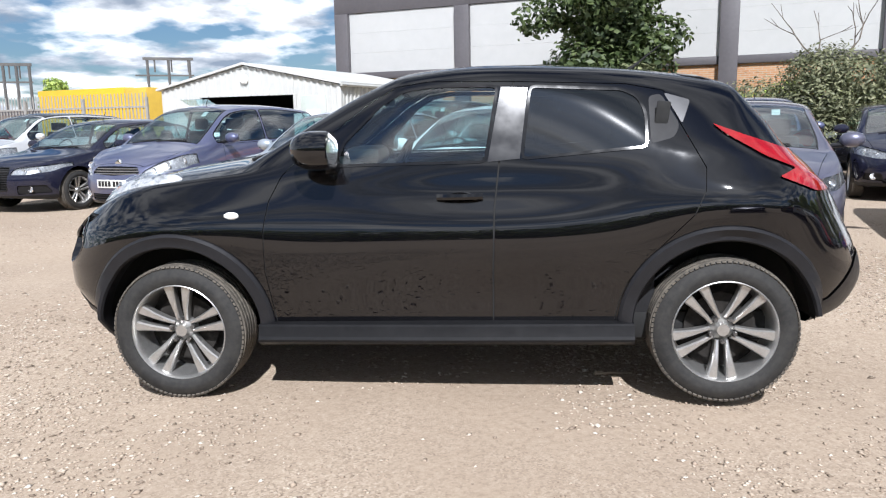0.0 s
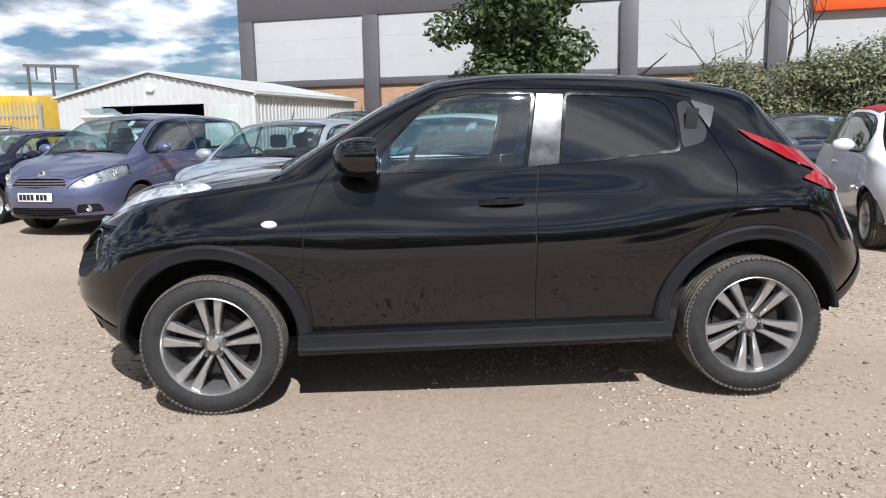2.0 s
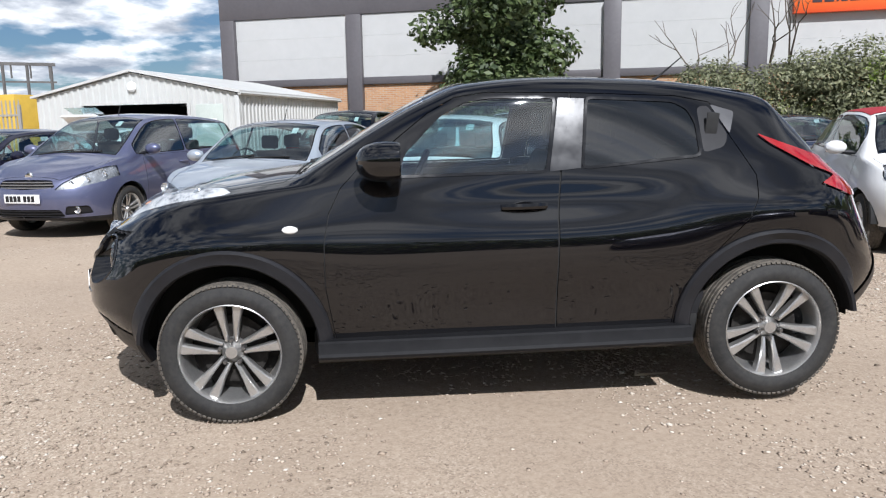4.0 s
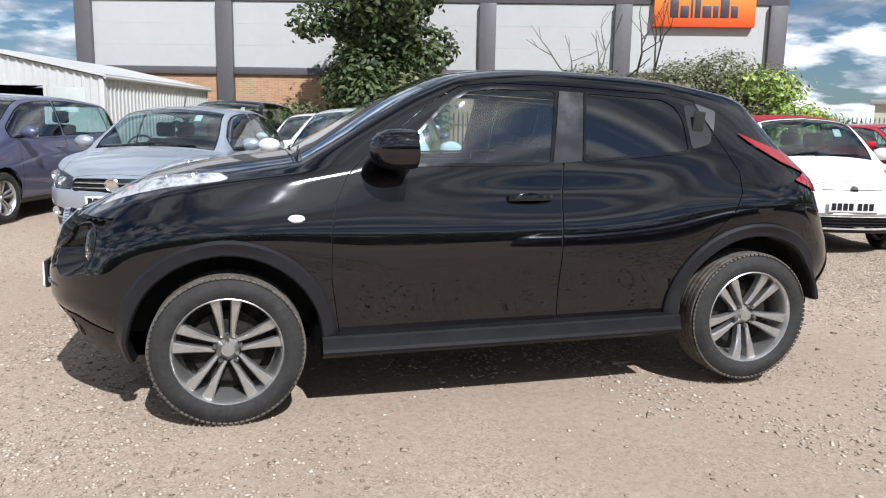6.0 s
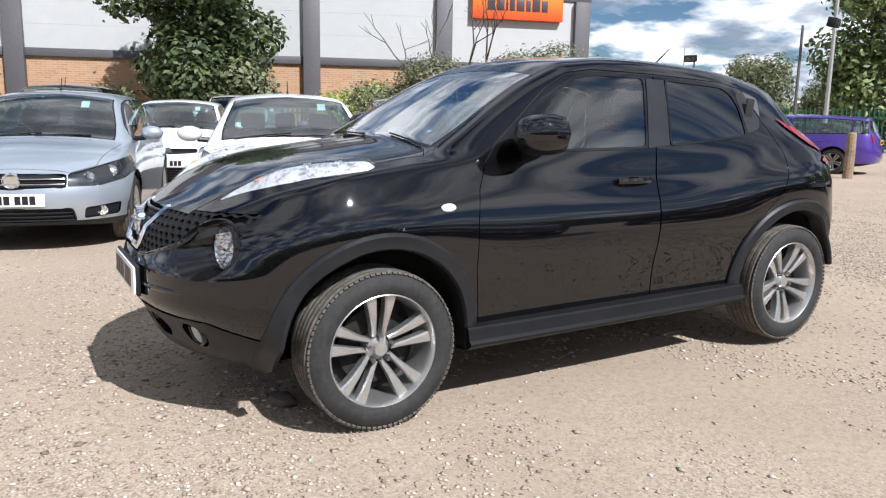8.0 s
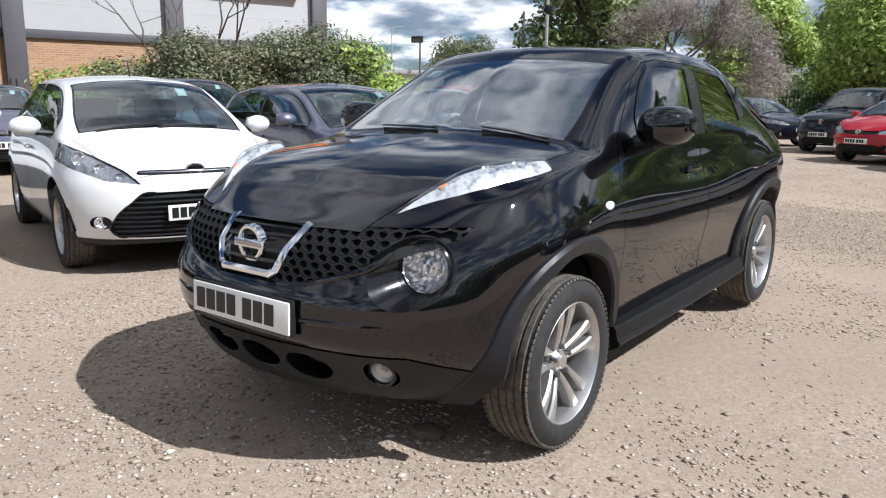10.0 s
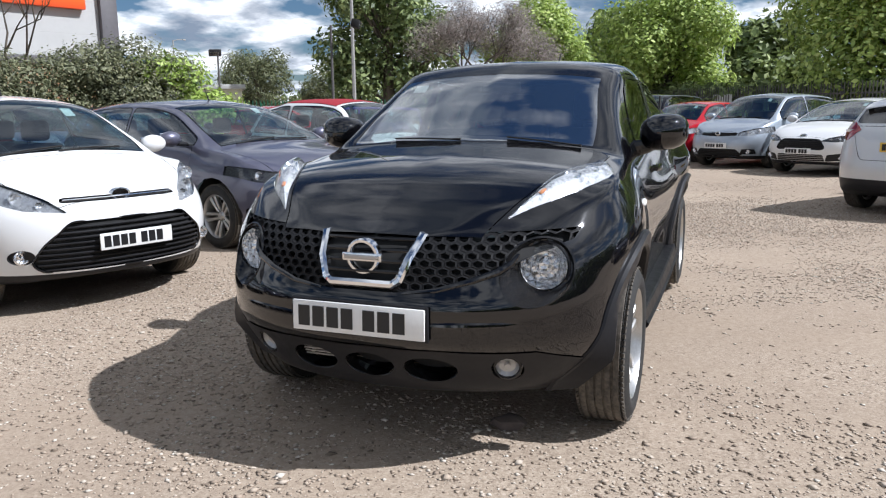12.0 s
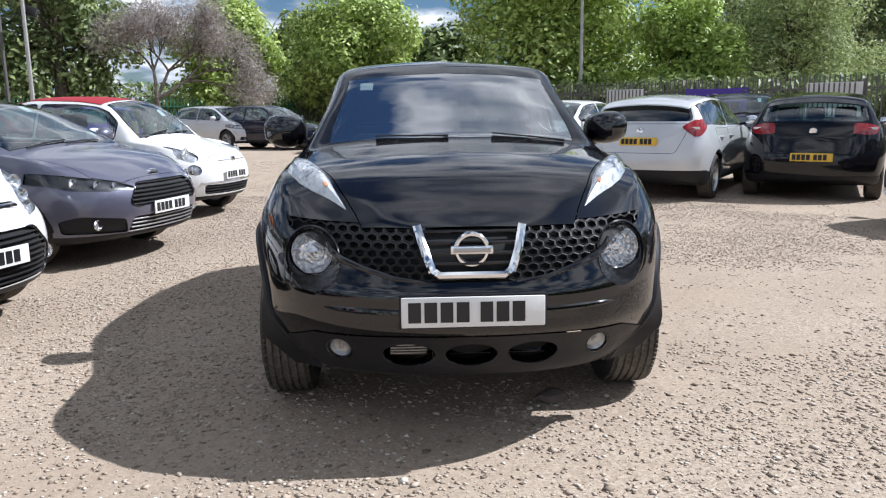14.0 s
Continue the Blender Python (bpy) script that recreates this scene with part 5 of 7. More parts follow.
    got, body = cut(body, [(1.55, 0.2), (2.3, 0.2), (2.3, 0.66), (1.9, 0.62), (1.75, 0.45), (1.6, 0.40)], "side", lambda c: c.x > 1.5)
    panel("rear_bumper", got, sk, M_PLASTIC, root, "satin black rear bumper", lift=0.006)
    # doors
    arch_r = [(WX[1] + 0.475 * math.cos(a), WZ + 0.475 * math.sin(a)) for a in [radians(d) for d in (128, 140, 152, 164, 174)]]
    door_f = [(-0.655, 1.145), (-0.74, 1.06), (-0.795, 0.95), (-0.82, 0.82), (-0.825, 0.62), (-0.79, 0.35), (0.238, 0.352), (0.242, 0.6), (0.252, 0.9), (0.275, 1.10), (0.345, 1.462), (-0.05, 1.474), (-0.20, 1.455), (-0.33, 1.385), (-0.5, 1.255)]
    door_r = [(0.238, 0.352), (0.242, 0.6), (0.252, 0.9), (0.275, 1.10), (0.345, 1.462), (0.85, 1.435), (1.02, 1.40), (1.085, 1.245), (1.175, 1.06), (1.165, 0.96), (1.12, 0.86)] + arch_r + [(0.80, 0.352)]
    for poly in (door_f, door_r):
        got, body = cut(body, poly, "side", side)
        d, gap = cut(got, inset(poly, 0.004), "side", lambda c: True)
        for s, sg in zip(halves(d), (-1, 1)):
            door = panel("door", s, sk, M_BLACK, root)
            if poly is door_f:
                hx, hz = 0.095, 0.945
                y = sk.y_at(hx, hz, sg)
                bm = bmesh.new()
                secs = []
                for k in range(9):
                    t = k / 8
                    x = hx - 0.105 + 0.21 * t
                    o = 0.030 * math.sin(math.pi * (0.08 + 0.84 * t)) ** 0.5
                    secs.append([(x, y + sg * o + dy * sg, hz + 0.004 + dz) for dy, dz in ((0.008, 0.0), (0.004, 0.014), (-0.010, 0.014), (-0.014, 0), (-0.010, -0.012), (0.004, -0.012))])
                sweep(bm, secs)
                bmesh.ops.recalc_face_normals(bm, faces=bm.faces[:])
                part("door_handle", bm, M_BLACK, door)
                bm = bmesh.new()
                lathe(bm, [(0.052, 0.0), (0.048, 0.002), (0.03, -0.002), (0.0, -0.004)], Matrix.Translation((hx, y + sg * 0.003, hz - 0.012)) @ Matrix.Rotation(radians(90 * -sg), 4, 'X') @ Matrix.Diagonal((1.5, 0.75, 1, 1)), 28)
                part("handle_cup", bm, M_GLOSSBLACK, door)
        for s in halves(gap):
            panel("door_gap", s, sk, M_MATT, root, lift=-0.008)
    # side repeaters
    for sg in (-1, 1):
        y = sk.y_at(-0.966, 0.885, sg)
        bm = bmesh.new()
        bmesh.ops.create_uvsphere(bm, u_segments=18, v_segments=10, radius=1, matrix=Matrix.LocRotScale((-0.966, y, 0.885), None, (0.036, 0.012, 0.018)))
        part("side_repeater", bm, M_WHITE_LENS, root, "small white oval repeater lamp")
    panel("body", body, sk, M_BLACK, root)
    # plastic arch trims and sills
    for ax in WX:
        for sg in (-1, 1):
            secs = []
            for k in range(37):
                a = radians((-10 + 201 * k / 36) if ax < 0 else (7 + 183 * k / 36))
                cs, sn = math.cos(a), math.sin(a)

                def pt(r, o=None, y=None):
                    x, z = ax + r * cs, WZ + 0.015 + r * sn
                    if y is None:
                        y = abs(sk.y_at(x, max(z, 0.28), sg)) + o
                    return (x, sg * y, z)

                ys = abs(sk.y_at(ax + 0.462 * cs, max(0.28, WZ + 0.015 + 0.462 * sn), sg))
                low = min(1.0, max(0.0, (WZ + 0.015 + 0.462 * sn - 0.24) / 0.16)) if cs * ax > 0 else 1.0
                lip = min(0.888, max(0.69 + 0.15 * low, ys + 0.022))
                secs.append([pt(0.466, y=ys - 0.01), pt(0.464, y=ys + 0.010), pt(0.452, y=ys + 0.022), pt(0.42, y=lip), pt(0.404, y=lip), pt(0.396, y=lip - 0.012), pt(0.396, y=lip - 0.09)])
            bm = sweep(bmesh.new(), secs, closed=False)
            bmesh.ops.recalc_face_normals(bm, faces=bm.faces[:])
            part("wheel_arch_trim", bm, M_PLASTIC, root, "satin black plastic wheel arch trim")
            bm = bmesh.new()
            lathe(bm, [(0.425, 0.0), (0.425, -0.02), (0.425, -0.23), (0, -0.23)], Matrix.Translation((ax, sg * 0.74, WZ + 0.015)) @ Matrix.Rotation(radians(90 if sg < 0 else -90), 4, 'X'), 40,
                  *((radians(1), radians(179)) if sg < 0 else (radians(181), radians(359))))
            part("wheel_housing", bm, M_MATT, root)
    for sg in (-1, 1):
        secs = []
        for k in range(21):
            x = -0.868 + 1.74 * k / 20
            e = 0.010 * math.sin(math.pi * k / 20)
            secs.append([(x, sg * y, z) for y, z in ((0.78, 0.372), (0.846 + e, 0.366), (0.855 + e, 0.358), (0.860 + e, 0.334), (0.866 + e, 0.312), (0.878 + e, 0.300), (0.874 + e, 0.288), (0.845, 0.268), (0.76, 0.252), (0.70, 0.26))])
        bm = sweep(bmesh.new(), secs)
        bmesh.ops.recalc_face_normals(bm, faces=bm.faces[:])
        part("sill", bm, M_SILL, root, "satin black plastic sill")
    # door mirrors
    for sg in (-1, 1):
        bm = bmesh.new()
        bmesh.ops.create_uvsphere(bm, u_segments=28, v_segments=18, radius=1)
        for v in bm.verts:
            p = v.co.copy()
            q = Vector([math.copysign(abs(a) ** 0.8, a) for a in p])
            v.co = Vector((-0.53 + 0.128 * q.x + 0.025 * abs(q.y), sg * 0.880 + 0.115 * q.y, 1.175 + 0.088 * q.z + 0.006 * sg * q.y))
            v.co.x = min(v.co.x, -0.465)
        mi = part("door_mirror", bm, M_BLACK, root, "gloss black door mirror")
        bm = bmesh.new()
        bmesh.ops.create_circle(bm, cap_ends=True, radius=1, segments=28, matrix=Matrix.LocRotScale((-0.463, sg * 0.88, 1.175), Euler((0, radians(90), 0)), (0.062, 0.105, 1)))
        part("mirror_glass", bm, M_CHROME, mi)
        bm = tube(bmesh.new(), [(-0.50, sg * 0.73, 1.09), (-0.50, sg * 0.80, 1.105), (-0.51, sg * 0.86, 1.13)], [0.045, 0.036, 0.032], 12)
        part("mirror_foot", bm, M_GLOSSBLACK, mi)
    # roof aerial, spoiler, wipers
    bm = tube(bmesh.new(), [(0.93, 0, 1.515), (1.0, 0, 1.565), (1.12, 0, 1.66)], [0.016, 0.006, 0.003], 8)
    part("aerial", bm, M_MATT, root)
    secs = []
    for k in range(17):
        y = -0.50 + 1.0 * k / 16
        z0, z1 = sk.z_at(1.12, y), sk.z_at(1.27, y)
        e = 1.348 - 0.03 * (abs(y) / 0.5) ** 3
        secs.append([(1.12, y, z0 + 0.002), (1.22, y, sk.z_at(1.22, y) + 0.006), (e, y, z1 - 0.018), (e + 0.004, y, z1 - 0.034), (1.30, y, z1 - 0.07), (1.14, y, z0 - 0.05)])
    bm = sweep(bmesh.new(), secs)
    bmesh.ops.recalc_face_normals(bm, faces=bm.faces[:])
    part("spoiler", bm, M_BLACK, root)
    for y0, y1, x1 in ((-0.56, -0.20, 0), (0.02, 0.38, 0)):
        pts = []
        for k in range(7):
            y = y0 + (y1 - y0) * k / 6
            x = -0.945 + 0.035 * (k / 6)
            pts.append((x, y, sk.z_at(x, y) + 0.009))
        bm = tube(bmesh.new(), pts, [0.007] + [0.004] * 6, 6)
        part("wiper", bm, M_MATT, root)
    # number plate on its dark backing
    px = sk.x_at(0, 0.588) - 0.012
    part("plate_backing", box(bmesh.new(), (px + 0.004, -0.268, 0.522), (px + 0.02, 0.268, 0.648), 0.004), M_PLASTIC, root)
    number_plate(root, Matrix.Translation((px, 0, 0.585)) @ Matrix.Rotation(radians(3), 4, 'Y'))
    # cabin
    part("floor_pan", box(bmesh.new(), (-0.9, -0.74, 0.26), (1.6, 0.74, 0.40), 0.03), M_MATT, root)
    for sg in (-1, 1):
        part("door_lining", box(bmesh.new(), (-0.8, sg * 0.735, 0.38), (0.98, sg * 0.70, 1.06), 0.02), M_DASH, root)
    bm = box(bmesh.new(), (-1.0, -0.68, 0.72), (-0.52, 0.68, 1.085), 0.07)
    part("dashboard", bm, M_DASH, root)
    part("instrument_hood", box(bmesh.new(), (-0.66, 0.17, 1.04), (-0.44, 0.53, 1.155), 0.05), M_DASH, root)
    bm = bmesh.new()
    lathe(bm, [(0.175, -0.014), (0.19, 0.0), (0.175, 0.014), (0.16, 0.0), (0.175, -0.014)], pose(-0.36, 0.36, 1.02, 0, -66, 0), 32)
    lathe(bm, [(0.0, 0.02), (0.06, 0.015), (0.07, -0.02), (0.0, -0.03)], pose(-0.36, 0.36, 1.02, 0, -66, 0), 20)
    for a in (0, 120, 240):
        mm = pose(-0.36, 0.36, 1.02, 0, -66, 0) @ Matrix.Rotation(radians(a + 90), 4, 'Z')
        box(bm, (0.05, -0.02, -0.012), (0.17, 0.02, 0.006), 0.004, mm)
    part("steering_wheel", bm, M_DASH, root)
    for x, ys in ((0.30, (-0.36, 0.36)), (1.12, (-0.36, 0.36))):
        for y in ys:
            bm = bmesh.new()
            mm = Matrix.Translation((x, y, 0.56)) @ Matrix.Rotation(radians(14), 4, 'Y')
            box(bm, (-0.07, -0.24, 0.0), (0.07, 0.24, 0.62), 0.055, mm)
            box(bm, (-0.10, -0.25, 0.05), (0.03, -0.18, 0.5), 0.03, mm)
            box(bm, (-0.10, 0.18, 0.05), (0.03, 0.25, 0.5), 0.03, mm)
            box(bm, (x - 0.50, y - 0.24, 0.40), (x + 0.05, y + 0.24, 0.60), 0.06)
            st = part("seat", bm, M_SEAT, root)
            bm = box(bmesh.new(), (-0.045, -0.13, 0.665), (0.045, 0.13, 0.85), 0.04, mm)
            tube(bm, [mm @ Vector((0, -0.06, 0.6)), mm @ Vector((0, -0.06, 0.7))], 0.007, 6)
            tube(bm, [mm @ Vector((0, 0.06, 0.6)), mm @ Vector((0, 0.06, 0.7))], 0.007, 6)
            part("headrest", bm, M_SEAT, st)
    lining, _ = cut([f for f in sk.soup], [(-0.30, -0.5), (1.28, -0.5), (1.28, 0.5), (-0.30, 0.5)], "top", lambda c: c.z > 1.3)
    panel("headliner", lining, sk, M_LINER, root, lift=-0.03)
    part("rear_mirror", box(bmesh.new(), (-0.36, -0.11, 1.375), (-0.33, 0.11, 1.435), 0.012), M_DASH, root)
    part("tax_sticker", box(bmesh.new(), (-0.04, -0.035, -0.002), (0.04, 0.035, 0.0), 0.0, pose(-0.42, 0.44, sk.z_at(-0.42, 0.44) - 0.012, 0, -28, 0)), M_PAPER, root)
    add_wheels(root, WX, 0.768, 0.327, 0.205, 0.233, 5, "flared", 0.0, z=WZ, nuts=True)
    return root


PLACE_CROSSOVER = black_crossover(pose(0, 0, 0.0155, 0, -0.70, 0))


# ---- ground ----
_g = Mat("gravel").set(rough=0.95, spec=0.2)
_f = _g.mix(0.55, _g.noise(70, 8, 0.75), _g.voronoi(110, 'F1', "Color"))
_c = _g.ramp(_f, (0.22, (0.155, 0.116, 0.085)), (0.45, (0.355, 0.283, 0.215)), (0.62, (0.45, 0.367, 0.284)), (0.8, (0.59, 0.505, 0.412)))
_d = _g.ramp(_g.noise(26, 6, 0.7), (0.30, (0.265, 0.202, 0.150)), (0.5, (0.415, 0.330, 0.248)), (0.72, (0.49, 0.405, 0.314)))
_p = _g.ramp(_g.noise(0.55, 7, 0.68), (0.40, 0.12), (0.62, 0.9))
_c = _g.mix(_p, _c, _d)
_w = _g.ramp(_g.noise(0.33, 6, 0.62), (0.42, 0.0), (0.62, 0.5))
_c = _g.mix(_w, _c, _g.mix(0.65, _c, (0.24, 0.180, 0.133)))
_g.to(_c, "Base Color")
_g.bump(_g.mix(0.35, _g.noise(150, 6, 0.7), _g.noise(40, 5, 0.6)), 0.4, 0.010)
M_GRAVEL = _g.m
bm = bmesh.new()
bmesh.ops.create_grid(bm, x_segments=40, y_segments=40, size=400)
tagged(part("ground", bm, M_GRAVEL), "pale sandy gravel yard with loose stones", "ground", kind="structure")

# ---- warehouse behind the yard ----
WALL_A = -17.5
U = Vector((math.cos(radians(WALL_A)), math.sin(radians(WALL_A)), 0))
N = Vector((-U.y, U.x, 0))
WALL0 = N * 25.0


def wall_at(s, d=0.0, z=0.0):
    """A place s metres along the warehouse wall, d metres out from it (towards the yard)."""
    return WALL0 + U * s - N * d + Vector((0, 0, z))


def wbox(bm, s0, s1, d0, d1, z0, z1, bevel=0.0):
    m = Matrix.Translation(WALL0) @ Matrix.Rotation(radians(WALL_A), 4, 'Z')
    return box(bm, (s0, -d1, z0), (s1, -d0, z1), bevel, m)


M_CLAD = simple("white_cladding", (0.45, 0.45, 0.44), 0.5, grain=0.04, scale=3)
M_GREYCLAD = simple("dark_grey_steel", (0.095, 0.088, 0.094), 0.5, grain=0.1, scale=8)
_k = Mat("brickwork").set(rough=0.9)
_bt = _k.n.new("ShaderNodeTexBrick")
_bt.inputs["Scale"].default_value = 1.0
_bt.inputs["Brick Width"].default_value, _bt.inputs["Row Height"].default_value, _bt.inputs["Mortar Size"].default_value = 0.225, 0.075, 0.01
_bt.inputs["Color1"].default_value, _bt.inputs["Color2"].default_value, _bt.inputs["Mortar"].default_value = (0.40, 0.185, 0.085, 1), (0.50, 0.27, 0.13, 1), (0.42, 0.36, 0.28, 1)
_mp = _k.n.new("ShaderNodeMapping")
_mp.inputs["Rotation"].default_value = (radians(90), 0, radians(-WALL_A))
_k.l.new(_k.co.outputs["Object"], _mp.inputs["Vector"])
_mp.vector_type = 'TEXTURE'
_k.l.new(_mp.outputs[0], _bt.inputs["Vector"])
_k.to(_k.mix(_k.ramp(_k.noise(1.5, 4), (0.3, 0.0), (0.8, 0.35)), _bt.outputs["Color"], (0.30, 0.20, 0.13)), "Base Color")
M_BRICK = _k.m

root = thing("warehouse", Matrix.Identity(4), "white clad warehouse with dark grey pillars and brick base", "building", kind="structure")
S_PILLARS = (-15.35, -9.85, -4.85, 0.15, 5.15, 10.75)
for a, b in zip(S_PILLARS, S_PILLARS[1:]):
    for z0, z1 in ((3.36, 4.163), (4.166, 4.973), (4.976, 5.79)):
        part("wall_panel", wbox(bmesh.new(), a, b, -0.1, 0.0, z0, z1), M_CLAD, root, smooth=False)
    part("brick_base", wbox(bmesh.new(), a, b, -0.35, -0.06, 0.0, 3.08), M_BRICK, root)
    part("sill_band", wbox(bmesh.new(), a, b, -0.12, 0.05, 3.08, 3.35, 0.01), M_GREYCLAD, root)
part("fascia", wbox(bmesh.new(), -15.75, 11.15, -0.3, 0.06, 5.80, 7.1, 0.02), M_GREYCLAD, root)
part("inner_wall", wbox(bmesh.new(), -15.6, 11.0, -0.5, -0.36, 0.0, 7.0), M_GREYCLAD, root)
part("side_wall", wbox(bmesh.new(), 10.8, 11.05, -20.0, -0.36, 0.0, 7.0), M_CLAD, root)
part("roof", wbox(bmesh.new(), -15.9, 11.3, -20.0, 0.30, 7.1, 7.3), M_GREYCLAD, root)
for s in S_PILLARS:
    part("pillar", wbox(bmesh.new(), s - 0.31, s + 0.31, -0.05, 0.22, 0.0, 5.78, 0.012), M_GREYCLAD, root)
_o = Mat("orange_sign_face").set(rough=0.4)
_sp = _o.n.new("ShaderNodeSeparateXYZ")
_o.l.new(_o.co.outputs["Object"], _sp.inputs[0])
_mr = _o.n.new("ShaderNodeMapRange")
_mr.inputs["From Min"].default_value, _mr.inputs["From Max"].default_value = 5.0, 6.5
_o.l.new(_sp.outputs["Z"], _mr.inputs[0])
_o.to(_o.ramp(_mr.outputs[0], (0.0, (0.72, 0.085, 0.02)), (1.0, (0.86, 0.30, 0.03))), "Base Color")
M_ORANGE = _o.m
M_SIGNINK = simple("dark_sign_print", (0.055, 0.04, 0.05), 0.5)
sg_ = thing("shop_sign", Matrix.Identity(4), "orange rectangular shop sign with dark shapes on the white wall", "sign")
part("sign_board", wbox(bmesh.new(), 6.22, 9.88, 0.03, 0.27, 4.99, 6.35, 0.02), M_ORANGE, sg_)
x = 6.80
for w_, z0, z1 in ((0.30, 5.32, 6.0), (0.30, 5.32, 5.74), (0.07, 5.32, 6.0), (0.20, 5.32, 6.0), (0.31, 5.32, 5.74), (0.18, 5.32, 5.74), (0.31, 5.32, 6.0), (0.24, 5.32, 5.74)):
    part("sign_bar", wbox(bmesh.new(), x, x + w_, 0.27, 0.285, z0, z1, 0.004), M_SIGNINK, sg_)
    x += w_ + 0.075

# ---- white shed ----
M_SHED = simple("white_profiled_sheet", (0.50, 0.505, 0.485), 0.45, grain=0.07, scale=3)
M_SHEDROOF = simple("pale_roof_sheet", (0.52, 0.52, 0.50), 0.5, grain=0.06, scale=3)
M_DARKIN = simple("dark_interior", (0.02, 0.018, 0.016), 0.9, grain=0.3)
shed = thing("shed", Matrix.Translation((-4.75, 17.35, 0)) @ Matrix.Rotation(radians(WALL_A), 4, 'Z'), "white corrugated steel shed with an open doorway", "shed", kind="structure")


def ribbed(bm, s0, s1, z0, top, axis, off, pitch=0.22, deep=0.035):
    """A ribbed sheet from s0 to s1 along x or y, its top given by a function of s."""
    prof = [(0.0, 0.0), (0.10, 0.0), (0.13, 1.0), (0.19, 1.0), (0.22, 0.0)]
    pts, s = [], s0
    while s < s1 - 1e-4:
        for f, d in prof[:-1]:
            q = s + f * pitch / 0.22
            if q <= s1:
                pts.append((q, d * deep))
        s += pitch
    pts.append((s1, 0.0))
    rows = []
    for q, d in pts:
        for z in (z0, top(q)):
            rows.append((q, off - d, z) if axis == 'x' else (off + d, q, z))
    vs = [bm.verts.new(p) for p in rows]
    for k in range(len(pts) - 1):
        bm.faces.new((vs[2 * k], vs[2 * k + 2], vs[2 * k + 3], vs[2 * k + 1]))
    return bm


gable = lambda q: 3.02 - 0.66 * abs(q + 3.3) / 3.3
bm = ribbed(bmesh.new(), -6.6, -5.05, 0.0, gable, 'x', 0.0)
part("front_wall", bm, M_SHED, shed, smooth=False)
part("front_wall", ribbed(bmesh.new(), -1.55, 0.0, 0.0, gable, 'x', 0.0), M_SHED, shed, smooth=False)
part("front_wall", ribbed(bmesh.new(), -5.05, -1.55, 2.12, gable, 'x', 0.0), M_SHED, shed, smooth=False)
part("side_wall", ribbed(bmesh.new(), 0.0, 7.4, 0.0, lambda q: 2.36, 'y', 0.0), M_SHED, shed, smooth=False)
bm = box(bmesh.new(), (-6.62, 0.06, 0.0), (-6.55, 7.4, 2.36))
part("far_wall", bm, M_SHED, shed, smooth=False)
part("back_wall", box(bmesh.new(), (-6.6, 7.3, 0.0), (-0.05, 7.4, 2.36)), M_SHED, shed)
part("inner_lining", sweep(bmesh.new(), [[(-6.5, 7.2, 0.01), (-6.5, 7.2, 2.3), (-3.3, 7.2, 2.9), (-0.12, 7.2, 2.3), (-0.12, 7.2, 0.01)], [(-6.5, 0.12, 0.01), (-6.5, 0.12, 2.3), (-3.3, 0.12, 2.9), (-0.12, 0.12, 2.3), (-0.12, 0.12, 0.01)]], closed=False), M_DARKIN, shed, smooth=False)
part("inner_back", box(bmesh.new(), (-6.5, 7.1, 0.0), (-0.12, 7.2, 2.3)), M_DARKIN, shed)
for s0, s1 in ((-6.72, -3.3), (-3.3, 0.12)):
    z0, z1 = gable(s0) + 0.03, gable(s1) + 0.03
    bm = sweep(bmesh.new(), [[(s0, -0.12, z0), (s1, -0.12, z1), (s1, -0.12, z1 + 0.07), (s0, -0.12, z0 + 0.07)], [(s0, 7.5, z0), (s1, 7.5, z1), (s1, 7.5, z1 + 0.07), (s0, 7.5, z0 + 0.07)]])
    part("roof_slope", bm, M_SHEDROOF, shed, smooth=False)
part("gutter", tube(bmesh.new(), [(0.10, -0.1, 2.36), (0.10, 7.5, 2.36)], 0.05, 8), M_SHED, shed)
part("corner_flashing", box(bmesh.new(), (-0.08, -0.045, 0.0), (0.045, 0.08, 2.34), 0.004), M_SHED, shed)
part("shed_door", box(bmesh.new(), (-1.30, -0.055, 0.0), (-0.46, -0.02, 2.08), 0.01), simple("pale_green_door", (0.44, 0.48, 0.44), 0.5), shed, "pale grey-green personnel door")
part("door_notice", box(bmesh.new(), (-1.12, -0.06, 1.45), (-0.66, -0.053, 1.68)), M_PAPER, shed)
part("door_frame", box(bmesh.new(), (-5.12, -0.05, 0), (-5.03, 0.05, 2.14)), M_SHED, shed)
part("door_frame", box(bmesh.new(), (-1.57, -0.05, 0), (-1.48, 0.05, 2.14)), M_SHED, shed)
bm = lathe(bmesh.new(), [(0.0, 0.1), (0.10, 0.09), (0.14, 0.05), (0.15, 0.0)], Matrix.Translation((-3.3, -0.04, 2.62)) @ Matrix.Rotation(radians(90), 4, 'X'), 20)
part("alarm_box", bm, M_WHITE_LENS, shed, "round white alarm box")

# ---- fences, container, masts on the far left ----
M_GALV = simple("galvanised_steel", (0.42, 0.41, 0.39), 0.5, 0.5, grain=0.15, scale=10)
M_DULLSTEEL = simple("dull_grey_steel", (0.12, 0.115, 0.11), 0.6, 0.3, grain=0.2, scale=10)
M_GREENSTEEL = simple("green_fence_paint", (0.02, 0.13, 0.07), 0.5, grain=0.15, scale=10)


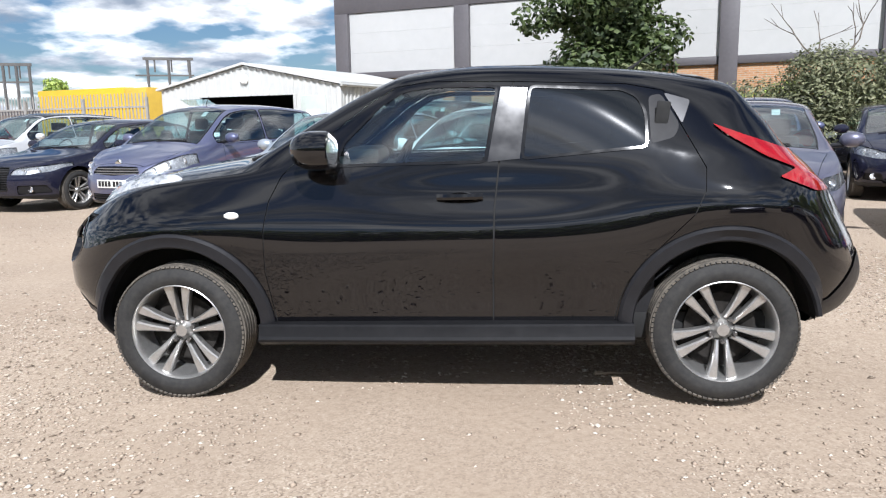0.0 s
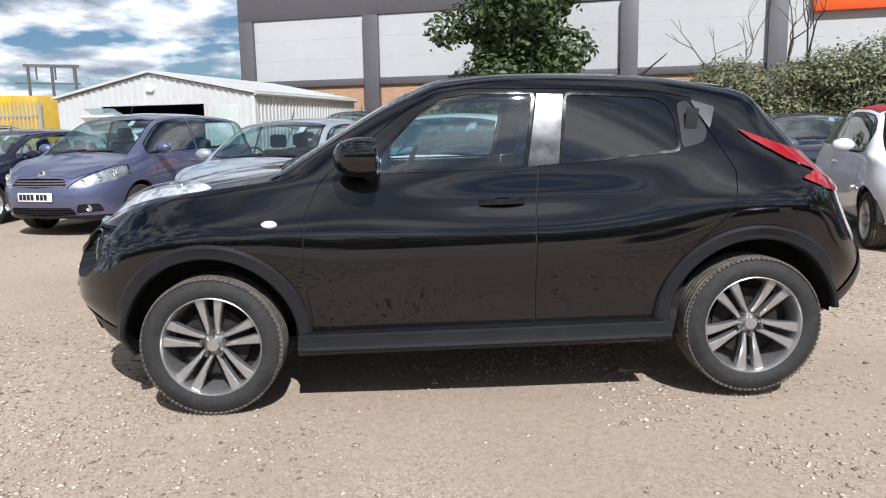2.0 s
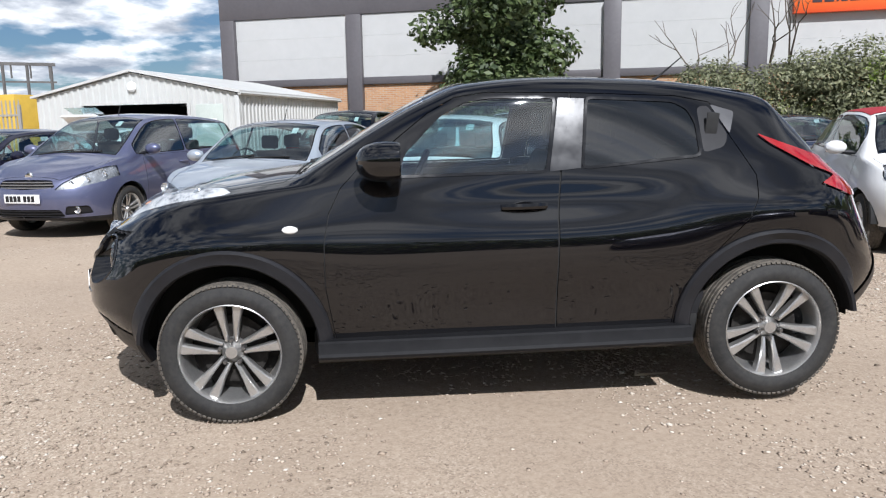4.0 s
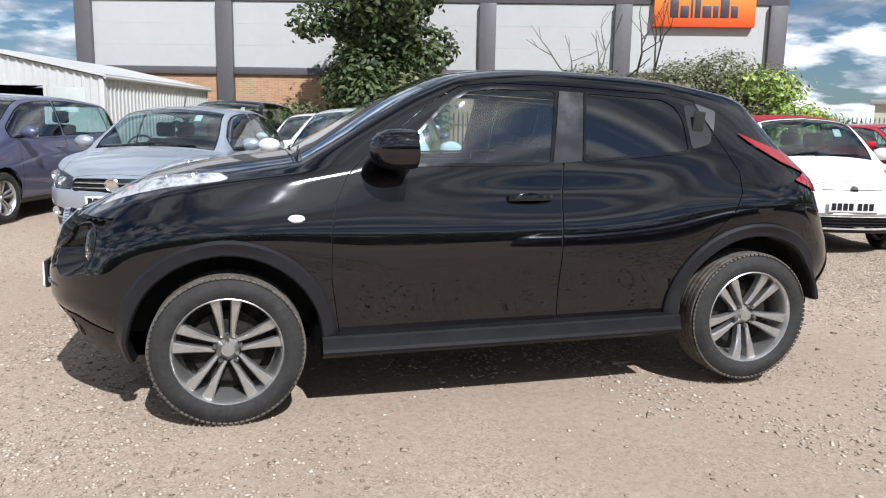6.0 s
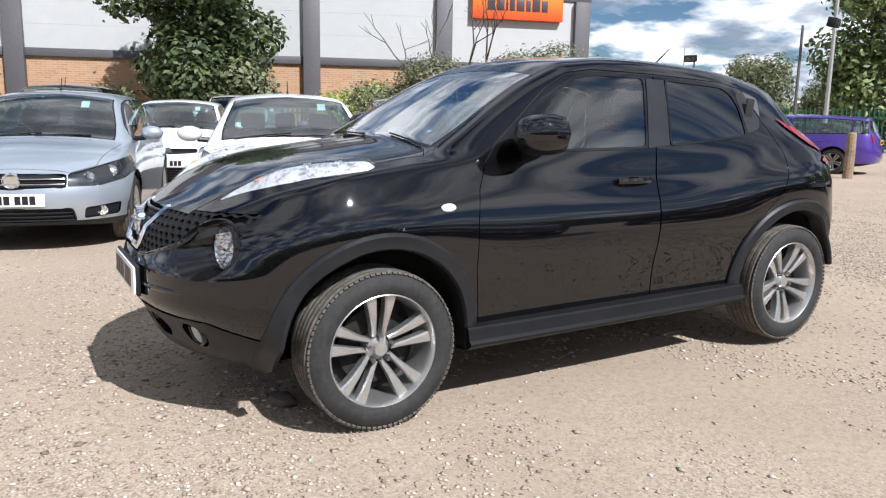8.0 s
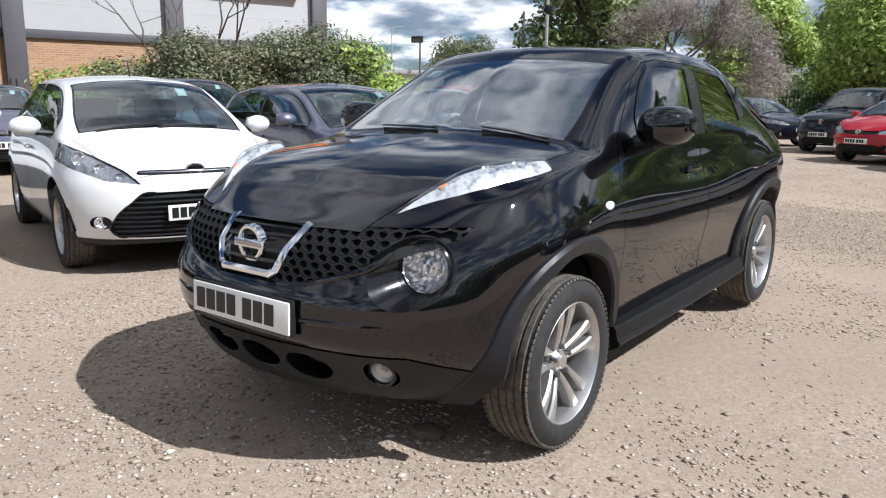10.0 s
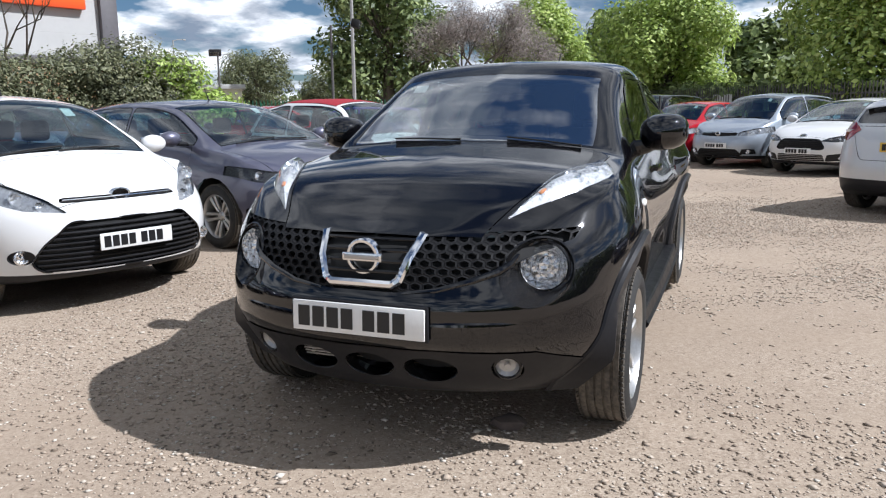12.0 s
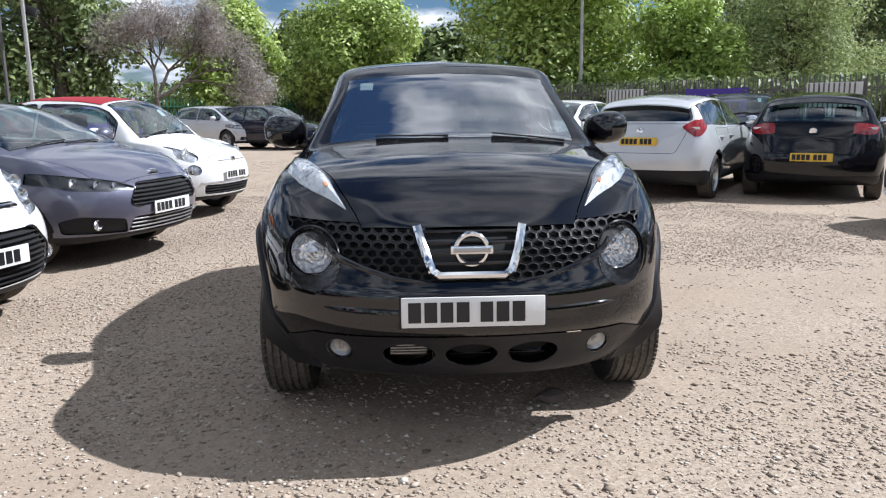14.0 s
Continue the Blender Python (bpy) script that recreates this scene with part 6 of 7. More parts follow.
def palisade(name, label, a, b, high, mat, pitch=0.16, pales=300):
    """A palisade fence: rails, posts, and pointed pales, each pale a part of its own."""
    a, b = Vector((*a, 0)), Vector((*b, 0))
    L = (b - a).length
    ang = math.degrees(math.atan2(b.y - a.y, b.x - a.x))
    f = thing(name, pose(a.x, a.y, 0, 0, 0, ang), label, "fence", kind="structure")
    for z in (0.45, high - 0.45):
        part("rail", box(bmesh.new(), (0, 0.0, z - 0.03), (L, 0.04, z + 0.03)), mat, f)
    n = int(L / pitch)
    me = None
    for k in range(n):
        if me is None:
            bm = sweep(bmesh.new(), [[(-0.026, y, 0.05), (0.026, y, 0.05), (0.026, y, high - 0.10), (0.014, y, high), (-0.014, y, high), (-0.026, y, high - 0.10)] for y in (-0.008, 0.0)])
            o = part("pale", bm, mat, f, smooth=False)
            me = o.data
        else:
            o = new("pale", me)
            o.parent = f
        o.matrix_basis = pose((k + 0.5) * pitch, -0.004, random.uniform(-0.01, 0.01), 0, 0, 0)
    pm = None
    for k in range(int(L / 2.75) + 1):
        if pm is None:
            o = part("post", box(bmesh.new(), (-0.05, 0.04, 0), (0.05, 0.10, high - 0.15)), mat, f)
            pm = o.data
        else:
            o = new("post", pm)
            o.parent = f
        o.matrix_basis = pose(k * 2.75, 0, 0)
    return f


palisade("palisade_fence", "grey galvanised palisade fence", (-11.6, 19.5), (-24.0, 23.2), 2.35, M_GALV, 0.15)
P0, P1 = Vector((41.0, 6.6)), Vector((19.0, -14.4))
d_ = (P1 - P0).normalized()
palisade("palisade_fence", "dull grey palisade fence below the trees", P0, P0 + d_ * 30.4, 2.25, M_DULLSTEEL, 0.155)
palisade("palisade_fence", "dull grey palisade fence below the trees", P0 + d_ * 30.4, P0 + d_ * 46, 2.25, M_DULLSTEEL, 0.155)
palisade("palisade_fence", "green palisade fence at the yard edge", (41.0, 6.8), (24.5, 33.0), 2.0, M_GREENSTEEL, 0.2)
M_YELLOW = simple("yellow_container_paint", (0.62, 0.37, 0.02), 0.45, grain=0.08, scale=3)
ct = thing("container", pose(-16.9, 25.0, 0, 0, 0, WALL_A - 4), "yellow steel container behind the fence", "container")
part("container_body", box(bmesh.new(), (-3.1, 0, 0.05), (2.1, 2.4, 2.78), 0.04), M_YELLOW, ct)
# end of the container: its shade is put into a duller copy of the yellow
part("container_end", box(bmesh.new(), (2.1, 0.02, 0.05), (3.3, 2.38, 2.74), 0.03), simple("shaded_yellow_panel", (0.55, 0.36, 0.05), 0.6, grain=0.1), ct)
for k in range(13):
    part("container_rib", box(bmesh.new(), (-3.0 + k * 0.4, -0.03, 0.2), (-2.86 + k * 0.4, 0.0, 2.55), 0.008), M_YELLOW, ct)
for gx, gy, gz, w_ in ((-25.2, 50.0, 6.1, 2.9), (-34.0, 45.5, 5.6, 1.6)):
    gt = thing("power_gantry", pose(gx, gy, 0, 0, 0, 25), "grey steel electricity gantry against the sky", "gantry")
    for k in (-0.5, 0.0, 0.5):
        part("post", tube(bmesh.new(), [(k * w_, 0, 0), (k * w_, 0, gz)], 0.10, 8), M_DULLSTEEL, gt)
        part("insulator", tube(bmesh.new(), [(k * w_ * 0.8 + 0.2, 0, gz - 0.1), (k * w_ * 0.8 + 0.2, 0, gz - 1.0)], 0.06, 6), M_DULLSTEEL, gt)
    part("beam", box(bmesh.new(), (-0.6 * w_, -0.1, gz - 0.15), (0.6 * w_, 0.1, gz + 0.05)), M_DULLSTEEL, gt)
    part("beam", box(bmesh.new(), (-0.8 * w_, -0.06, gz - 1.3), (0.6 * w_, 0.06, gz - 1.18)), M_DULLSTEEL, gt)
lw = thing("low_building", pose(-26.0, 32.0, 0, 0, 0, WALL_A), "long low pale building behind the fence", "building", kind="structure")
part("wall", box(bmesh.new(), (-14, 0, 0), (4, 6, 1.9)), simple("dull_pink_wall", (0.36, 0.30, 0.28), 0.8), lw)
part("roof", box(bmesh.new(), (-14.2, -0.2, 1.9), (4.2, 6.2, 2.1)), M_GREYCLAD, lw)

# ---- boards and banner on the far fence ----
F_ANG = math.degrees(math.atan2(d_.y, d_.x))


def on_fence(s, z, d=0.08):
    p = P0 + d_ * s
    return pose(p.x, p.y, z, 0, 0, F_ANG) @ Matrix.Translation((0, -d, 0))


M_BOARD = simple("white_board", (0.60, 0.60, 0.58), 0.6, grain=0.06, scale=4)
for s0, s1, z0, z1 in ((21.1, 22.7, 0.95, 1.95), (28.7, 30.4, 0.9, 2.0), (9.6, 10.8, 1.0, 1.9)):
    bo = thing("notice_board", on_fence(s0, 0), "white board fixed to the palisade fence", "board")
    part("board_sheet", box(bmesh.new(), (0, -0.02, z0), (s1 - s0, 0.0, z1), 0.004), M_BOARD, bo)
    n = int((s1 - s0) / 0.155)
    for k in range(n):
        part("board_strip", box(bmesh.new(), (k * 0.155 + 0.05, -0.035, z0 + 0.02), (k * 0.155 + 0.10, -0.02, z1 - 0.02)), M_DULLSTEEL, bo)
bn = thing("banner", on_fence(24.45, 0), "violet banner with white lettering on the fence", "banner")
M_VIOLET = simple("violet_banner", (0.065, 0.035, 0.30), 0.5, grain=0.08, scale=4)
secs = [[(2.35 * k / 12, -0.03 - 0.03 * math.sin(k * 1.3), 1.05), (2.35 * k / 12, -0.03 - 0.02 * math.sin(k * 1.1 + 1), 1.92 - 0.03 * math.sin(math.pi * k / 12)),
         (2.35 * k / 12, -0.045 - 0.02 * math.sin(k * 1.1 + 1), 1.92 - 0.03 * math.sin(math.pi * k / 12)), (2.35 * k / 12, -0.045 - 0.03 * math.sin(k * 1.3), 1.05)] for k in range(13)]
part("banner_cloth", sweep(bmesh.new(), secs), M_VIOLET, bn)
fc = bpy.data.curves.new("banner_text", 'FONT')
fc.body, fc.size, fc.align_x, fc.extrude = "Awaiting Parts", 0.29, 'CENTER', 0.004
tx = new("banner_text", fc)
tx.parent = bn
tx.matrix_basis = pose(1.17, -0.10, 1.50, 90, 0, 0)
fc.materials.append(M_PAPER)


# ---- lamp posts ----
def flood_post(x, y, h, ang, label="black floodlight on a thin post"):
    r = thing("floodlight_post", pose(x, y, 0, 0, 0, ang), label, "lamp post", "lamp posts")
    part("post", tube(bmesh.new(), [(0, 0, 0), (0, 0, h)], [0.06, 0.045], 8), M_DULLSTEEL, r)
    hd = part("lamp_head", box(bmesh.new(), (-0.28, -0.14, h - 0.02), (0.28, 0.16, h + 0.28), 0.03, Matrix.Rotation(radians(12), 4, 'X')), M_MATT, r)
    part("lamp_glass", box(bmesh.new(), (-0.22, -0.22, h + 0.02), (0.22, -0.16, h + 0.22), 0.01, Matrix.Rotation(radians(12), 4, 'X')), M_GLASS_CLEAR, hd)


flood_post(26.5, 22.5, 4.1, -60)
flood_post(21.5, 13.4, 4.55, 20)


def mast(x, y, h, r0, label, arm=0.0):
    r = thing("street_lamp", pose(x, y, 0), label, "street lamp", "lamp posts")
    part("post", tube(bmesh.new(), [(0, 0, 0), (0, 0, h * 0.3), (0, 0, h)], [r0, r0 * 0.8, r0 * 0.55], 8), M_GALV, r)
    if arm:
        part("arm", tube(bmesh.new(), [(0, 0, h - 0.05), (arm * 0.6, -arm * 0.3, h + 0.1), (arm, -arm * 0.5, h + 0.1)], 0.035, 6), M_GALV, r)
        part("lantern", box(bmesh.new(), (arm - 0.05, -arm * 0.5 - 0.1, h + 0.06), (arm + 0.4, -arm * 0.5 + 0.1, h + 0.16), 0.03), M_GALV, r)


mast(23.6, 13.6, 12.0, 0.09, "tall pale steel mast")
mast(28.6, -7.5, 12.0, 0.10, "tall pale steel mast by the fence")
mast(58.0, 52.0, 8.6, 0.10, "slim street lamp beyond the fence", 0.9)
mast(46.0, 27.0, 4.9, 0.06, "slim street lamp beyond the fence", 0.5)
wp = thing("bollard", pose(14.4, 6.9, 0), "weathered wooden bollard post", "bollard")
part("post", tube(bmesh.new(), [(0, 0, -0.1), (0.01, 0, 0.5), (0, 0, 1.02), (0, 0, 1.06)], [0.115, 0.11, 0.105, 0.08], 12), simple("weathered_wood", (0.26, 0.19, 0.12), 0.9, grain=0.3, scale=20), wp)
kb = thing("restaurant_building", pose(31.5, 27.2, 0, 0, 0, -52), "small cream building with a yellow emblem", "building", kind="structure")
part("wall", box(bmesh.new(), (-1.9, 0, 0), (1.9, 5, 2.7)), simple("cream_render", (0.62, 0.60, 0.48), 0.8), kb)
part("roof", box(bmesh.new(), (-2.1, -0.2, 2.7), (2.1, 5.2, 2.95), 0.02), M_CLAD, kb)
part("emblem", box(bmesh.new(), (-0.9, -0.06, 1.35), (-0.2, -0.01, 1.95), 0.02), M_YELLOW, kb)

# ---- plants ----


def leaf_material(name, dark, mid, light):
    m = Mat(name).set(rough=0.55)
    c = m.ramp(m.island(), (0.0, dark), (0.5, mid), (1.0, light))
    c = m.mix(m.ramp(m.noise(0.9, 3), (0.35, 0.0), (0.7, 0.35)), c, tuple(0.8 * a for a in dark))
    m.to(c, "Base Color")
    t = m.n.new("ShaderNodeBsdfTranslucent")
    x = m.n.new("ShaderNodeMixShader")
    x.inputs[0].default_value = 0.32
    m.l.new(c, t.inputs["Color"])
    m.l.new(m.b.outputs[0], x.inputs[1])
    m.l.new(t.outputs[0], x.inputs[2])
    m.l.new(x.outputs[0], m.n["Material Output"].inputs[0])
    return m.m


L_MAPLE = leaf_material("maple_leaves", (0.177, 0.260, 0.053), (0.425, 0.543, 0.124), (0.708, 0.800, 0.283))
L_BRIGHT = leaf_material("bright_leaves", (0.184, 0.276, 0.057), (0.414, 0.552, 0.115), (0.632, 0.759, 0.230))
L_DARK = leaf_material("dark_leaves", (0.078, 0.117, 0.039), (0.195, 0.254, 0.091), (0.442, 0.520, 0.208))
L_OLIVE = leaf_material("olive_leaves", (0.09, 0.105, 0.05), (0.18, 0.20, 0.10), (0.32, 0.34, 0.18))
L_HEDGE = leaf_material("hedge_leaves", (0.075, 0.085, 0.042), (0.18, 0.195, 0.10), (0.36, 0.36, 0.21))
L_WILLOW = leaf_material("willow_leaves", (0.175, 0.225, 0.081), (0.388, 0.463, 0.188), (0.650, 0.725, 0.350))
L_LAUREL = leaf_material("glossy_tree_leaves", (0.024, 0.043, 0.014), (0.068, 0.101, 0.030), (0.162, 0.203, 0.081))
L_TWIG = leaf_material("dry_twigs", (0.264, 0.226, 0.198), (0.440, 0.385, 0.347), (0.616, 0.550, 0.506))
_w = Mat("bark").set(rough=0.9)
_w.to(_w.ramp(_w.noise(6, 6, stretch=(1, 1, 0.2)), (0.3, (0.05, 0.04, 0.03)), (0.7, (0.17, 0.14, 0.11))), "Base Color").bump(_w.noise(14, 5, stretch=(1, 1, 0.2)), 0.6, 0.02)
M_BARK = _w.m


def leaf_cloud(name, clumps, count, size, mat, parent, slim=0.55, shell=0.55, rng=None, twig=False):
    """Many small folded leaves spread through soft clumps (centre, radii)."""
    rng = rng or np.random.default_rng(5)
    cl = np.array([[*c, *r] for c, r in clumps], float)
    vol = (cl[:, 3] * cl[:, 4] * cl[:, 5]) ** 0.8
    pick = rng.choice(len(cl), count, p=vol / vol.sum())
    d = rng.normal(size=(count, 3))
    d /= np.linalg.norm(d, axis=1)[:, None]
    rad = (shell + (1 - shell) * rng.random(count)) ** 0.8 * (1 + 0.16 * rng.normal(size=count))
    p = cl[pick, :3] + d * rad[:, None] * cl[pick, 3:6]
    p[:, 2] = np.maximum(p[:, 2], 0.03)
    up = np.cross(d, rng.normal(size=(count, 3)))
    up /= np.linalg.norm(up, axis=1)[:, None]
    nrm = 1.3 * d + 0.7 * rng.normal(size=(count, 3)) + np.array([0, 0, 0.9])
    nrm /= np.linalg.norm(nrm, axis=1)[:, None]
    sd = np.cross(nrm, up)
    sd /= np.linalg.norm(sd, axis=1)[:, None]
    up = np.cross(sd, nrm)
    s = size * (0.6 + 0.8 * rng.random(count))[:, None]
    v = np.stack([p - up * s, p + sd * s * slim + nrm * s * 0.15, p + up * s, p - sd * s * slim + nrm * s * 0.15], 1).reshape(-1, 3)
    i = np.arange(count) * 4
    f = np.concatenate([np.stack([i, i + 1, i + 2], 1), np.stack([i, i + 2, i + 3], 1)])
    me = bpy.data.meshes.new(name)
    me.vertices.add(len(v))
    me.vertices.foreach_set("co", v.ravel())
    me.loops.add(len(f) * 3)
    me.loops.foreach_set("vertex_index", f.ravel().astype(np.int32))
    me.polygons.add(len(f))
    me.polygons.foreach_set("loop_start", np.arange(len(f), dtype=np.int32) * 3)
    me.update(calc_edges=True)
    me.materials.append(mat)
    ob = new(name, me)
    ob.parent = parent
    ob["kind"] = "stuff"
    return ob


def tree(label, x, y, h, w, mat, seed, trunk=0.25, base=0.25, count=9000, leaf=0.16, clumps=26, lean=0.0, shell=0.72, slim=0.55, name="tree", top=0.55):
    rng = np.random.default_rng(seed)
    r = thing(name, pose(x, y, 0), label, "tree")
    cs = []
    for k in range(clumps):
        f = (k + 0.5) / clumps
        z = h * (base + (1 - base) * (f ** 0.85)) * 0.93
        t = (z / h - base) / (1 - base)
        prof = math.sin(math.pi * min(1, max(0.05, 0.18 + 0.80 * t))) ** top
        a = rng.random() * 6.283
        q = w * 0.5 * prof * (0.25 + 0.62 * rng.random())
        rr = w * (0.13 + 0.09 * rng.random())
        cs.append(((q * math.cos(a) + lean * t, q * math.sin(a), z), (rr, rr, rr * (0.65 + 0.3 * rng.random()))))
    bm = bmesh.new()
    tube(bm, [(0, 0, -0.1), (0.05, 0.02, h * 0.25), (lean * 0.4, 0.04, h * 0.55), (lean * 0.8, 0, h * 0.85)], [trunk, trunk * 0.8, trunk * 0.5, trunk * 0.12], 9)
    part("trunk", bm, M_BARK, r)
    bm = bmesh.new()
    for (c, q) in cs[::2]:
        z0 = max(h * base * 0.7, c[2] * 0.6)
        mid = (c[0] * 0.45, c[1] * 0.45, (z0 + c[2]) / 2 + 0.1)
        tube(bm, [(lean * z0 / h * 0.6, 0, z0), mid, c], [trunk * 0.35, trunk * 0.2, trunk * 0.06], 6)
    part("branchwork", bm, M_BARK, r)
    leaf_cloud("crown", cs, count, leaf, mat, r, slim, shell, rng)
    return r


def bare_tree(label, x, y, h, w, seed, trunk=0.12, depth=5, haze=0, mat=None, fork=3):
    """A leafless or withered tree: branches fork again and again."""
    rng = np.random.default_rng(seed)
    r = thing("bare_tree", pose(x, y, 0), label, "tree")
    bm = bmesh.new()
    ends = []

    def grow(p, d, ln, rad, k):
        q = p + d * ln
        m = p + d * ln * 0.5 + Vector(rng.normal(size=3)) * ln * 0.05
        tube(bm, [p, m, q], [rad, rad * 0.85, rad * 0.7], 6 if k > 2 else 4, cap=False)
        if k == 0:
            ends.append(q)
            return
        for _ in range(fork if k > 1 else 2):
            nd = (d + Vector(rng.normal(size=3)) * 0.42 + Vector((0, 0, 0.10))).normalized()
            if w < h:
                nd.z = abs(nd.z) * 0.6 + 0.3 * (w < 0.6 * h)
                nd.normalize()
            grow(q, nd, ln * rng.uniform(0.62, 0.86), rad * 0.62, k - 1)

    grow(Vector((0, 0, -0.05)), Vector((0.03, 0.02, 1)).normalized(), h * 0.30, trunk, depth)
    part("branchwork", bm, M_BARK if mat is None else mat, r)
    if haze:
        cs = [(tuple(e), (w * 0.10, w * 0.10, w * 0.09)) for e in ends[::2]]
        leaf_cloud("twig_haze", cs, haze, 0.10, L_TWIG, r, 0.12, 0.2, rng)
    return r


def hedge(label, pts, h, w, mat, seed, count, leaf=0.09, name="hedge", shell=0.62):
    rng = np.random.default_rng(seed)
    r = thing(name, Matrix.Identity(4), label, "hedge")
    cs = []
    L = sum((Vector(b[:2]) - Vector(a[:2])).length for a, b in zip(pts, pts[1:]))
    n = max(3, int(L / 0.55))
    for k in range(n):
        f = k / (n - 1) * (len(pts) - 1)
        i = min(int(f), len(pts) - 2)
        a, b = Vector(pts[i]), Vector(pts[i + 1])
        c = a.lerp(b, f - i)
        hh = (c.z if len(c) > 2 else h)
        for lv in range(max(1, int(hh / 0.55))):
            z = hh * (lv + 0.5) / max(1, int(hh / 0.55))
            j = rng.normal(size=2) * 0.18
            cs.append(((c.x + j[0], c.y + j[1], z * (0.95 + 0.1 * rng.random())), (w * (0.42 + 0.2 * rng.random()), w * (0.42 + 0.2 * rng.random()), 0.42 + 0.16 * rng.random())))
    bm = bmesh.new()
    for k in range(0, len(cs), 5):
        c = cs[k][0]
        tube(bm, [(c[0], c[1], -0.05), (c[0] + 0.1, c[1], c[2] * 0.5), (c[0], c[1] + 0.1, c[2])], [0.05, 0.04, 0.01], 5)
    part("stems", bm, M_BARK, r)
    leaf_cloud("foliage", cs, count, leaf, mat, r, 0.42, shell, rng)
    return r


# beside the warehouse
tree("broad dark green tree in front of the warehouse", 2.9, 21.0, 6.9, 5.2, L_LAUREL, 11, 0.22, 0.20, 17000, 0.115, 34, top=0.35)
tree("shrubby light green growth under the tree", 3.6, 20.2, 2.7, 3.4, L_OLIVE, 12, 0.06, 0.08, 5000, 0.09, 16, name="shrub")
hw_ = lambda s, d, z: tuple(wall_at(s, d)[:2]) + (z,)
hedge("low green hedge along the brick wall", [hw_(-9.2, 3.2, 1.5), hw_(-6.5, 3.2, 2.0), hw_(-4.6, 3.2, 1.5), hw_(-2.8, 3.3, 1.2)], 1.6, 1.0, L_OLIVE, 21, 7000, 0.085)
hedge("low green hedge along the brick wall", [hw_(0.3, 3.6, 1.95), hw_(2.2, 3.6, 2.15), hw_(4.4, 3.6, 1.95), hw_(6.0, 4.5, 2.0)], 2.0, 1.1, L_MAPLE, 22, 9000, 0.085)
hd_ = lambda s, d, z: tuple((N * d + U * s)[:2]) + (z,)
hedge("tall grey-green hedge behind the parked cars", [hd_(1.4, 15.6, 2.0), hd_(2.5, 15.4, 2.75), hd_(3.5, 15.2, 2.4), hd_(4.6, 15.0, 2.65), hd_(5.6, 14.9, 2.9), hd_(6.6, 14.8, 2.7)], 2.7, 1.7, L_HEDGE, 23, 62000, 0.052)
hedge("bright green bush at the end of the hedge", [hd_(6.7, 14.8, 2.7), hd_(7.1, 14.6, 2.5), hd_(7.6, 14.4, 1.7)], 2.6, 1.5, L_BRIGHT, 24, 9000, 0.075)
bare_tree("thin leafless sapling beside the hedge", 8.6, 17.2, 6.0, 2.2, 31, 0.07, 4, fork=2)
bare_tree("thin leafless sapling beside the hedge", 10.1, 16.4, 5.6, 2.4, 33, 0.08, 5, fork=2)
palisade("low_fence", "dark railings in front of the brick wall", tuple(wall_at(-5.2, 2.4)[:2]), tuple(wall_at(0.0, 2.4)[:2]), 1.75, M_MATT, 0.16)
# beyond the fences
tree("tall dark oak beyond the fence", 36.6, 18.2, 13.5, 8.2, L_DARK, 41, 0.4, 0.16, 26000, 0.16, 44)
bare_tree("withered grey-brown tree by the fence", 31.5, 11.7, 6.4, 8.0, 42, 0.15, 6, haze=24000, mat=None, fork=3)
tree("green maple beyond the fence", 41.5, 10.4, 7.6, 6.8, L_MAPLE, 43, 0.25, 0.14, 22000, 0.135, 40)
tree("green maple beyond the fence", 39.4, 2.6, 7.6, 8.0, L_MAPLE, 44, 0.28, 0.13, 30000, 0.13, 44)
tree("dark tree behind the maples", 52.0, 6.0, 7.6, 9.0, L_DARK, 45, 0.3, 0.1, 9000, 0.28, 26)
tree("dark tree behind the maples", 50.0, -3.0, 6.6, 9.0, L_DARK, 46, 0.3, 0.1, 9000, 0.28, 26)
tree("large spreading maple beyond the fence", 33.6, -7.2, 11.6, 10.5, L_MAPLE, 47, 0.34, 0.14, 46000, 0.125, 60)
tree("light green young maple by the fence", 29.0, -12.2, 6.0, 4.8, L_BRIGHT, 48, 0.14, 0.15, 16000, 0.11, 30)
tree("tall dark poplar beyond the fence", 41.0, -18.0, 15.0, 5.2, L_DARK, 49, 0.3, 0.08, 18000, 0.16, 40)
tree("tall dark poplar beyond the fence", 43.0, -23.0, 16.0, 5.5, L_DARK, 50, 0.3, 0.08, 18000, 0.16, 40)
tree("rounded grey-green willow beyond the fence", 28.8, -17.0, 7.2, 7.8, L_WILLOW, 51, 0.25, 0.06, 42000, 0.10, 60, slim=0.3)
tree("dark pine at the yard corner", 46.0, -36.5, 18.0, 12.0, L_DARK, 52, 0.4, 0.10, 22000, 0.22, 44, slim=0.25)
tree("dark tree at the yard corner", 44.0, -29.5, 13.0, 9.0, L_DARK, 53, 0.3, 0.08, 16000, 0.19, 36)
tree("olive willow beyond the green fence", 45.5, 33.5, 5.9, 6.4, L_OLIVE, 54, 0.16, 0.08, 7000, 0.17, 22, slim=0.3)
tree("olive willow beyond the green fence", 46.5, 26.8, 6.2, 6.0, L_OLIVE, 55, 0.16, 0.08, 7000, 0.17, 22, slim=0.3)
tree("olive willow beyond the green fence", 54.0, 41.0, 6.6, 6.0, L_OLIVE, 56, 0.16, 0.08, 6000, 0.18, 20, slim=0.3)
tree("small round tree on the skyline", -39.0, 58.0, 5.4, 3.6, L_MAPLE, 57, 0.12, 0.2, 3000, 0.16, 14)
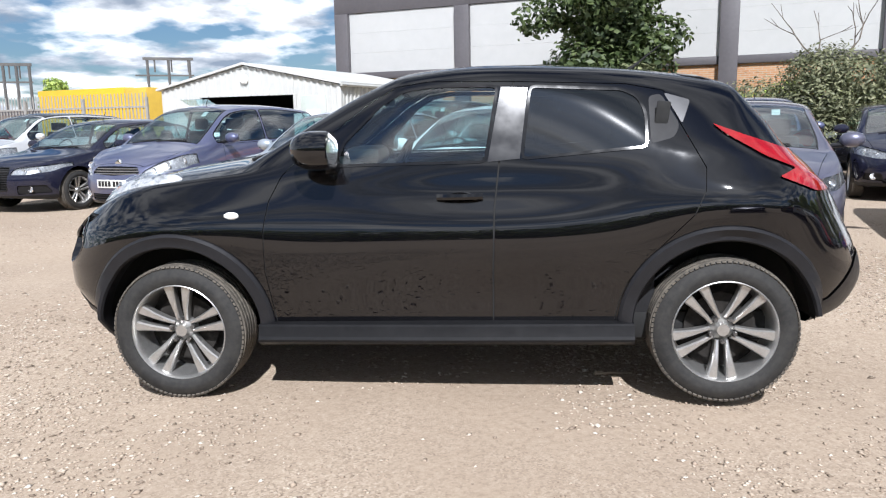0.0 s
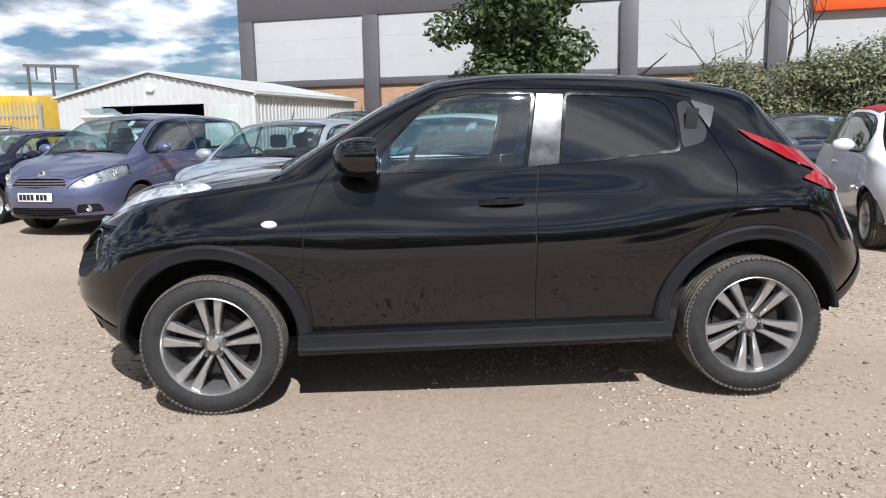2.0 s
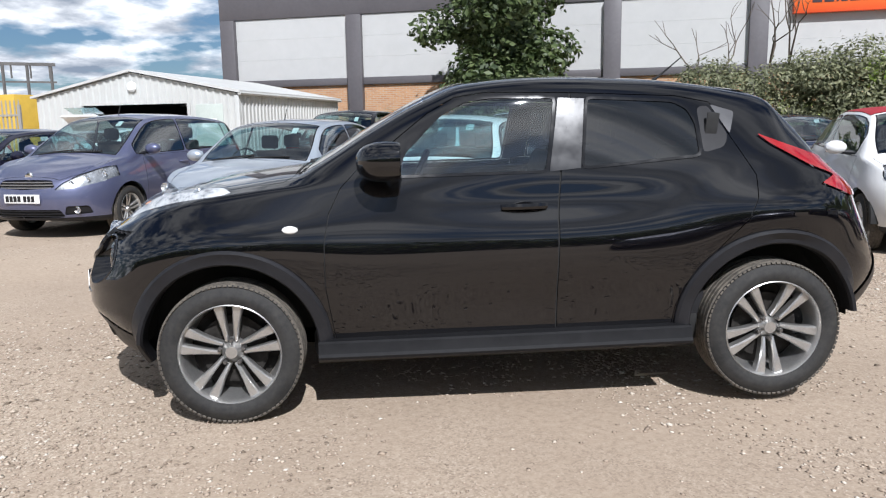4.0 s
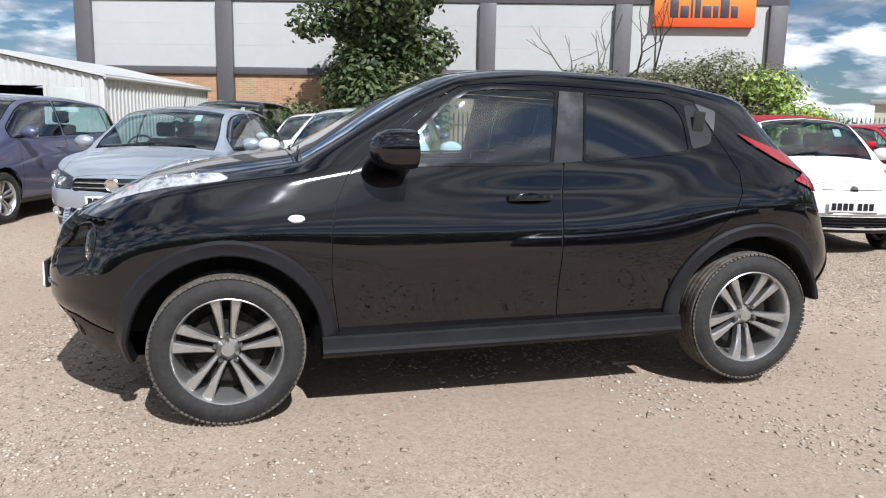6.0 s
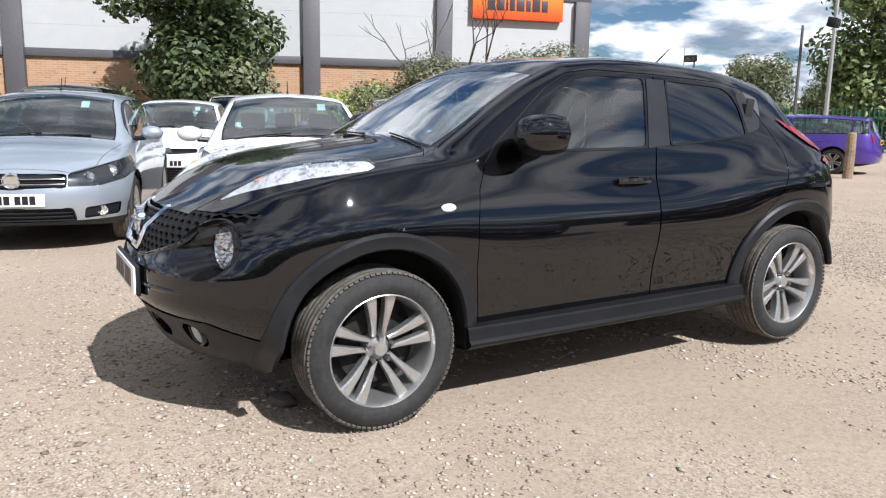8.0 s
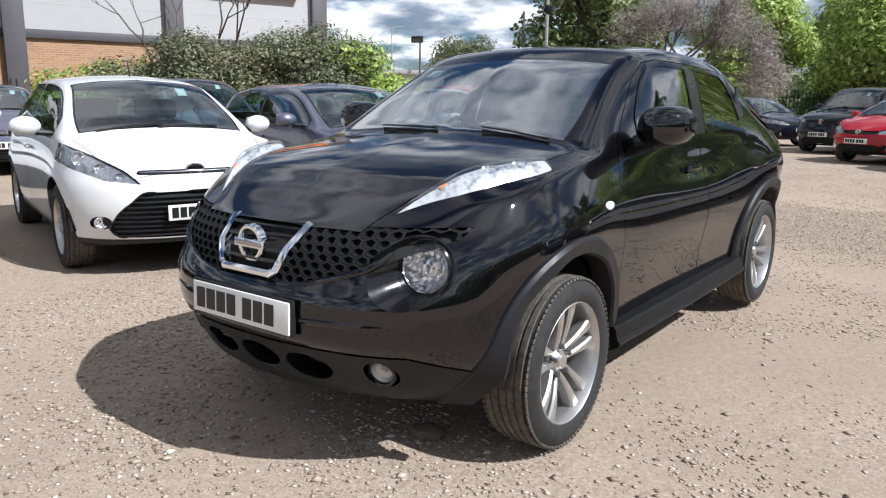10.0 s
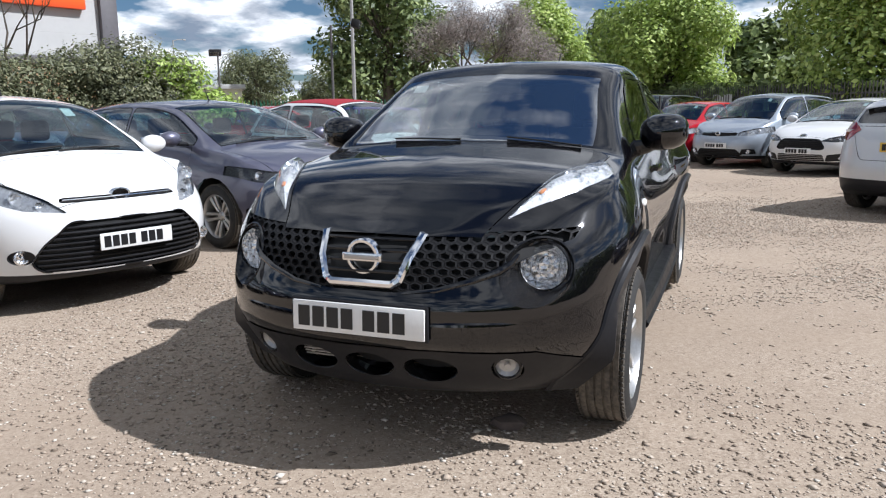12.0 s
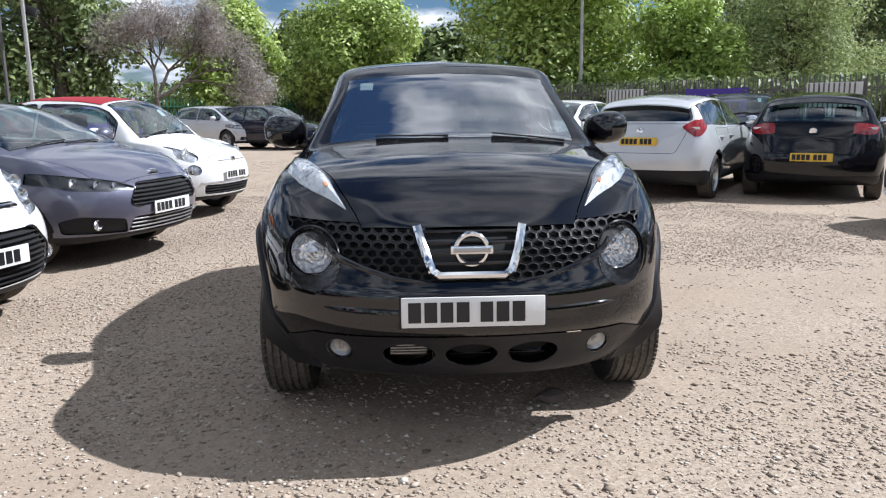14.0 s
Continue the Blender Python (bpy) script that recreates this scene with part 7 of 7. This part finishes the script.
hedge("dark undergrowth behind the palisade fence", [(44.0, 8.0, 2.6), (36.0, 0.5, 2.4), (28.5, -7.2, 2.2), (21.5, -14.2, 2.2), (13.0, -22.5, 2.2)], 2.4, 2.0, L_DARK, 61, 26000, 0.17)
hedge("green undergrowth behind the green fence", [(45.0, 9.0, 2.2), (38.5, 18.5, 1.9), (31.5, 29.5, 1.7), (26.0, 38.0, 1.5)], 1.8, 1.6, L_OLIVE, 62, 14000, 0.14)
hedge("far dark wood along the skyline", [(75.0, 60.0, 3.5), (85.0, 20.0, 4.5), (80.0, -30.0, 5.0), (50.0, -55.0, 5.0)], 4.5, 6.0, L_DARK, 63, 9000, 0.5)
hedge("far dark wood behind the yard entrance", [(-70.0, -20.0, 4.5), (-45.0, -42.0, 5.0), (-10.0, -50.0, 4.5), (20.0, -52.0, 5.5), (50.0, -55.0, 5.0)], 7.0, 7.0, L_DARK, 64, 26000, 0.6)
# never in view: added to cover the bright far ground mirrored in the doors
hedge("unseen dark hedge added to darken the reflections in the crossover", [(-52.0, -27.0, 3.6), (-28.0, -23.0, 4.2), (-6.0, -21.5, 3.8), (10.0, -23.0, 4.4)], 3.8, 2.6, L_DARK, 65, 14000, 0.28)

# ---- the parked cars ----
P_VERSO = paint("violet_blue_paint", (0.105, 0.115, 0.20), metal=0.45, flake=0.3, dirt=0.12)
P_SILVER = paint("silver_blue_paint", (0.42, 0.47, 0.53), metal=0.55, flake=0.2, dirt=0.08)
P_WHITE = paint("white_paint", (0.72, 0.72, 0.71), dirt=0.05)
P_GREY = paint("steel_grey_paint", (0.125, 0.125, 0.175), metal=0.5, flake=0.3, dirt=0.08)
P_NAVY = paint("dark_navy_paint", (0.012, 0.013, 0.028), flake=0.4, dirt=0.05)
P_RED = paint("red_paint", (0.40, 0.012, 0.022), flake=0.2)
P_PURPLE = paint("purple_paint", (0.07, 0.03, 0.27), metal=0.3, flake=0.3)
P_LTSILVER = paint("light_silver_paint", (0.62, 0.63, 0.64), metal=0.35, flake=0.12)
P_BLACK2 = paint("plain_black_paint", (0.006, 0.006, 0.008), dirt=0.03)
M_REDROOF = simple("red_fabric", (0.30, 0.015, 0.025), 0.85, grain=0.15, scale=120)

HATCH = car_spec(4.20, 1.79, 1.48, fo=0.88, wb=2.58, cowl=1.05, hdr=1.85, belt=0.94, hoodz=0.95, nosez=0.70, rend=3.80)
SMALL = car_spec(3.95, 1.72, 1.48, fo=0.82, wb=2.49, cowl=0.88, hdr=1.70, belt=0.96, hoodz=0.99, nosez=0.71, rend=3.60)
FOCUS = car_spec(4.36, 1.82, 1.47, fo=0.90, wb=2.65, cowl=1.0, hdr=1.98, belt=0.97, hoodz=0.97, nosez=0.70, rend=3.95, tailz=1.02)
MPV = car_spec(4.45, 1.79, 1.62, fo=0.92, wb=2.78, cowl=0.92, hdr=1.80, belt=1.02, hoodz=1.02, nosez=0.76, rend=4.10)
MINI = car_spec(3.55, 1.63, 1.49, fo=0.72, wb=2.30, cowl=0.88, hdr=1.45, belt=0.95, hoodz=0.96, nosez=0.74, rend=3.05, tailz=0.95)
SALOON = car_spec(4.70, 1.83, 1.43, fo=0.89, wb=2.81, cowl=1.25, hdr=2.1, belt=0.92, hoodz=0.92, nosez=0.68, rend=3.7, boot=0.55, tailz=0.98)
SUV = car_spec(4.50, 1.88, 1.74, fo=0.88, wb=2.66, cowl=1.1, hdr=1.75, belt=1.12, hoodz=1.10, nosez=0.85, rend=4.25, tailz=1.12)
ESTATE = car_spec(4.45, 1.72, 1.48, fo=0.85, wb=2.62, cowl=1.05, hdr=1.8, belt=0.94, hoodz=0.94, nosez=0.7, rend=4.2)

H0 = -107.0
FAR = dict(detail=2, step=0.10)
rear = lambda x, y, h, s: at(x + s["L"] * math.cos(radians(h)), y + s["L"] * math.sin(radians(h)), h, s)
parked_car("hatchback_car", "silver-blue hatchback car parked on the gravel", at(-2.48, 3.95, H0 + 1, HATCH), HATCH, P_SILVER, face="golf", step=0.06)
parked_car("hatchback_car", "white small hatchback car parked on the gravel", at(-0.42, 2.58, H0, SMALL), SMALL, P_WHITE, face="small", step=0.06)
parked_car("hatchback_car", "steel grey sporty hatchback car parked on the gravel", at(2.15, 2.35, H0, FOCUS), FOCUS, P_GREY, face="sport", step=0.06)
parked_car("city_car", "white city car with a red fabric roof", at(4.85, 2.35, H0, MINI), MINI, P_WHITE, (0.29, 0.185, 0.2), roof_mat=M_REDROOF, doors=3, face="round", step=0.06)
parked_car("people_carrier_car", "violet-blue people carrier parked on the gravel", at(-5.15, 5.52, H0, MPV), MPV, P_VERSO, face="carrier", step=0.06)
parked_car("saloon_car", "dark navy saloon car parked on the gravel", at(-7.7, 6.5, H0, SALOON), SALOON, P_NAVY, face="saloon")
parked_car("people_carrier_car", "silver people carrier with a dark roof behind the saloon", at(-11.3, 10.3, H0, MPV), MPV, P_LTSILVER, roof_mat=M_GLOSSBLACK, **FAR)
parked_car("hatchback_car", "red hatchback car by the fence", at(-17.0, 14.2, H0, HATCH), HATCH, P_RED, **FAR)
parked_car("off_road_car", "black off-road car behind the silver hatchback", at(-2.0, 10.4, H0, SUV), SUV, P_BLACK2, **FAR)
parked_car("hatchback_car", "white hatchback car in the second row", at(-0.4, 8.3, H0, HATCH), HATCH, P_WHITE, **FAR)
parked_car("hatchback_car", "dark grey hatchback car in the second row", at(1.6, 10.6, H0, SMALL), SMALL, P_GREY, **FAR)
parked_car("off_road_car", "silver off-road car in the back row", at(2.4, 15.0, H0, SUV), SUV, P_LTSILVER, **FAR)
parked_car("people_carrier_car", "grey-blue people carrier in the second row", at(3.9, 7.9, H0, MPV), MPV, P_VERSO, **FAR)
parked_car("hatchback_car", "dark navy hatchback car in the second row", at(6.1, 7.1, H0, FOCUS), FOCUS, P_NAVY, **FAR)
parked_car("hatchback_car", "silver-grey hatchback car near the hedge", at(8.3, 11.4, H0, HATCH), HATCH, P_LTSILVER, **FAR)
parked_car("off_road_car", "black off-road car near the hedge", at(6.2, 12.6, H0, SUV), SUV, P_BLACK2, roof_rails=True, **FAR)
parked_car("hatchback_car", "red hatchback car with its lamps towards the yard", at(11.6, 7.0, -95, SMALL), SMALL, P_RED, **FAR)
parked_car("hatchback_car", "bright blue hatchback car by the green fence", at(14.6, 12.2, -95, HATCH), HATCH, P_PURPLE, **FAR)
parked_car("saloon_car", "dark saloon car by the green fence", at(19.5, 10.5, -95, SALOON), SALOON, P_NAVY, **FAR)
parked_car("estate_car", "purple estate car behind a bollard", rear(16.6, 7.4, 112, ESTATE), ESTATE, P_PURPLE, rear_lamp="tall", **FAR)
parked_car("hatchback_car", "silver hatchback car near the far fence", at(21.5, 5.1, -125, SMALL), SMALL, P_LTSILVER, **FAR)
parked_car("hatchback_car", "dark hatchback car near the far fence", at(20.6, 3.1, -122, HATCH), HATCH, P_NAVY, **FAR)
parked_car("off_road_car", "black off-road car facing the yard", at(17.6, 2.1, 158, SUV), SUV, P_BLACK2, **FAR)
parked_car("hatchback_car", "red hatchback car facing the yard", at(14.6, 0.75, 155, SMALL), SMALL, P_RED, **FAR)
parked_car("people_carrier_car", "pale silver-blue people carrier facing the yard", at(13.0, -0.75, 150, MPV), MPV, P_SILVER, **FAR)
parked_car("hatchback_car", "white hatchback car facing the yard", at(11.4, -2.26, 146, FOCUS), FOCUS, P_WHITE, face="sport", **FAR)
parked_car("hatchback_car", "light silver hatchback car seen from behind", rear(5.55, -2.95, -34, FOCUS), FOCUS, P_LTSILVER, tint=M_GLASS_TINT, face="sport", skirt=0.44, tailgate=True, step=0.06)
parked_car("hatchback_car", "black hatchback car seen from behind", rear(5.15, -5.2, -30, HATCH), HATCH, P_BLACK2, face="golf", rear_lamp="wide", skirt=0.36, tailgate=True, rear_plate=0.60, step=0.06)
LOWSUV = car_spec(4.40, 1.85, 1.60, fo=0.88, wb=2.66, cowl=1.05, hdr=1.75, belt=1.05, hoodz=1.04, nosez=0.80, rend=4.15, tailz=1.06)
parked_car("off_road_car", "dark off-road car with roof rails facing the yard", at(11.9, -7.6, 165, LOWSUV), LOWSUV, P_NAVY, roof_rails=True, **FAR)
parked_car("hatchback_car", "dark grey hatchback car at the yard edge", at(2.4, -4.95, 110, HATCH), HATCH, P_GREY, **FAR)


open_car, open_skin = parked_car("hatchback_car", "white hatchback car with its tailgate raised", rear(-8.35, 16.0, 80, SMALL), SMALL, P_WHITE, **FAR)
secs = []
for k in range(9):
    f = k / 8
    x, z = SMALL["r"] + 0.02 + 0.66 * f, 1.44 + 0.36 * math.sin(f * 1.5)
    w = 0.60 - 0.06 * f
    secs.append([(x, -w, z - 0.05), (x, -w * 0.8, z), (x, w * 0.8, z), (x, w, z - 0.05), (x, w * 0.8, z - 0.05), (x, -w * 0.8, z - 0.05)])
gate = sweep(bmesh.new(), secs)
bmesh.ops.recalc_face_normals(gate, faces=gate.faces[:])
gate = part("raised_tailgate", gate, P_WHITE, open_car, "raised white tailgate")
part("gate_glass", box(bmesh.new(), (SMALL["r"] + 0.15, -0.42, -0.006), (SMALL["r"] + 0.60, 0.42, 0.0), 0.0, Matrix.Translation((0, 0, 1.52)) @ Matrix.Rotation(-0.35, 4, 'Y') @ Matrix.Translation((0.05, 0, -0.35))), M_GLASS, gate)


# ---- loose stones, a stick and a few scraps on the gravel ----
def stones(name, label, n, area, lo, hi, seed, mat, grade=0.0, fade=1.5):
    rng = np.random.default_rng(seed)
    base = np.array([(0, 0, 0.8), (1, 0.1, 0), (0.2, 1, 0.1), (-1, 0.2, -0.05), (-0.1, -1, 0.05), (0, 0, -0.6)], float)
    tri = np.array([(0, 1, 2), (0, 2, 3), (0, 3, 4), (0, 4, 1), (5, 2, 1), (5, 3, 2), (5, 4, 3), (5, 1, 4)])
    x = rng.uniform(area[0], area[2], n * 3)
    y = rng.uniform(area[1], area[3], n * 3)
    dens = np.array([noise.noise(Vector((a * 0.55, b * 0.55, 0.3))) + 0.6 * noise.noise(Vector((a * 1.7, b * 1.7, 4.0))) for a, b in zip(x, y)])
    edge = np.minimum(np.minimum(x - area[0], area[2] - x), np.minimum(y - area[1], area[3] - y))
    dens += grade * x - 1.6 * np.clip(1 - edge / fade, 0, 1) ** 1.5
    keep = np.argsort(-(dens + rng.normal(size=n * 3) * 0.30))[:n]
    x, y = x[keep], y[keep]
    s = lo + (hi - lo) * rng.random(n) ** 2.5
    a = rng.random(n) * 6.283
    jit = base[None] * (0.7 + 0.6 * rng.random((n, 6, 1))) * s[:, None, None] * np.array([1.0, 0.78, 0.42])
    c, q = np.cos(a)[:, None], np.sin(a)[:, None]
    v = np.stack([jit[..., 0] * c - jit[..., 1] * q + x[:, None], jit[..., 0] * q + jit[..., 1] * c + y[:, None], jit[..., 2] + s[:, None] * 0.12], 2).reshape(-1, 3)
    f = (tri[None] + (np.arange(n) * 6)[:, None, None]).reshape(-1, 3)
    me = bpy.data.meshes.new(name)
    me.vertices.add(len(v))
    me.vertices.foreach_set("co", v.ravel())
    me.loops.add(len(f) * 3)
    me.loops.foreach_set("vertex_index", f.ravel().astype(np.int32))
    me.polygons.add(len(f))
    me.polygons.foreach_set("loop_start", np.arange(len(f), dtype=np.int32) * 3)
    me.update(calc_edges=True)
    me.materials.append(mat)
    ob = new(name, me)
    return tagged(ob, label, "gravel", kind="stuff")


_s = Mat("loose_stone").set(rough=0.9)
_s.to(_s.ramp(_s.island(), (0.0, (0.17, 0.13, 0.095)), (0.25, (0.34, 0.265, 0.20)), (0.7, (0.46, 0.373, 0.288)), (0.93, (0.55, 0.475, 0.39)), (1.0, (0.64, 0.59, 0.51))), "Base Color")
M_STONE = _s.m
stones("loose_gravel", "small pale and brown stones scattered over the yard", 150000, (-6.2, -5.4, 7.5, 4.4), 0.003, 0.0155, 71, M_STONE, 0.10, 2.0)
stones("loose_gravel", "small pale and brown stones scattered over the yard", 36000, (2.5, -9.5, 17.0, 7.0), 0.006, 0.018, 72, M_STONE, 0.0, 3.0)
stones("loose_gravel", "small pale and brown stones scattered over the yard", 9000, (-11.0, -4.0, 1.0, 9.0), 0.005, 0.018, 73, M_STONE, 0.0, 3.0)
stones("loose_stones", "larger pale stones lying loose on the gravel", 5200, (-6.2, -5.0, 9.0, 3.6), 0.009, 0.026, 75, M_STONE, 0.05, 2.0)
rk = bmesh.new()
bmesh.ops.create_icosphere(rk, subdivisions=2, radius=1)
for v in rk.verts:
    v.co = Vector((v.co.x * 0.05, v.co.y * 0.075, v.co.z * 0.035)) * (1 + 0.25 * noise.noise(v.co * 1.5))
st_ = part("flat_stone", rk, simple("dark_stone", (0.13, 0.10, 0.085), 0.9, grain=0.25))
st_.matrix_basis = pose(-1.54, -0.40, 0.02, 0, 0, 20)
tagged(st_, "flat brown stone lying on the gravel", "stone")
sk_ = part("stick", tube(bmesh.new(), [(0.74, -0.44, 0.02), (0.79, -0.425, 0.012), (0.84, -0.41, 0.01), (0.93, -0.40, 0.008)], [0.012, 0.007, 0.005, 0.004], 6), simple("pale_dry_wood", (0.45, 0.36, 0.26), 0.9))
tagged(sk_, "pale dry stick lying in the gravel", "stick")
